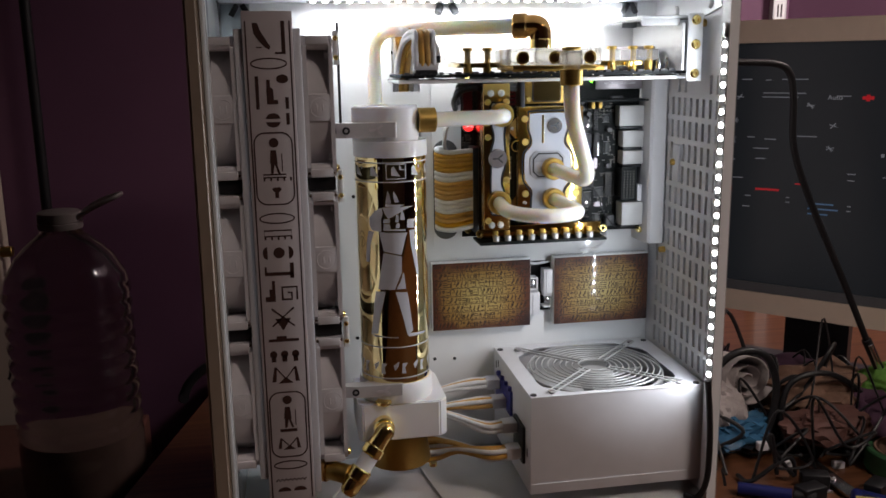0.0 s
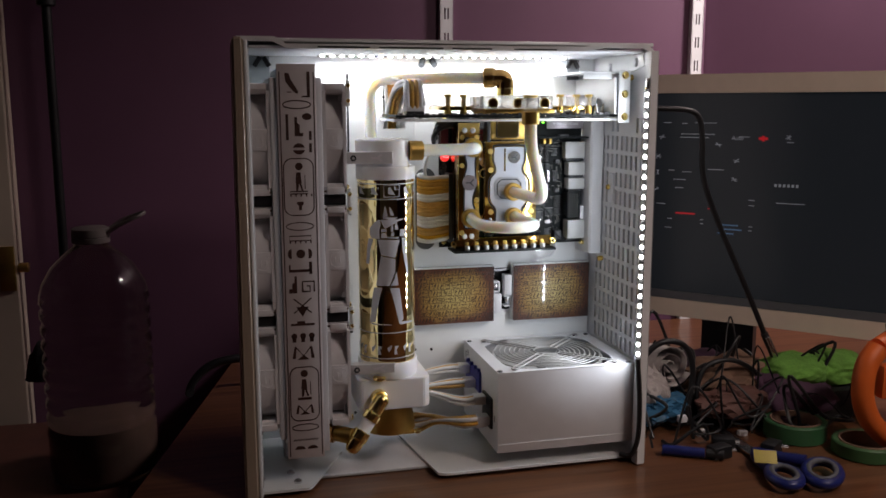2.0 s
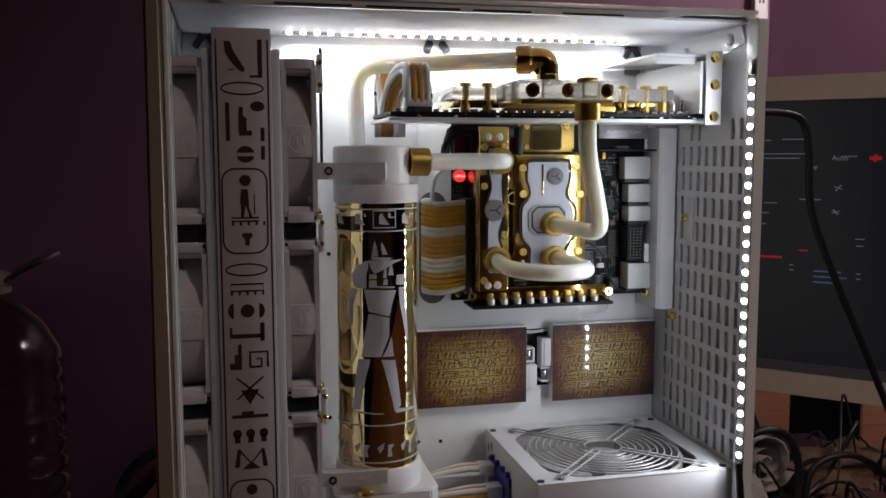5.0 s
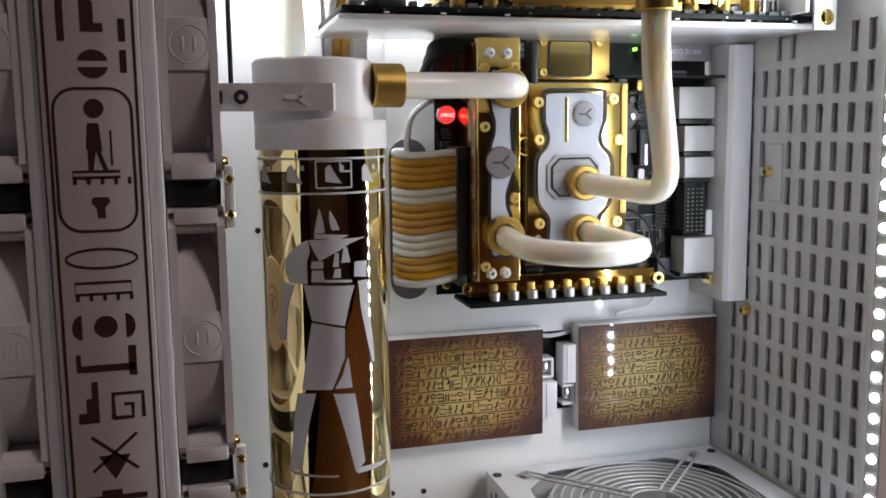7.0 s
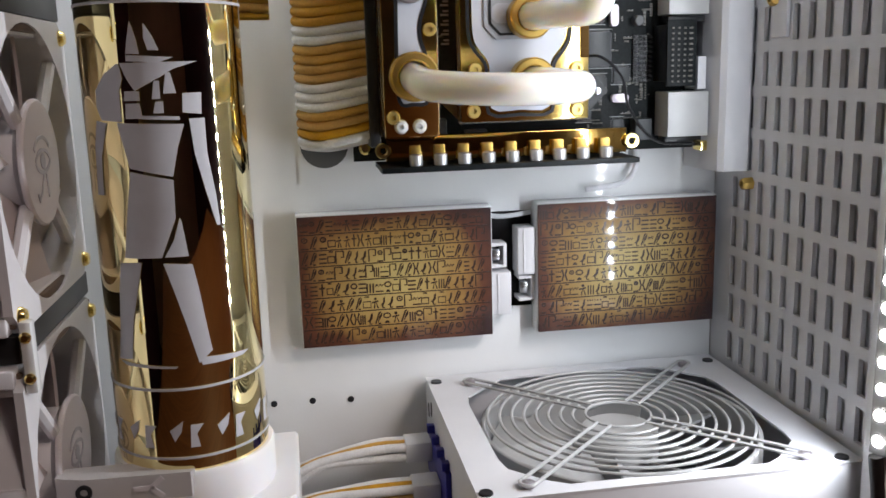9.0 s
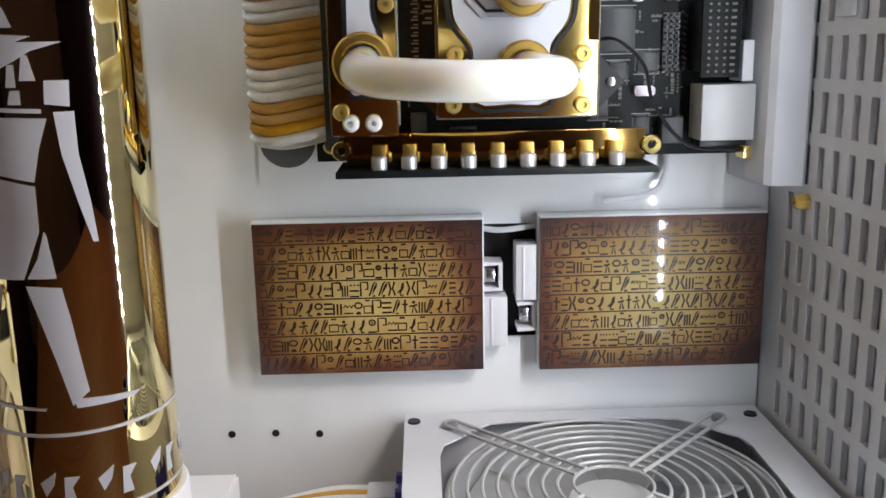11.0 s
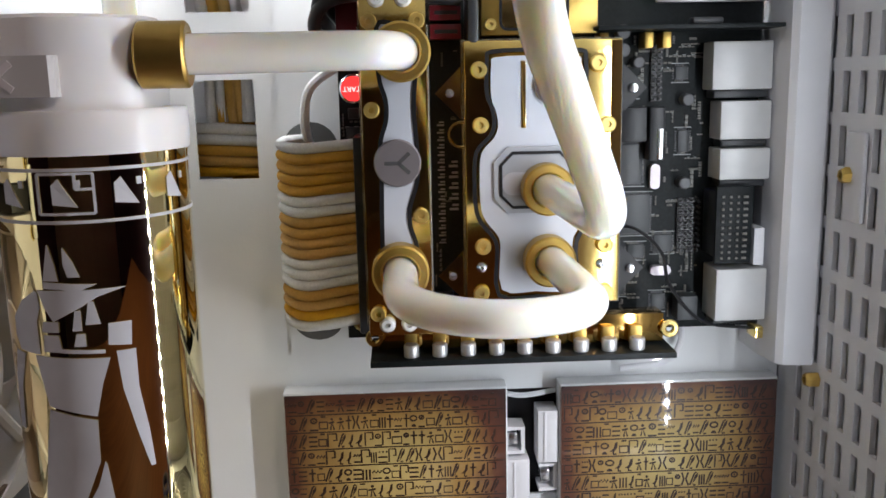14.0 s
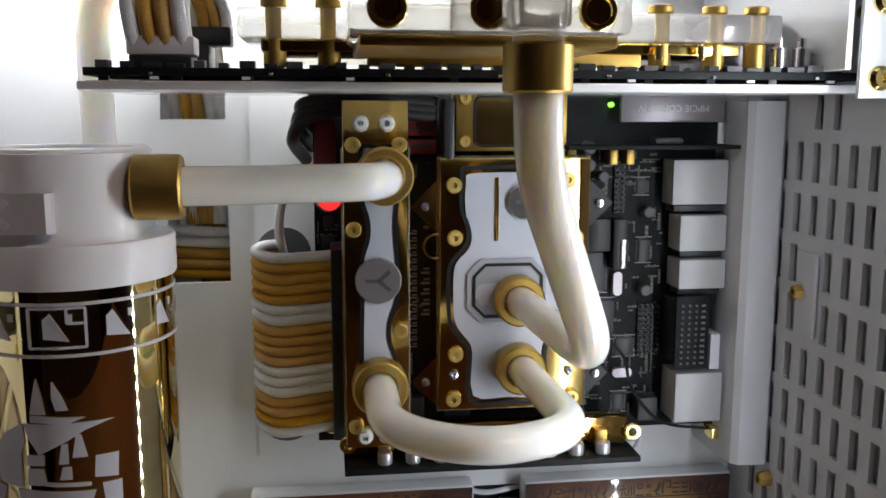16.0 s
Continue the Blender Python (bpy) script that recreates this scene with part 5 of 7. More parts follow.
octo = [(0.2530, 0.3065), (0.2590, 0.3000), (0.2830, 0.3000), (0.2890, 0.3065), (0.2890, 0.3225), (0.2830, 0.3290), (0.2590, 0.3290), (0.2530, 0.3225)]
part("inlet_plate", prism(BM(), octo, facing(PY - 0.0005), 0.0012), mat("grey_inlet", (0.36, 0.38, 0.42), 0.35), cpu, "grey octagonal inlet plate", smooth=False)
part("inlet_gasket", stroke(BM(), [(0.2715 + (x - 0.2710) * 0.86, 0.3145 + (z - 0.3145) * 0.82) for x, z in octo], 0.0013, facing(PY - 0.0017), 0.0006, True), GASKET, cpu, smooth=False)
part("inlet_slot", prism(BM(), round_rect(0.2565, 0.2850, 0.3080, 0.3180, 0.0045), facing(PY - 0.0017), 0.0004), FLOW, cpu, smooth=False)
emblem(0.2785, PY - 0.0004, 0.3545, 0.0080, cpu, SILVER)
for x, z in ((0.2470, 0.3620), (0.2475, 0.3385), (0.2480, 0.2851), (0.2470, 0.2640), (0.2985, 0.3640), (0.3030, 0.3378), (0.3022, 0.2846), (0.3024, 0.2632)):
    gold_screw(x, PY, z, cpu, 0.0036)
for x in (0.2472, 0.3010):
    part("steel_screw", lathe(BM(), (x, PY, 0.2757), (0, -1, 0), [(0, 0), (0.0022, 0), (0.0022, 0.0008), (0.001, 0.0012), (0, 0.0006)], 14), SILVER, cpu)
# Bronze strip paints the darker, shaded right edge of the gold plate.
part("side_shade", box(BM(), 0.3045, 0.3088, PY - 0.0006, PY, 0.2900, 0.3735, 0.0002), BRONZE, cpu, "bronze strip painting shade along the plate edge", smooth=False)
for x, z, s in ((0.2408, 0.3523, -1), (0.2408, 0.2713, -1), (0.3088, 0.3530, 1), (0.3088, 0.2725, 1)):
    bm = prism(BM(), [(x, z - 0.0125), (x + s * 0.0125, z), (x, z + 0.0125)], facing(PY + 0.0062), 0.0016)
    part("mount_ear", bm, BRONZE if s < 0 else GASKET, cpu, smooth=False)
    part("ear_screw", lathe(BM(), (x + s * 0.0062, PY + 0.0046, z), (0, -1, 0), [(0, 0), (0.0019, 0), (0.0019, 0.0012), (0, 0.0016)], 14), SILVER, cpu)
part("spring_ring", ring(BM(), (0.2392, PY + 0.003, 0.3345), (0, -1, 0), 0.0060, 0.0048, 0.0016, 24), GOLD, cpu)

chipset = thing("chipset_water_block", "small gold chipset block above the processor block", "water block", (0.264, 0.92, 0.376), "water blocks")
part("plate", box(BM(), 0.2490, 0.3000, 0.9230, MY - 0.0005, 0.3765, 0.4040, 0.0008), GOLD_SATIN, chipset)
part("window", prism(BM(), round_rect(0.2580, 0.2860, 0.3795, 0.4005, 0.003), facing(0.9230), 0.0006), GOLD, chipset, smooth=False)
part("gasket", stroke(BM(), round_rect(0.2575, 0.2865, 0.3790, 0.4010, 0.003), 0.0012, facing(0.9228), 0.0008, True), GASKET, chipset, smooth=False)
for x, z in ((0.2530, 0.4000), (0.2530, 0.3810), (0.2920, 0.4000)):
    gold_screw(x, 0.9230, z, chipset, 0.0028)

# loose wires on the board
def cable(name, label, pts, r, material, cat="cable", group="", smoothed=True, seg=10):
    p = smooth_path(pts) if smoothed else [Vector(q) for q in pts]
    at = tuple(p[0])
    return solid(name, sweep(BM(), p, r, seg), material, label, cat, group=group, at=at)


for k in range(3):
    cable("data_cable", "thick black cable curling over the board's top edge", [(0.182 + 0.003 * k, 0.951, 0.372 + 0.006 * k), (0.177 + 0.002 * k, 0.928, 0.382 + 0.006 * k), (0.185, 0.918, 0.392 + 0.003 * k), (0.210, 0.918, 0.3945 + 0.0028 * k), (0.240, 0.922, 0.392 + 0.003 * k)], 0.0030, BLACK, group="black cables behind the blocks")
cable("thin_wire", "thin black antenna wire on the board", [(0.309, 0.930, 0.290), (0.318, 0.922, 0.290), (0.330, 0.922, 0.279), (0.336, 0.926, 0.262), (0.352, 0.928, 0.244), (0.374, 0.922, 0.2415)], 0.0008, BLACK, seg=6)
cable("pale_wire", "pale grey wire hanging below the board", [(0.3470, 0.948, 0.2440), (0.3475, 0.944, 0.2300), (0.340, 0.944, 0.2195), (0.318, 0.946, 0.2160)], 0.0016, CASE_MATT, seg=8)
cable("fan_wire", "white sleeved wire curving behind the tube", [(0.171, 0.950, 0.325), (0.169, 0.945, 0.340), (0.172, 0.942, 0.355), (0.184, 0.942, 0.364), (0.192, 0.945, 0.364)], 0.0022, SLEEVE_W, seg=8)

# ---- graphics card ----
gpu = thing("graphics_card", "graphics card lying flat under a clear and gold water block", "graphics card", (0.25, 0.89, 0.401))
part("backplate", box(BM(), 0.1100, 0.3960, 0.8380, 0.9320, 0.4010, 0.4042, 0.0008), CASE, gpu, "white metal backplate")
part("circuit_board", box(BM(), 0.1120, 0.3900, 0.8395, 0.9310, 0.4058, 0.4086, 0.0003), PCB, gpu)
for k in range(34):
    x = 0.118 + 0.0079 * k
    w, h = rng.uniform(0.0015, 0.0034), rng.uniform(0.0008, 0.0016)
    part("edge_component", box(BM(), x - w, x + w, 0.8400, 0.8460, 0.4086, 0.4086 + h * 1.6, 0.0002), CHIP if k % 4 else CAN, gpu, smooth=False)
    if k % 3 == 0:
        part("solder_tail", box(BM(), x - 0.0016, x + 0.0016, 0.8420, 0.8450, 0.4042, 0.4058, 0), CHIP, gpu, smooth=False)
    if k % 5 == 2:
        part("solder_glint", box(BM(), x - 0.0008, x + 0.0008, 0.8388, 0.8398, 0.4060, 0.4070, 0.0002), SILVER, gpu, smooth=False)
for x in (0.135, 0.165, 0.2, 0.3, 0.345, 0.376):
    part("edge_contact", box(BM(), x - 0.0014, x + 0.0014, 0.8385, 0.8400, 0.4046, 0.4056, 0), CASE, gpu)
part("cooling_plate", box(BM(), 0.1700, 0.3420, 0.8420, 0.9290, 0.4142, 0.4186, 0.0007), GOLD_PLATE, gpu, "polished gold cooling plate")
part("cooling_shim", box(BM(), 0.2060, 0.3040, 0.8410, 0.8480, 0.4098, 0.4144, 0.0004), GOLD_SATIN, gpu)
acr = part("clear_cover", box(BM(), 0.1620, 0.3570, 0.8400, 0.9280, 0.4190, 0.4290, 0.0012), ACRYL, gpu, "clear acrylic cover")
for x in (0.1745, 0.1930, 0.3125, 0.3330, 0.3490):
    b = part("cover_bolt", rod(BM(), (x, 0.8455, 0.4184), (x, 0.8455, 0.4296), 0.0027, 16), GOLD_SATIN, gpu)
    part("bolt_head", rod(BM(), (x, 0.8455, 0.4292), (x, 0.8455, 0.4322), 0.0046, 18), GOLD_SATIN, b)
    part("bolt_foot", rod(BM(), (x, 0.8455, 0.4090), (x, 0.8455, 0.4188), 0.0040, 18), GOLD_SATIN, b)
for x in (0.3100, 0.3260):
    part("gold_fin", box(BM(), x - 0.0012, x + 0.0012, 0.8390, 0.8400, 0.4125, 0.4180, 0.0002), GOLD, gpu)
term = part("terminal", box(BM(), 0.1985, 0.2790, 0.7790, 0.8395, 0.4160, 0.4305, 0.0015), ACRYL, gpu, "clear acrylic terminal")
part("terminal_base", box(BM(), 0.2010, 0.2760, 0.7830, 0.8405, 0.4122, 0.4158, 0.0008), GOLD_SATIN, gpu)
for x in (0.2085, 0.2370, 0.2680):
    p = part("port_plug", ring(BM(), (x, 0.7790, 0.4222), (0, -1, 0), 0.0056, 0.0036, 0.0022, 28), GOLD, term, "gold plug in the terminal")
    part("plug_socket", rod(BM(), (x, 0.7800, 0.4222), (x, 0.7778, 0.4222), 0.0037, 20), BRONZE, term)
part("terminal_link", box(BM(), 0.2400, 0.2570, 0.7640, 0.7800, 0.4165, 0.4275, 0.0012), ACRYL, gpu)
# bracket at the slot end
part("slot_bracket", box(BM(), 0.3780, 0.3925, 0.8240, 0.8262, 0.3990, 0.4605, 0.0005), CASE, gpu, "white slot bracket")
part("bracket_side", box(BM(), 0.3735, 0.3760, 0.8262, 0.9490, 0.4090, 0.4520, 0.0005), CASE, gpu)
part("bracket_top", box(BM(), 0.3360, 0.3920, 0.8330, 0.9490, 0.4560, 0.4590, 0.0010), CASE, gpu)
part("bracket_face", box(BM(), 0.3360, 0.3740, 0.8330, 0.8345, 0.4500, 0.4560, 0.0005), CASE, gpu)
part("display_port", box(BM(), 0.3430, 0.3660, 0.8700, 0.9350, 0.4087, 0.4320, 0.0008), BADGE, gpu, "grey display connector shell")
for z in (0.4545, 0.4325, 0.4060):
    bm = lathe(BM(), (0.3855, 0.8240, z), (0, -1, 0), [(0, 0), (0.0044, 0), (0.0044, 0.0012), (0.0030, 0.0026), (0.0016, 0.0026), (0.0012, 0.0012), (0, 0.0012)], 20)
    part("thumb_screw", bm, GOLD, gpu, "brass thumb screw")
for x in (0.3600, 0.3690):
    b = part("spring_bolt", rod(BM(), (x, 0.8480, 0.4086), (x, 0.8480, 0.4180), 0.0032, 18), SILVER, gpu)
    part("bolt_tip", rod(BM(), (x, 0.8480, 0.4180), (x, 0.8480, 0.4215), 0.0017, 12), SILVER, b)
part("power_socket", box(BM(), 0.1260, 0.1465, 0.8440, 0.8600, 0.4086, 0.4130, 0.0006), CHIP, gpu)
part("power_socket", box(BM(), 0.1350, 0.1480, 0.8800, 0.9000, 0.4086, 0.4190, 0.0006), CHIP, gpu)

# sleeved power leads over the card
plug = thing("power_plug", "white power plug with sleeved leads at the card's end", "power plug", (0.136, 0.852, 0.413))
part("shell", box(BM(), 0.1250, 0.1475, 0.8450, 0.8580, 0.4130, 0.4195, 0.0008), CASE_MATT, plug)
for row in range(2):
    for k in range(4):
        x = 0.1275 + 0.0054 * k
        y = 0.8480 + 0.0065 * row
        pts = [(x, y, 0.4150), (x - 0.001, y - 0.004 + 0.004 * row, 0.4330 - 0.002 * row), (x + 0.001, y + 0.014, 0.4470 - 0.004 * row), (x - 0.004, y + 0.040, 0.4440 - 0.004 * row), (x - 0.006, 0.925, 0.4280), (x - 0.006, 0.952, 0.4060), (x - 0.006, 0.968, 0.380), (x - 0.006, 0.970, 0.340)]
        part("lead", sweep(BM(), smooth_path(pts, 6), 0.0026, 10), SLEEVE_G if k in (1, 2) else SLEEVE_W, plug, "gold braided lead" if k in (1, 2) else "white braided lead")

plug = thing("power_plug", "black power plug with sleeved leads bending back", "power plug", (0.150, 0.89, 0.419))
part("shell", box(BM(), 0.1390, 0.1560, 0.8830, 0.8960, 0.4190, 0.4260, 0.0008), CHIP, plug)
for k in range(4):
    x = 0.1412 + 0.0044 * k
    pts = [(x, 0.8890, 0.4230), (x - 0.001, 0.8880, 0.4330), (x - 0.008, 0.8900, 0.4440), (x - 0.019, 0.8980, 0.4510), (x - 0.026, 0.9180, 0.4480), (x - 0.022, 0.9400, 0.4300), (x - 0.019, 0.9520, 0.4120), (x - 0.016, 0.9660, 0.3860), (x - 0.014, 0.9700, 0.3400)]
    part("lead", sweep(BM(), smooth_path(pts, 6), 0.0024, 10), SLEEVE_G if k in (1, 2) else SLEEVE_W, plug, "gold braided lead" if k in (1, 2) else "white braided lead")

# ---- drives with papyrus covers ----
def drive(x0, x1, z0, z1, seed, label):
    t = thing("solid_state_drive", label, "drive", ((x0 + x1) / 2, 0.951, z0), "drives on the tray")
    part("body", box(BM(), x0 - 0.0008, x1 + 0.0008, 0.9405, 0.9520, z0 - 0.0003, z1 + 0.0012, 0.0010), CASE, t, "white drive shell")
    pr = part("print", box(BM(), x0, x1, 0.9395, 0.9404, z0, z1, 0), PAPY, t, "aged gold papyrus print with brown signs", smooth=False)
    r = random.Random(seed)
    pl = facing(0.9395)
    rows = 8
    h = (z1 - z0 - 0.002) / rows
    D = 0.00008
    for i in range(rows):
        zb = z0 + 0.001 + i * h
        if i:
            lines = BM()
            stroke(lines, [(x0 + 0.0005, zb), (x0 + (x1 - x0) * 0.4, zb + 0.0003), (x1 - 0.0005, zb + 0.0001)], 0.00065, pl, D)
            part("ruled_line", lines, INK, pr, smooth=False)
        x = x0 + 0.0015
        while x < x1 - 0.0048:
            b, tp = zb + h * 0.14, zb + h * 0.90
            mid, g, th = (b + tp) / 2, tp - b, r.uniform(0.00072, 0.00096)
            k, w, bm = r.randrange(16), r.uniform(0.0030, 0.0046), BM()
            line = lambda *p, q=False, bm=bm: stroke(bm, list(p), th, pl, D, q)
            if k in (0, 1, 2):  # leaning leaf
                w = r.uniform(0.0034, 0.0044)
                line((x, b), (x + w * 0.55, tp - g * 0.1), (x + w * 0.8, tp))
                prism(bm, [(x + w * 0.25, b), (x + w * 0.95, tp - g * 0.35), (x + w, tp), (x + w * 0.6, tp - g * 0.3)], pl, D)
                line((x + w * 0.4, b), (x + w * 0.75, b + 0.0001))
            elif k in (3, 4):  # perched mark
                prism(bm, [(x, b + g * 0.2), (x + w * 0.45, b + g * 0.45), (x + w * 0.6, tp - g * 0.15), (x + w * 0.9, tp - g * 0.05), (x + w * 0.85, b + g * 0.5), (x + w * 0.55, b + g * 0.22)], pl, D)
                line((x + w * 0.4, b + g * 0.25), (x + w * 0.45, b), (x + w * 0.8, b))
            elif k == 5:
                w *= 0.8
                for q in range(3):
                    line((x + q * w / 2.2, b), (x + q * w / 2.2, mid + g * 0.3))
            elif k == 6:
                line(*arc(x + w / 2, mid + g * 0.2, w * 0.34, w * 0.30, 0, 324, 9), q=True)
                prism(bm, disc(x + w / 2, mid + g * 0.2, w * 0.12)[::2], pl, D)
                line((x, b), (x + w, b))
            elif k == 7:
                for q in (0.1, 0.45, 0.8):
                    line((x, b + g * q), (x + w, b + g * q))
            elif k == 8:
                w *= 0.75
                line((x + w / 2, b), (x + w / 2, tp))
                line((x, mid + g * 0.15), (x + w, mid + g * 0.15))
            elif k == 9:
                line((x, b), (x, tp), (x + w, tp))
                line((x + w, tp), (x + w, mid), (x + w * 0.6, mid))
            elif k == 10:
                for q in range(3):
                    prism(bm, disc(x + (q + 0.4) * w / 2.6, mid + g * 0.3, 0.0005)[::3], pl, D)
                line((x, mid - g * 0.1), (x + w, mid - g * 0.1))
                line((x, b), (x + w, b))
            elif k == 11:
                line(*arc(x + w / 2, mid + g * 0.15, w / 2, g * 0.2, 0, 324, 9), q=True)
                prism(bm, disc(x + w / 2, b, w * 0.36, g * 0.22, 0, 180)[::2], pl, D)
            elif k == 12:
                line((x, b), (x + w * 0.3, mid), (x, tp))
                line((x + w, b), (x + w * 0.6, mid), (x + w * 0.9, tp))
            elif k == 13:
                line((x, mid), (x + w * 0.2, mid + g * 0.2), (x + w * 0.4, mid), (x + w * 0.6, mid + g * 0.2), (x + w * 0.8, mid), (x + w, mid + g * 0.2))
                line((x, b + g * 0.1), (x + w, b + g * 0.1))
            elif k == 14:
                line((x, b + g * 0.1), (x + w, b + g * 0.1), (x + w, mid + g * 0.1), (x, mid + g * 0.1), q=True)
                line((x + w * 0.2, tp), (x + w * 0.8, tp))
            else:
                prism(bm, disc(x + w / 2, tp - g * 0.2, w * 0.2)[::2], pl, D)
                line((x + w * 0.3, b), (x + w * 0.5, mid + g * 0.1), (x + w * 0.85, b))
                line((x, mid), (x + w * 0.9, mid + g * 0.1))
            part("printed_sign", bm, INK, pr, smooth=False)
            x += w + r.uniform(0.0005, 0.0010)


drive(0.1530, 0.2605, 0.1358, 0.2095, 7, "white drive with a gold papyrus cover beside the reservoir")
drive(0.2878, 0.3952, 0.1348, 0.2095, 19, "white drive with a gold papyrus cover beside the slotted wall")
for name, x0, x1, z0, z1, y0 in (("power_connector", 0.2765, 0.2868, 0.1690, 0.1965, 0.9420), ("power_connector", 0.2612, 0.2725, 0.1460, 0.1712, 0.9420)):
    t = thing(name, "white cable connector plugged into a drive", "connector", ((x0 + x1) / 2, 0.951, z0), "drive connectors")
    part("shell", box(BM(), x0, x1, y0, 0.9560, z0, z1, 0.0008), CASE_MATT, t)
    part("ridge", box(BM(), x0 + 0.003, x0 + 0.0042, y0 - 0.0006, y0 + 0.001, z0 + 0.001, z1 - 0.001, 0.0003), CASE_MATT, t)
for x0, x1, z0, z1 in ((0.2608, 0.2705, 0.1735, 0.1880), (0.2775, 0.2868, 0.1530, 0.1680)):
    t = thing("data_connector", "small white data connector with a metal latch", "connector", ((x0 + x1) / 2, 0.951, z0), "drive connectors")
    part("shell", stroke(BM(), [(x0, z0 + 0.001), (x1 - 0.001, z0 + 0.001), (x1 - 0.001, z1 - 0.001), (x0, z1 - 0.001)], 0.0022, facing(0.9560), 0.0120), CASE_MATT, t, smooth=False)
    part("latch", box(BM(), x0 + 0.001, x1 - 0.0035, 0.9460, 0.9550, z0 + 0.004, z1 - 0.004, 0.0006), SILVER, t)
# Black backing sheet paints the darkness inside the opening between the drives.
part("opening_shade_sheet", box(BM(), 0.2600, 0.2890, 0.9600, 0.9615, 0.140, 0.212, 0), GASKET, case, "black sheet painting the shade inside the drive opening", smooth=False)
cable("data_cable", "flat white data cable crossing between the drives", [(0.258, 0.953, 0.2035), (0.270, 0.949, 0.2025), (0.290, 0.953, 0.2038)], 0.0014, CASE_MATT, seg=8)

# ---- main power bundle ----
bundle = thing("main_power_cable", "bundle of white and gold braided leads into the motherboard", "power cable", (0.16, 0.94, 0.254))
KINDS = "WGGGGWWGGGGWWWGGGW"
for k, c in enumerate(KINDS):
    z = 0.3310 - 0.0045 * k
    dz = -0.004 * k / 17
    pts = [(0.1680, 0.9500, z + 0.001 + dz), (0.1610, 0.9440, z + 0.001 + dz), (0.1590, 0.9330, z + dz), (0.1680, 0.9220, z - 0.0012 + dz), (0.1840, 0.9170, z + dz * 0.5), (0.1985, 0.9150, z + 0.0012)]
    part("lead", sweep(BM(), smooth_path(pts, 6), 0.00245, 10), SLEEVE_G if c == "G" else SLEEVE_W, bundle, "gold braided lead" if c == "G" else "white braided lead")
    pts = [(0.1700, 0.9500, z - 0.001 + dz), (0.1600, 0.9420, z - 0.002 + dz), (0.1640, 0.9320, z - 0.0024 + dz), (0.1760, 0.9270, z - 0.0024 + dz), (0.1975, 0.9230, z - 0.0014)]
    if k % 2:
        part("rear_lead", sweep(BM(), smooth_path(pts, 6), 0.0025, 8), SLEEVE_G if c == "G" else SLEEVE_W, bundle)
part("plug", box(BM(), 0.1925, 0.1982, 0.9110, 0.9360, 0.2480, 0.3350, 0.0008), CHIP, bundle)
# leads passing behind the tray
back = thing("rear_cable_run", "white and gold braided leads running behind the tray", "power cable", (0.13, 0.968, 0.30))
for k, c in enumerate("WWGGG"):
    z = 0.3370 - 0.0052 * k
    part("lead", sweep(BM(), smooth_path([(0.105, 0.967, z + 0.001), (0.130, 0.963, z), (0.1475, 0.965, z - 0.001), (0.160, 0.968, z)], 5), 0.0026, 10), SLEEVE_G if c == "G" else SLEEVE_W, back)
for k, x in enumerate((0.1285, 0.1330, 0.1380)):
    part("lead", sweep(BM(), smooth_path([(x - 0.004, 0.974, 0.392), (x, 0.974, 0.350), (x + 0.003, 0.974, 0.310)], 5), 0.0025, 10), SLEEVE_G, back)

# ---- power supply ----
psu = thing("power_supply", "white power supply with a wire grille over its fan", "power supply", (0.309, 0.868, 0.012))
X0, X1, Y0, Y1, Z0, Z1 = 0.2215, 0.3965, 0.7925, 0.9460, 0.0120, 0.1105
GX, GY, GR = 0.3085, 0.8650, 0.0690
bm = BM()
seg, out, inn = 48, [], []
for k in range(seg):
    a = 2 * math.pi * (k + 0.5) / seg
    c, s = math.cos(a), math.sin(a)
    q = 0.0705 / max(abs(c), abs(s), (abs(c) + abs(s)) / 1.62)
    inn.append((min(max(GX + c * q, X0 + 0.012), X1 - 0.012), min(max(GY + s * q, Y0 + 0.007), Y1 - 0.007)))
    tx = ((X1 - GX) if c > 0 else (GX - X0)) / max(abs(c), 1e-9)
    ty = ((Y1 - GY) if s > 0 else (GY - Y0)) / max(abs(s), 1e-9)
    q = min(tx, ty)
    out.append((GX + c * q, GY + s * q))
corners = [(X0, Y0), (X1, Y0), (X1, Y1), (X0, Y1)]
for c in corners:
    i = min(range(seg), key=lambda k: (out[k][0] - c[0]) ** 2 + (out[k][1] - c[1]) ** 2)
    out[i] = c
for z, zz in ((Z1, 0), (Z1 - 0.0012, 1)):
    o = [bm.verts.new((x, y, z)) for x, y in out]
    h = [bm.verts.new((x, y, z)) for x, y in inn]
    for k in range(seg):
        j = (k + 1) % seg
        bm.faces.new((o[k], o[j], h[j], h[k]))
    if zz == 0:
        o0, h0 = o, h
    else:
        for k in range(seg):
            j = (k + 1) % seg
            bm.faces.new((h0[k], h0[j], h[j], h[k]))
            bm.faces.new((o0[k], o0[j], o[j], o[k]))
part("top_panel", bm, CASE_MATT, psu, smooth=False)
part("front_panel", box(BM(), X0, X1, Y0, Y0 + 0.0012, Z0, Z1 - 0.0013, 0.0003), CASE_MATT, psu)
part("rear_panel", box(BM(), X0, X1, Y1 - 0.0012, Y1, Z0, Z1 - 0.0013, 0.0003), CASE_MATT, psu)
part("side_panel", box(BM(), X0, X0 + 0.0012, Y0 + 0.0013, Y1 - 0.0013, Z0, Z1 - 0.0013, 0.0003), CASE_MATT, psu)
part("side_panel", box(BM(), X1 - 0.0012, X1, Y0 + 0.0013, Y1 - 0.0013, Z0, Z1 - 0.0013, 0.0003), CASE_MATT, psu)
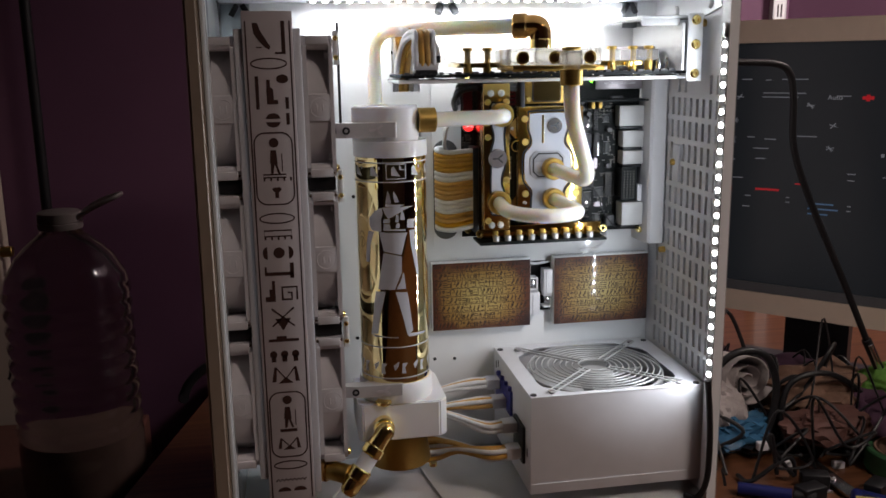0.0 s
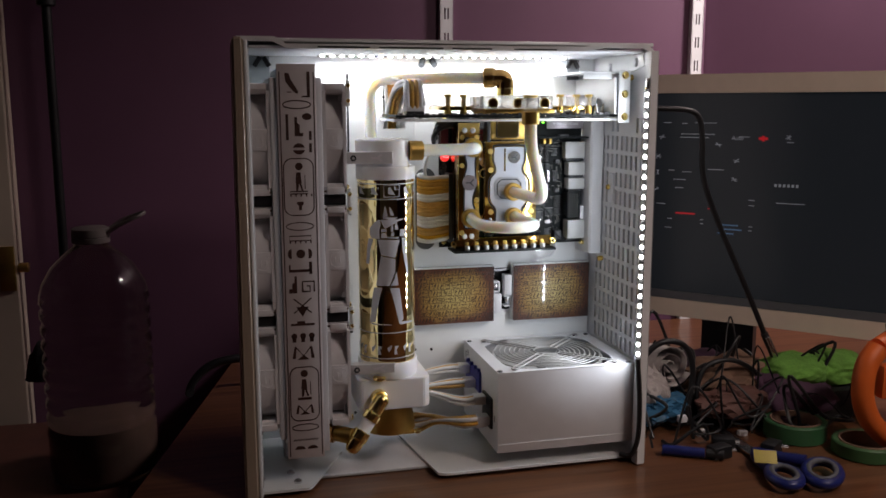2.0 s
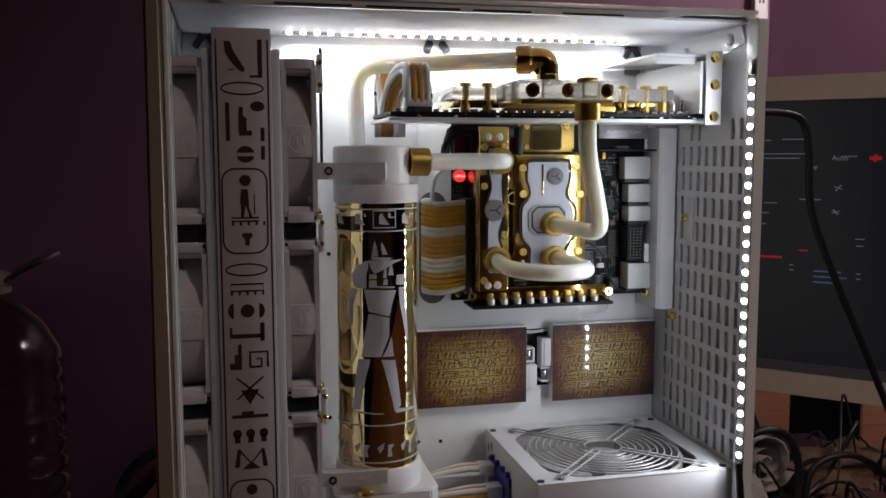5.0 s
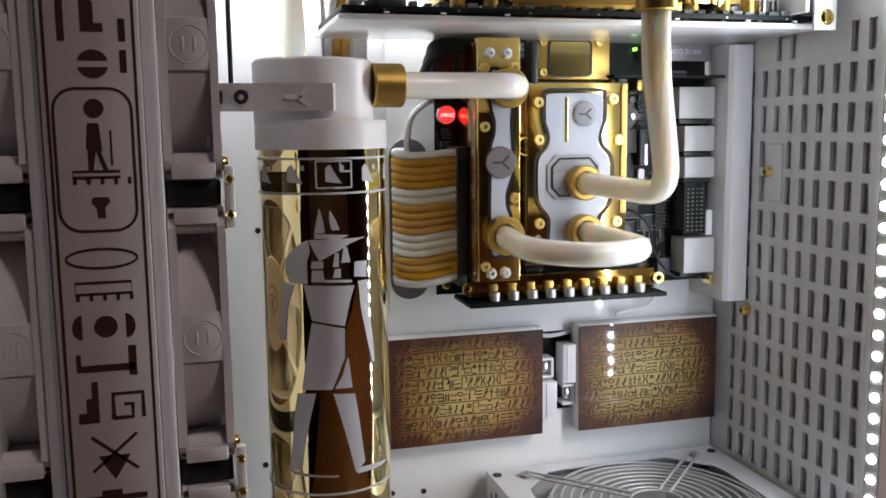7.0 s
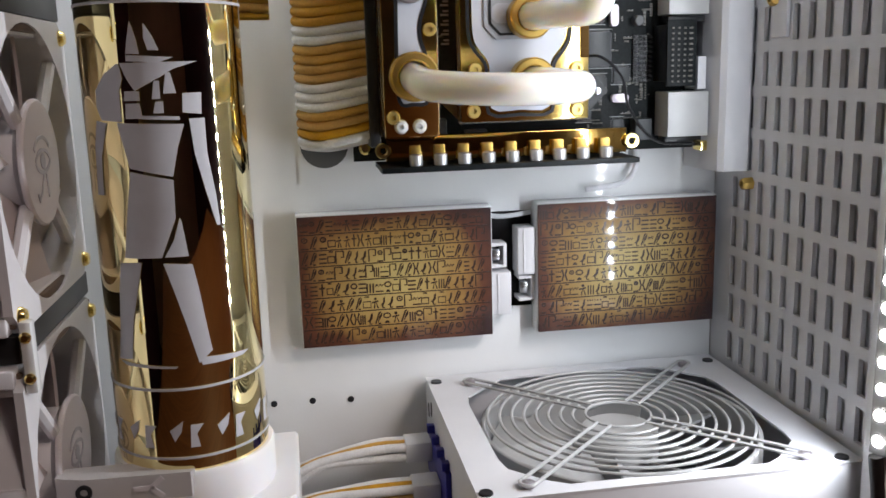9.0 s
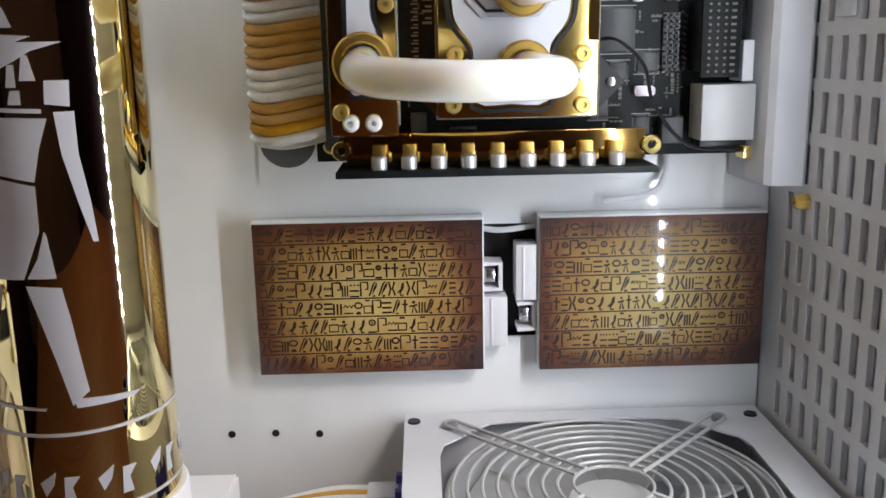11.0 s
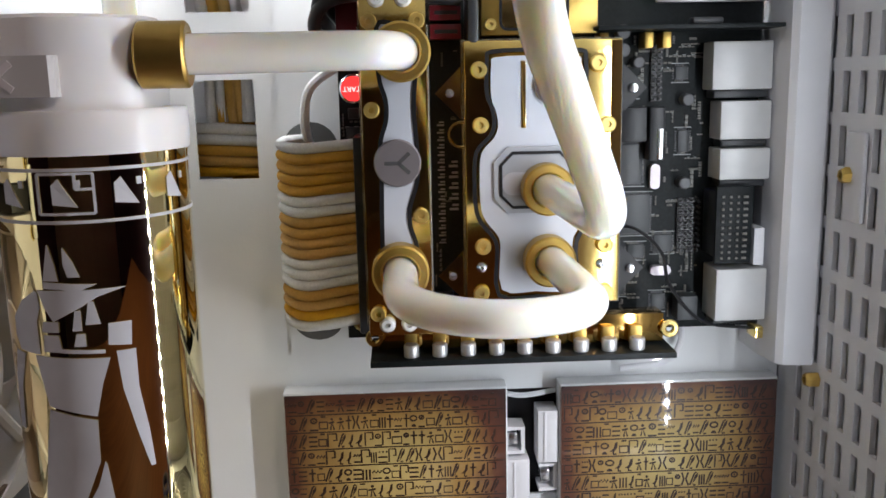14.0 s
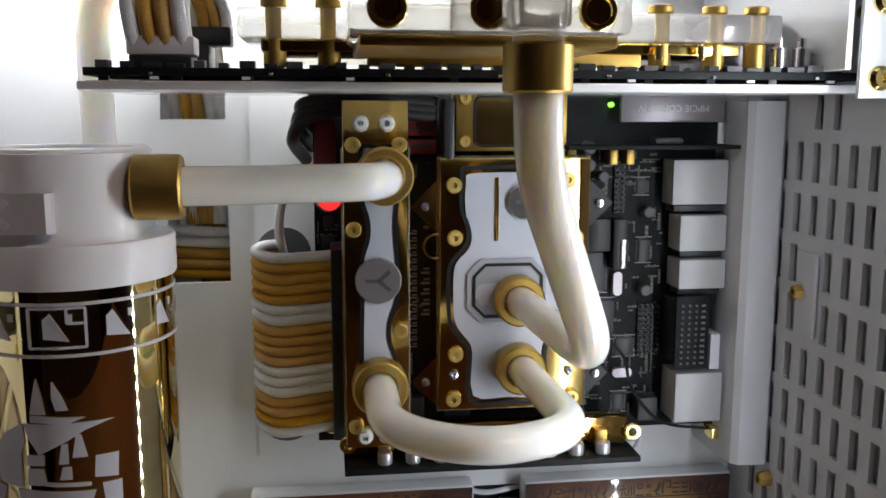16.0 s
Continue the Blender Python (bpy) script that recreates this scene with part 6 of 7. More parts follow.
part("base_panel", box(BM(), X0 + 0.0013, X1 - 0.0013, Y0 + 0.0013, Y1 - 0.0013, Z0, Z0 + 0.0012, 0), CASE_MATT, psu)
part("seam", box(BM(), X0 + 0.001, X1 - 0.001, Y0 - 0.0004, Y0 + 0.0004, Z0 + 0.0098, Z0 + 0.0106, 0), CASE, psu)
for x, y in ((0.2262, 0.9365), (0.3905, 0.9345), (0.2255, 0.7985), (0.3885, 0.7975)):
    part("top_screw", lathe(BM(), (x, y, Z1), (0, 0, 1), [(0, 0), (0.0032, 0), (0.0030, 0.0009), (0.0012, 0.0011), (0, 0.0007)], 16), GASKET, psu, "black screw")
for y, z in ((0.8050, 0.050), (0.935, 0.095), (0.925, 0.099)):
    part("side_hole", box(BM(), X0 - 0.0004, X0 + 0.0005, y - 0.0012, y + 0.0012, z - 0.004, z + 0.004, 0.0002), GASKET, psu)
gr = part("grille", ring(BM(), (GX, GY, Z1 + 0.0010), (0, 0, 1), 0.0170, 0.0158, 0.0012, 40), IOWHITE, psu, "pale steel wire fan grille")
for k in range(8):
    r = 0.0230 + 0.0062 * k
    bm = wire(BM(), [(GX + r * math.cos(2 * math.pi * i / 56), GY + r * math.sin(2 * math.pi * i / 56), Z1 + 0.0006) for i in range(56)], 0.0008, 6, True)
    part("wire_ring", bm, IOWHITE, gr)
for a in (45, 135, 225, 315):
    c, s = math.cos(radians(a)), math.sin(radians(a))
    for o in (-1, 1):
        ox, oy = -s * 0.0036 * o, c * 0.0036 * o
        part("wire_spoke", wire(BM(), [(GX + c * r + ox * (1 if r < 0.088 else 0.9), GY + s * r + oy, Z1 + 0.0020) for r in (0.0165, 0.05, 0.0905)], 0.0009, 6), IOWHITE, gr)
    part("wire_loop", wire(BM(), [(GX + c * 0.0905 + 0.0036 * math.cos(radians(a - 90 + t)), GY + s * 0.0905 + 0.0036 * math.sin(radians(a - 90 + t)), Z1 + 0.0020) for t in range(0, 181, 20)], 0.0009, 6), IOWHITE, gr)
    part("grille_screw", lathe(BM(), (GX + c * 0.0905, GY + s * 0.0905, Z1), (0, 0, 1), [(0, 0), (0.0028, 0), (0.0030, 0.0022), (0.0015, 0.0030), (0, 0.0024)], 16), BADGE, psu, "dark grille screw")
f = part("fan_frame", ring(BM(), (GX, GY, Z1 - 0.0280), (0, 0, 1), 0.0700, 0.0675, 0.0250, 48), IOWHITE, psu, "grey fan ring inside the supply")
part("fan_floor", rod(BM(), (GX, GY, Z1 - 0.050), (GX, GY, Z1 - 0.049), 0.07, 32), CHIP, psu)
part("fan_hub", rod(BM(), (GX, GY, Z1 - 0.0285), (GX, GY, Z1 - 0.0055), 0.0205, 36), IOWHITE, psu)
for k in range(9):
    bm = BM()
    a0 = 2 * math.pi * k / 9
    rows = [[Vector((GX + r * math.cos(a0 + j * 0.16 + r * 5), GY + r * math.sin(a0 + j * 0.16 + r * 5), Z1 - 0.012 - 0.0042 * j)) for j in range(4)] for r in (0.021, 0.036, 0.052, 0.066)]
    lo = [[bm.verts.new(p - Vector((0, 0, 0.0016))) for p in row] for row in rows]
    hi = [[bm.verts.new(p) for p in row] for row in rows]
    for i in range(3):
        for j in range(3):
            bm.faces.new((hi[i][j], hi[i + 1][j], hi[i + 1][j + 1], hi[i][j + 1]))
            bm.faces.new((lo[i][j], lo[i][j + 1], lo[i + 1][j + 1], lo[i + 1][j]))
    for i in range(3):
        for j in (0, 3):
            bm.faces.new((hi[i][j], hi[i + 1][j], lo[i + 1][j], lo[i][j]))
            bm.faces.new((hi[j][i], hi[j][i + 1], lo[j][i + 1], lo[j][i]))
    part("fan_blade", bm, IOWHITE, psu)
sup = BM()
for x in (0.25, 0.37):
    box(sup, x - 0.008, x + 0.008, 0.84, 0.93, -0.006, 0.012, 0.001)
solid("supply_riser", sup, GASKET, "black rubber rails under the power supply", "riser", at=(0.31, 0.88, -0.006))
# sockets and modular leads
part("socket_panel", box(BM(), X0 - 0.0030, X0, 0.862, 0.926, 0.0640, 0.0900, 0.0005), BLUE, psu, "blue modular sockets")
for y in (0.868, 0.884, 0.900, 0.916):
    part("socket_latch", box(BM(), X0 - 0.0042, X0 - 0.0001, y - 0.0022, y + 0.0022, 0.0895, 0.0940, 0.0005), BLUE, psu)
part("socket_panel", box(BM(), X0 - 0.0030, X0, 0.812, 0.848, 0.0350, 0.0730, 0.0005), GASKET, psu, "black modular sockets")


def lead_set(y, z, cols, to, n_label):
    t = thing("modular_cable", n_label, "power cable", (X0 - 0.012, y, z), "modular cables")
    part("shell", box(BM(), X0 - 0.0175, X0 - 0.0032, y - 0.0075, y + 0.0075, z - 0.0055, z + 0.0055, 0.0008), CASE_MATT, t, "white connector shell")
    for k, c in enumerate(cols):
        oy, oz = (k % 3 - 1) * 0.0046, (0.0026 if k < 3 else -0.0026)
        e = Vector(to)
        p0 = Vector((X0 - 0.0165, y + oy, z + oz))
        pts = [p0, p0 + Vector((-0.018, 0.001, -0.0005)), p0.lerp(e, 0.55) + Vector((0, 0, 0.004)), e + Vector((0.015, oy, oz * 1.5)), e + Vector((-0.02, oy * 1.2, oz * 1.5))]
        part("lead", sweep(BM(), smooth_path(pts, 6), 0.0025, 10), SLEEVE_G if c == "G" else SLEEVE_W, t, "gold braided lead" if c == "G" else "white braided lead")


lead_set(0.912, 0.0830, "WGWWWG", (0.120, 0.918, 0.066), "white and gold sleeved cable in a blue socket")
lead_set(0.884, 0.0725, "WGWGWW", (0.120, 0.905, 0.054), "white and gold sleeved cable beside the pump")
lead_set(0.838, 0.0650, "WGWWGW", (0.120, 0.905, 0.058), "white and gold sleeved cable in a black socket")
lead_set(0.822, 0.0450, "WGGGWW", (0.130, 0.893, 0.016), "sagging white and gold sleeved cable in a black socket")
lead_set(0.834, 0.0380, "GGWWGW", (0.125, 0.905, 0.024), "gold sleeved cable under the pump")

# black lead of the light strip
cable("led_cable", "black lead running down from the light strip", [(0.3905, 0.7775, 0.120), (0.3925, 0.7765, 0.100), (0.3940, 0.7740, 0.060), (0.3930, 0.7745, 0.020), (0.3870, 0.7800, -0.0010), (0.3780, 0.7900, -0.0030)], 0.0030, BLACK)
for z in (0.075, 0.047):
    t = thing("side_plug", "white plug with a gold tip on the outer skin", "plug", (0.4075, 0.80, z), "outer plugs")
    part("shell", box(BM(), 0.4072, 0.4135, 0.7950, 0.8030, z - 0.006, z + 0.006, 0.0008), CASE_MATT, t)
    part("tip", rod(BM(), (0.4105, 0.7965, z - 0.009), (0.4105, 0.7965, z - 0.004), 0.0028, 14), GOLD_SATIN, t)

# ---- things on the desk and in the room ----
def blob(bm, c, r, amp=0.15, freq=1.6, seed=0.0, sub=4, squash=None):
    """A soft crumpled lump."""
    t = bmesh.new()
    bmesh.ops.create_icosphere(t, subdivisions=sub, radius=1)
    for v in t.verts:
        n = v.co.normalized()
        k = 1 + amp * noise.noise(n * freq + Vector((seed, seed * 2, 0))) + amp * 0.5 * noise.noise(n * freq * 3.1 + Vector((seed, 0, 5)))
        v.co = Vector((c[0] + n.x * r[0] * k, c[1] + n.y * r[1] * k, max(c[2] + n.z * r[2] * k, DZ + 0.0005)))
    return merge(bm, t)


# monitor, turned towards the viewer
ML, MU, MN = Vector((0.442, 1.256, 0)), Vector((0.701, -0.713, 0)), Vector((-0.713, -0.701, 0))
mplace = lambda u, v, d: ML + MU * u + MN * d + Vector((0, 0, v))
MW, M0, M1 = 0.62, 0.088, 0.465
mon = thing("monitor", "wide monitor with a cream bezel showing a dark settings menu", "monitor", tuple(mplace(MW / 2, DZ, 0)))


def mbox(u0, u1, v0, v1, d0, d1):
    bm = BM()
    return prism(bm, [(u0, v0), (u1, v0), (u1, v1), (u0, v1)], lambda u, v, d: mplace(u, v, d0 + d * (d1 - d0)), 1.0)


part("housing", mbox(0, MW, M0, M1, -0.035, -0.004), BEZEL, mon, smooth=False)
part("bezel_top", mbox(0, MW, M1 - 0.028, M1, -0.003, 0.004), BEZEL, mon, smooth=False)
part("bezel_bottom", mbox(0, MW, M0, M0 + 0.027, -0.003, 0.004), BEZEL, mon, smooth=False)
part("bezel_side", mbox(0, 0.02, M0 + 0.028, M1 - 0.029, -0.003, 0.004), BEZEL, mon, smooth=False)
part("bezel_side", mbox(MW - 0.02, MW, M0 + 0.028, M1 - 0.029, -0.003, 0.004), BEZEL, mon, smooth=False)
part("lower_trim", mbox(0.02, MW - 0.02, M0 + 0.0275, M0 + 0.040, -0.003, 0.0025), mat("slate_trim", (0.11, 0.115, 0.13), 0.35), mon, "slate grey trim strip", smooth=False)
scr = part("screen", mbox(0.021, MW - 0.021, M0 + 0.0405, M1 - 0.0285, -0.003, 0.001), SCREEN, mon, "black glossy screen", smooth=False)
UI = glow("dim_menu_text", (0.30, 0.33, 0.38), 0.20)
UI_RED = glow("red_menu_mark", (0.55, 0.02, 0.03), 0.30)
UI_BLUE = glow("blue_menu_bar", (0.10, 0.22, 0.42), 0.20)


def ui(u, z, w, h, material=UI, name="menu_bar"):
    part(name, mbox(u - w / 2, u + w / 2, z - h / 2, z + h / 2, 0.0011, 0.0014), material, scr, smooth=False)


r = random.Random(12)
for u, z, w in ((0.213, 0.392, 0.016), (0.240, 0.391, 0.010), (0.272, 0.392, 0.040), (0.260, 0.375, 0.065), (0.255, 0.370, 0.055), (0.33, 0.372, 0.02), (0.395, 0.365, 0.012), (0.222, 0.319, 0.012), (0.246, 0.317, 0.018), (0.290, 0.322, 0.030), (0.235, 0.305, 0.024), (0.235, 0.292, 0.016), (0.207, 0.266, 0.018), (0.222, 0.243, 0.010), (0.272, 0.238, 0.006), (0.272, 0.244, 0.006), (0.345, 0.278, 0.012), (0.345, 0.270, 0.010), (0.400, 0.276, 0.05), (0.220, 0.229, 0.012), (0.345, 0.232, 0.006), (0.345, 0.238, 0.006)):
    ui(u, z, w * 0.8, 0.0010)
for k in range(6):
    ui(0.378 + 0.006 * k, 0.302, 0.0035, 0.0042)
for u, z in ((0.205, 0.370), (0.200, 0.340), (0.200, 0.315), (0.198, 0.288), (0.320, 0.336), (0.318, 0.308), (0.392, 0.372), (0.292, 0.360)):
    bm = BM()
    pl = lambda a, b, d, u=u, z=z: mplace(u + a, z + b, 0.0011 + d)
    for q in range(3):
        a = r.uniform(0, 6.28)
        stroke(bm, [(-0.005 * math.cos(a), -0.004 * math.sin(a)), (0.005 * math.cos(a), 0.004 * math.sin(a))], 0.0009, pl, 0.0003)
    part("menu_icon", bm, UI, scr, smooth=False)
m = Matrix.Translation(mplace(0.320, 0.370, 0.0012)) @ Matrix(((MU.x, 0, MN.x, 0), (MU.y, 0, MN.y, 0), (0, 1, 0, 0), (0, 0, 0, 1)))
lettering("Auto", 0.0085, m, UI, scr)
ui(0.246, 0.2525, 0.030, 0.0026, UI_RED)
ui(0.285, 0.2620, 0.010, 0.0018, UI_RED)
ui(0.357, 0.3700, 0.013, 0.0040, UI_RED)
ui(0.357, 0.3700, 0.004, 0.0080, UI_RED)
for k, w in enumerate((0.030, 0.036, 0.024)):
    ui(0.297 + w / 2, 0.2385 - 0.0065 * k, w, 0.0016, UI_BLUE)
part("stand_neck", mbox(0.27, 0.35, DZ + 0.012, M0 + 0.05, -0.06, -0.036), CHIP, mon, smooth=False)
bm = prism(BM(), [(0.19 + 0.0, -0.13), (0.43, -0.13), (0.43, 0.05), (0.19, 0.05)], lambda u, v, d: ML + MU * u + MN * v + Vector((0, 0, DZ + d)), 0.012)
part("stand_foot", bm, CHIP, mon, smooth=False)

bm = BM()
for u, r0 in ((0.02, 0.070), (0.11, 0.075), (0.20, 0.075), (0.31, 0.080), (0.42, 0.075)):
    p = mplace(u, DZ + 0.026, 0.085)
    blob(bm, (p.x, p.y, p.z), (r0, r0 * 0.8, 0.044), 0.22, 1.8, u * 30, 4)
solid("folded_cloth", bm, mat("dull_purple_cloth", (0.07, 0.032, 0.06), 0.9, 0, 0.2, 120, 0.4, 500), "dull purple folded cloth below the monitor", "cloth", at=tuple(mplace(0.31, DZ, 0.085)))

# big water bottle on the low cabinet
BX, BYY, BZ = -0.264, 1.135, -0.105
bottle = thing("water_bottle", "large ribbed clear plastic bottle part full of white powder", "bottle", (BX, BYY, BZ))
prof = [(0, 0.002), (0.060, 0), (0.070, 0.006), (0.073, 0.02)]
for k in range(9):
    z = 0.075 + 0.021 * k
    prof += [(0.0735, z), (0.0705, z + 0.006), (0.0705, z + 0.009), (0.0735, z + 0.015)]
prof += [(0.073, 0.262), (0.068, 0.282), (0.055, 0.305), (0.038, 0.322), (0.027, 0.331), (0.0225, 0.336), (0.0225, 0.350), (0, 0.350)]
CLEAR = mat("clear_bottle_plastic", (0.66, 0.60, 0.58), 0.10, 0, 0.02, 20, coat=0.8, trans=1.0, ior=1.12)
b = part("body", lathe(BM(), (BX, BYY, BZ), (0, 0, 1), prof, 48), CLEAR, bottle, "clear ribbed plastic body")
b.visible_shadow = False
inner = [(0, 0.004), (0.058, 0.003), (0.067, 0.010), (0.0695, 0.03), (0.0695, 0.082), (0.05, 0.088), (0.02, 0.085), (0, 0.087)]
# White powder coloured dark brown; the corner's dim light is in its colour.
part("powder", lathe(BM(), (BX, BYY, BZ), (0, 0, 1), inner, 40), mat("darkened_powder", (0.085, 0.052, 0.042), 0.9, 0, 0.1, 60, 0.2, 300), bottle, "white powder darkened in colour, filling the bottom")
capm = mat("milky_cap", (0.24, 0.21, 0.20), 0.45)
part("cap", lathe(BM(), (BX, BYY, BZ + 0.338), (0, 0, 1), [(0, 0), (0.025, 0), (0.0255, 0.002), (0.0255, 0.007), (0.0245, 0.008), (0.0255, 0.009), (0.0250, 0.019), (0.022, 0.021), (0, 0.021)], 36), capm, bottle, "milky screw cap")
h = [(BX + 0.015, BYY - 0.010, BZ + 0.347), (BX + 0.040, BYY - 0.012, BZ + 0.362), (BX + 0.066, BYY - 0.012, BZ + 0.374), (BX + 0.070, BYY + 0.006, BZ + 0.376), (BX + 0.042, BYY + 0.012, BZ + 0.366), (BX + 0.016, BYY + 0.010, BZ + 0.349)]
part("carry_loop", sweep(BM(), smooth_path(h, 5), 0.0028, 8), capm, bottle, "milky plastic carry loop")

# black stand in the corner
pole = thing("light_stand", "black metal stand leaning against the dark wall", "stand", (-0.345, 1.39, -0.76))
part("lower_tube", rod(BM(), (-0.345, 1.39, -0.755), (-0.3440, 1.39, 0.60), 0.0075, 16), BLACK, pole)
part("upper_tube", rod(BM(), (-0.3440, 1.39, 0.585), (-0.348, 1.39, 1.15), 0.0085, 16), BLACK, pole)
part("clamp", rod(BM(), (-0.3440, 1.39, 0.575), (-0.3442, 1.39, 0.625), 0.0145, 18), BLACK, pole)
part("clamp_knob", rod(BM(), (-0.335, 1.388, 0.600), (-0.312, 1.386, 0.602), 0.0045, 12), BLACK, pole)
for a in (20, 140, 260):
    e = Vector((-0.345 + 0.12 * math.cos(radians(a)), min(1.39 + 0.12 * math.sin(radians(a)), 1.44), -0.755))
    part("foot", sweep(BM(), [Vector((-0.345, 1.39, -0.70)), e], 0.006, 8), BLACK, pole)
solid("black_bag", blob(BM(), (-0.375, 1.335, -0.04), (0.030, 0.035, 0.085), 0.12, 1.5, 3.0), mat("black_fabric", (0.012, 0.011, 0.013), 0.85, 0, 0.3, 80, 0.3, 400), "black fabric bag standing by the door", "bag", at=(-0.375, 1.335, -0.105))
cable("headset_band", "curved black headset band resting on the desk", [(-0.144, 1.18, -0.010), (-0.146, 1.185, -0.030 + 0.02), (-0.138, 1.19, 0.006), (-0.118, 1.195, 0.024), (-0.090, 1.20, 0.032), (-0.055, 1.205, 0.031), (-0.02, 1.21, 0.018), (0.0, 1.212, -0.010)], 0.0065, BLACK, "headset")

# heap of leads beside the case
rc = random.Random(31)
for k in range(52):
    x, y = rc.uniform(0.44, 0.66), rc.uniform(0.83, 1.0)
    pts = [(x, y, DZ + 0.004)]
    for q in range(6):
        x = min(max(x + rc.uniform(-0.05, 0.065), 0.432), 0.74)
        y = min(max(y + rc.uniform(-0.05, 0.05), 0.81), 1.02)
        if x + y > 1.62:
            y = 1.62 - x
        pts.append((x, y, DZ + 0.005 + abs(rc.gauss(0, 0.045)) * (1 if 0 < q < 5 else 0.1)))
    cable("tangled_lead", "black lead tangled in a heap beside the case", pts, rc.choice([0.0012, 0.0016, 0.0024]), BLACK, group="tangled leads", seg=8)
cable("looped_lead", "thick black lead looping up beside the case", [(0.445, 0.90, 0.03), (0.452, 0.895, 0.075), (0.480, 0.89, 0.104), (0.515, 0.89, 0.098), (0.530, 0.89, 0.062), (0.522, 0.885, 0.015), (0.512, 0.88, DZ + 0.004)], 0.0042, BLACK, group="tangled leads")
cable("looped_lead", "thin black lead arching over the heap", [(0.540, 0.88, DZ + 0.004), (0.535, 0.885, 0.035), (0.550, 0.89, 0.066), (0.590, 0.89, 0.072), (0.630, 0.89, 0.050), (0.660, 0.88, 0.015), (0.672, 0.875, DZ + 0.004)], 0.0034, BLACK, group="tangled leads")
cable("monitor_lead", "thin black lead curling below the monitor", [(0.430, 0.95, 0.150), (0.447, 0.95, 0.140), (0.462, 0.94, 0.120), (0.480, 0.93, 0.070), (0.500, 0.90, 0.020), (0.520, 0.88, DZ + 0.003)], 0.0020, BLACK, group="tangled leads", seg=8)
lead = thing("video_lead", "black lead hanging before the monitor with a steel plug", "cable", (0.66, 0.9, 0.07))
part("sheath", sweep(BM(), smooth_path([(0.420, 0.905, 0.417), (0.470, 0.90, 0.4150), (0.512, 0.90, 0.4125), (0.528, 0.90, 0.4020), (0.534, 0.90, 0.375), (0.538, 0.90, 0.325), (0.561, 0.90, 0.268), (0.606, 0.90, 0.180), (0.648, 0.90, 0.095)]), 0.0036, 10), BLACK, lead)
part("plug", rod(BM(), (0.643, 0.90, 0.105), (0.667, 0.90, 0.060), 0.0055, 14), BLACK, lead)
part("tip", rod(BM(), (0.6450, 0.8950, 0.100), (0.6600, 0.8950, 0.070), 0.0028, 12), SILVER, lead, "bright steel tip")
cloth_w = mat("white_towel", (0.42, 0.38, 0.37), 0.9, 0, 0.15, 200, 0.5, 700)
t = thing("rolled_cloth", "rolled grey white cloth on the heap of leads", "cloth", (0.50, 0.93, 0.03))
pts = [Vector((0.505 + 0.0032 * (a / 57.3 / 2 + 1) * math.cos(radians(a)), 0, 0.066 + 0.0032 * (a / 57.3 / 2 + 1) * math.sin(radians(a)))) for a in range(0, 1080, 24)]
bm = BM()
rows = [[bm.verts.new((q.x - (y - 0.905) * 0.9 + o, y, q.z + o)) for y, o in ((0.905, 0), (0.985, 0), (0.985, 0.0012), (0.905, 0.0012))] for q in pts]
for a, b in zip(rows, rows[1:]):
    for k in range(4):
        bm.faces.new((a[k], a[(k + 1) % 4], b[(k + 1) % 4], b[k]))
bm.faces.new(rows[0])
bm.faces.new(rows[-1])
part("roll", bm, cloth_w, t)
part("flap", blob(BM(), (0.470, 0.93, 0.035), (0.035, 0.05, 0.035), 0.25, 1.8, 2.0), cloth_w, t)
solid("plastic_bag", blob(BM(), (0.480, 0.90, 0.012), (0.045, 0.035, 0.022), 0.4, 2.2, 7.0), mat("blue_plastic_film", (0.04, 0.13, 0.24), 0.25, 0, 0.2, 80, 0.4, 120, 0.3), "crumpled blue plastic bag under the leads", "plastic bag", at=(0.48, 0.90, DZ))
tan = mat("tan_cloth", (0.22, 0.13, 0.09), 0.85, 0, 0.2, 120, 0.4, 500)
solid("cloth_bag", blob(BM(), (0.615, 0.93, 0.030), (0.075, 0.045, 0.034), 0.35, 2.0, 11.0), tan, "crumpled tan cloth bag on the desk", "cloth bag", at=(0.615, 0.93, DZ))
solid("pouch", blob(BM(), (0.580, 0.87, 0.018), (0.050, 0.030, 0.020), 0.35, 2.4, 4.0), mat("reddish_pouch", (0.12, 0.055, 0.045), 0.7, 0, 0.2, 120, 0.3, 400), "reddish brown pouch among the leads", "pouch", at=(0.58, 0.87, DZ))
solid("dark_box", box(BM(), 0.640, 0.790, 0.855, 0.935, DZ, 0.028, 0.004), mat("dark_card", (0.02, 0.02, 0.022), 0.6, 0, 0.2, 60), "dark box under the green cloth", "box", at=(0.715, 0.895, DZ))
bm = blob(BM(), (0.690, 0.895, 0.050), (0.052, 0.040, 0.024), 0.16, 1.5, 5.0, 5)
blob(bm, (0.755, 0.900, 0.048), (0.050, 0.038, 0.026), 0.16, 1.5, 9.0, 5)
solid("fleece_cloth", bm, mat("lime_fleece", (0.13, 0.30, 0.05), 0.95, 0, 0.25, 300, 0.6, 900), "lime green fleece cloth bunched on a box", "cloth", at=(0.72, 0.9, 0.028))
t = thing("orange_clamp", "orange plastic spring clamp standing on the desk", "clamp", (0.735, 0.745, DZ))
orange = mat("orange_plastic", (0.62, 0.12, 0.02), 0.45, 0, 0.08, 60, 0.05, 300)
part("jaw", sweep(BM(), smooth_path([(0.700, 0.745, 0.122), (0.682, 0.742, 0.100), (0.678, 0.740, 0.065), (0.690, 0.742, 0.035), (0.712, 0.746, 0.012), (0.735, 0.75, DZ + 0.010)]), 0.0135, 16), orange, t)
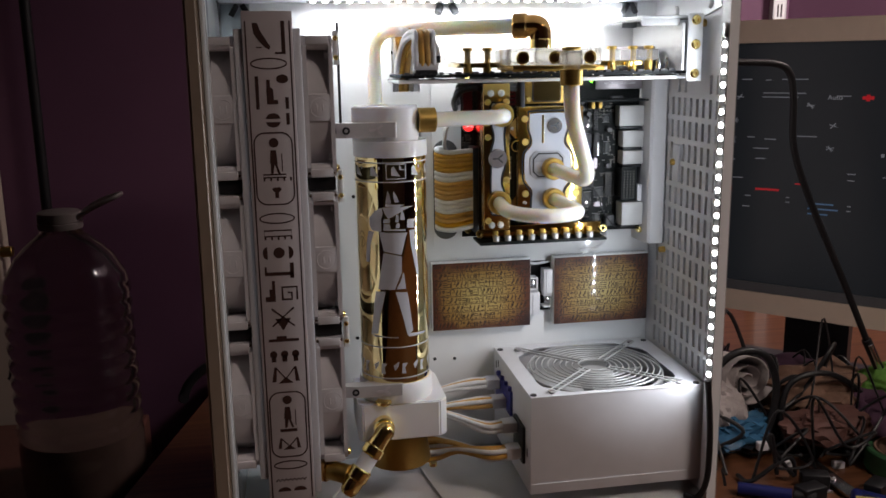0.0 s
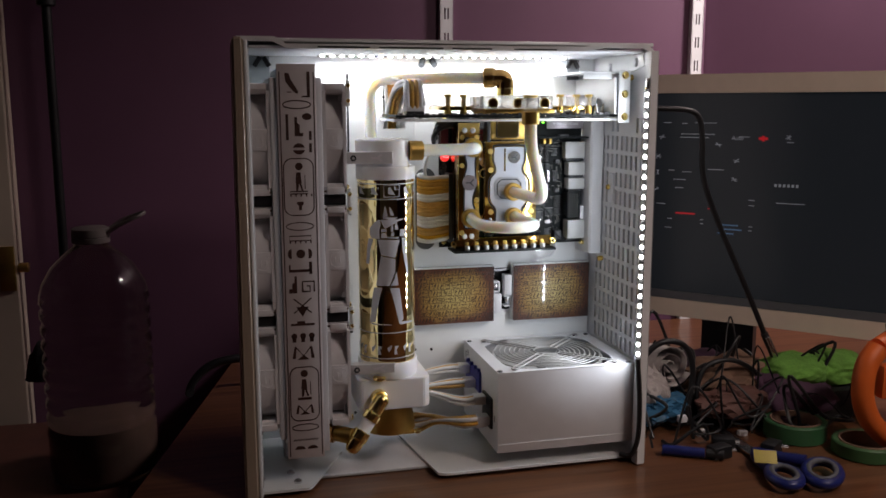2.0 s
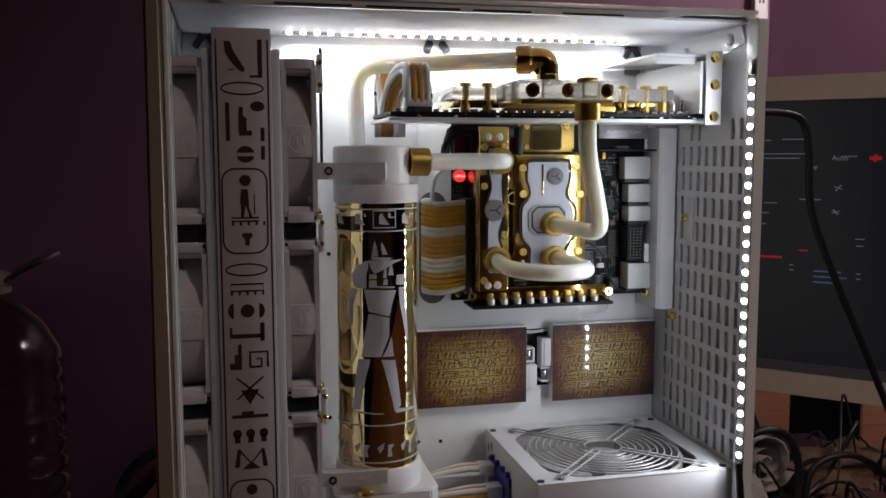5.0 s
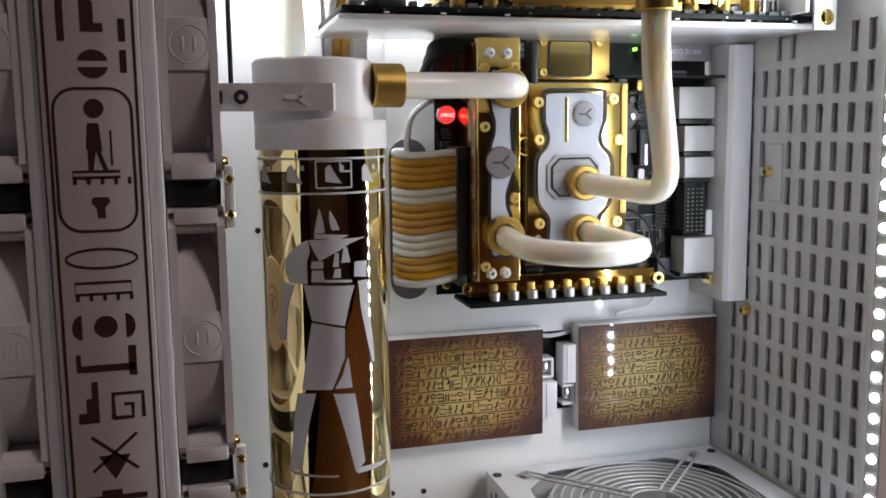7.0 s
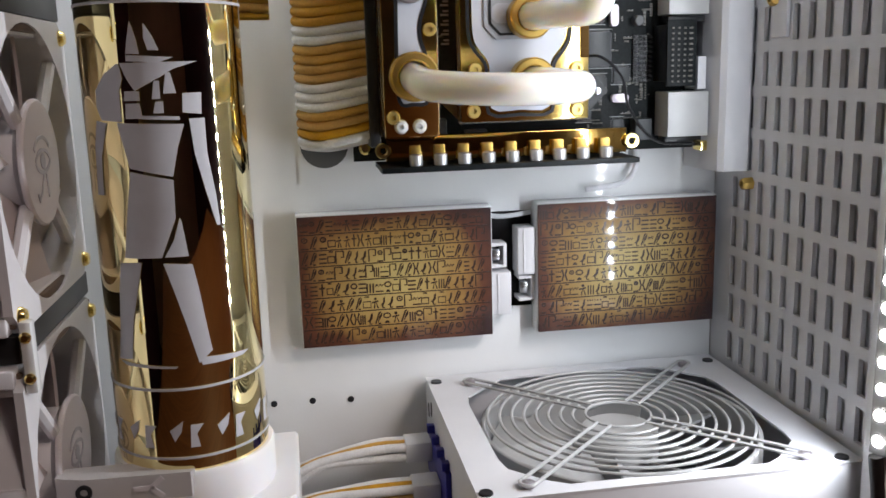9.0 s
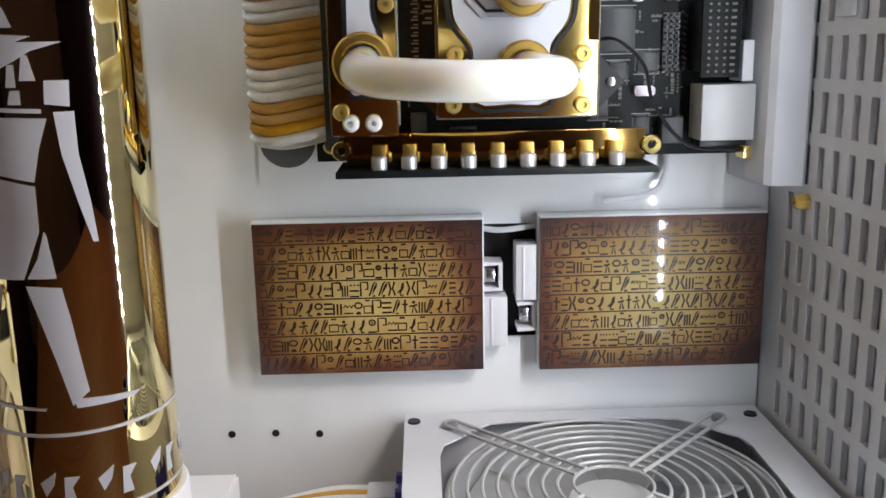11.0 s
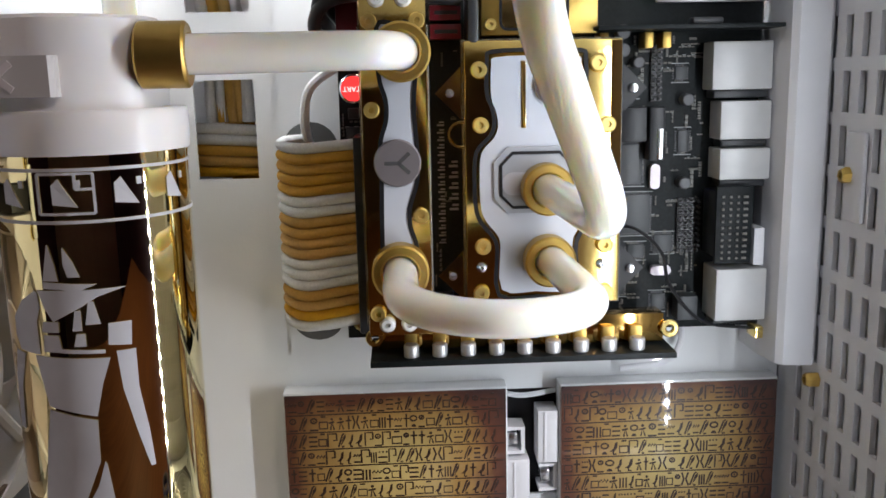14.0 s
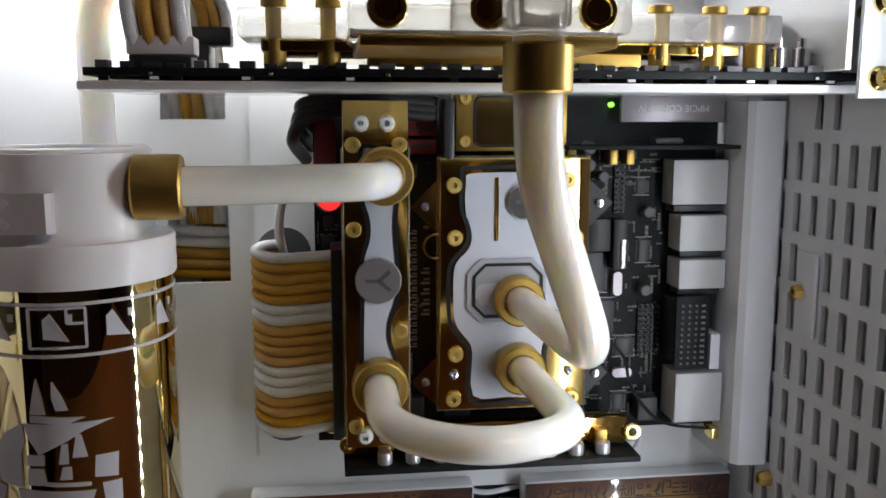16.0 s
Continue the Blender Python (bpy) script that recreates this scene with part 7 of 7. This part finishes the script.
part("grip", sweep(BM(), smooth_path([(0.700, 0.745, 0.122), (0.730, 0.752, 0.130), (0.760, 0.76, 0.120), (0.775, 0.765, 0.08), (0.770, 0.765, DZ + 0.012)]), 0.0125, 16), orange, t)
part("pad", box(BM(), 0.705, 0.735, 0.738, 0.756, 0.055, 0.100, 0.006), orange, t)
part("spring_pin", rod(BM(), (0.722, 0.75, 0.128), (0.716, 0.75, 0.150), 0.004, 10), BLACK, t)


def tape_roll(x, y, r, h, material, label):
    t = thing("tape_roll", label, "tape roll", (x, y, DZ), "tape rolls")
    part("tape", ring(BM(), (x, y, DZ), (0, 0, 1), r, r * 0.80, h, 40), material, t)
    part("core", ring(BM(), (x, y, DZ), (0, 0, 1), r * 0.80, r * 0.74, h + 0.0008, 40), tan, t, "pale cardboard core")


tape_roll(0.690, 0.742, 0.040, 0.018, mat("green_tape", (0.04, 0.10, 0.035), 0.5, 0, 0.1, 100), "green masking tape roll lying flat")
tape_roll(0.640, 0.815, 0.040, 0.024, mat("dark_green_tape", (0.03, 0.10, 0.04), 0.5, 0, 0.1, 100), "dark green tape roll under the leads")
# scissors
sc = thing("scissors", "blue handled scissors with a yellow tag lying on the desk", "scissors", (0.55, 0.69, DZ))
handle = mat("blue_handle", (0.010, 0.016, 0.11), 0.35, 0, 0.08, 80)
rim = mat("grey_handle_lining", (0.09, 0.09, 0.105), 0.6)
for cx, cy, rx, ry, ang in ((0.534, 0.684, 0.0165, 0.026, 20), (0.583, 0.682, 0.0185, 0.035, 38)):
    ca, sa = math.cos(radians(ang)), math.sin(radians(ang))
    pts = [(cx + rx * math.cos(q) * ca - ry * math.sin(q) * sa * -1, cy + ry * math.sin(q) * ca - rx * math.cos(q) * sa, DZ + 0.011) for q in (2 * math.pi * k / 28 for k in range(28))]
    hd = part("handle", wire(BM(), pts, 0.0058, 12, True), handle, sc, "blue plastic handle")
    pts = [(cx + (p[0] - cx) * 0.82, cy + (p[1] - cy) * 0.82, DZ + 0.0145) for p in pts]
    part("lining", wire(BM(), pts, 0.0034, 10, True), rim, hd, "grey soft lining")
    part("shank", sweep(BM(), smooth_path([(cx, cy + ry * 0.9, DZ + 0.011), (cx - 0.006 + (0.55 - cx) * 0.4, cy + 0.055, DZ + 0.010), (0.548, 0.765, DZ + 0.008)]), 0.0085, 12, 0.005), handle, sc)
part("blade", box(BM(), 0.540, 0.556, 0.765, 0.860, DZ + 0.003, DZ + 0.006, 0.0005), SILVER, sc)
part("tag", box(BM(), 0.516, 0.542, 0.7060, 0.7240, DZ + 0.022, DZ + 0.0228, 0.0002, turn=Matrix.Rotation(radians(-25), 4, "Z") @ Matrix.Rotation(radians(35), 4, "X")), mat("yellow_tag", (0.42, 0.34, 0.08), 0.6), sc, "small yellow paper tag")
pen = thing("blue_marker", "blue capped marker beside the case", "marker", (0.46, 0.80, DZ))
part("barrel", rod(BM(), (0.440, 0.800, DZ + 0.007), (0.485, 0.775, DZ + 0.007), 0.0065, 14), handle, pen)
part("cap", rod(BM(), (0.486, 0.7745, DZ + 0.007), (0.505, 0.764, DZ + 0.007), 0.0058, 14), BLACK, pen)
for x, y, a in ((0.505, 0.775, 12), (0.525, 0.800, -20), (0.575, 0.770, 35)):
    t = thing("adapter_plug", "small black adapter plug on a short lead", "plug", (x, y, DZ), "adapter plugs")
    part("body", box(BM(), x - 0.014, x + 0.014, y - 0.009, y + 0.009, DZ, DZ + 0.016, 0.002, turn=Matrix.Rotation(radians(a), 4, "Z")), BLACK, t)
    part("pin", rod(BM(), (x + 0.012, y, DZ + 0.008), (x + 0.022, y - 0.003, DZ + 0.008), 0.0022, 8), SILVER, t)
for x, y, z in ((0.52, 0.845, 0.004), (0.575, 0.835, 0.002), (0.50, 0.86, 0.02)):
    t = thing("pale_connector", "small pale plastic connector among the leads", "connector", (x, y, z - 0.016), "pale connectors")
    part("shell", box(BM(), x - 0.006, x + 0.006, y - 0.004, y + 0.004, z - 0.018, z - 0.009, 0.001), CASE_MATT, t)

# ceiling lamp that lights the room
cl = thing("ceiling_lamp", "hanging ceiling lamp giving a warm dim light", "lamp", (0.95, -0.20, 1.70))
part("base", rod(BM(), (0.95, -0.20, 1.70), (1.05, -0.25, 1.675), 0.20, 32), CASE_MATT, cl)
part("shade", rod(BM(), (0.95, -0.20, 1.335), (0.95, -0.20, 1.305), 0.22, 32), CASE_MATT, cl)
# Added out-of-view shell and arm to carry the extra wall light.
wl = thing("added_wall_lamp", "unseen lamp added to brighten the purple wall", "lamp", (1.36, 1.03, 1.25))
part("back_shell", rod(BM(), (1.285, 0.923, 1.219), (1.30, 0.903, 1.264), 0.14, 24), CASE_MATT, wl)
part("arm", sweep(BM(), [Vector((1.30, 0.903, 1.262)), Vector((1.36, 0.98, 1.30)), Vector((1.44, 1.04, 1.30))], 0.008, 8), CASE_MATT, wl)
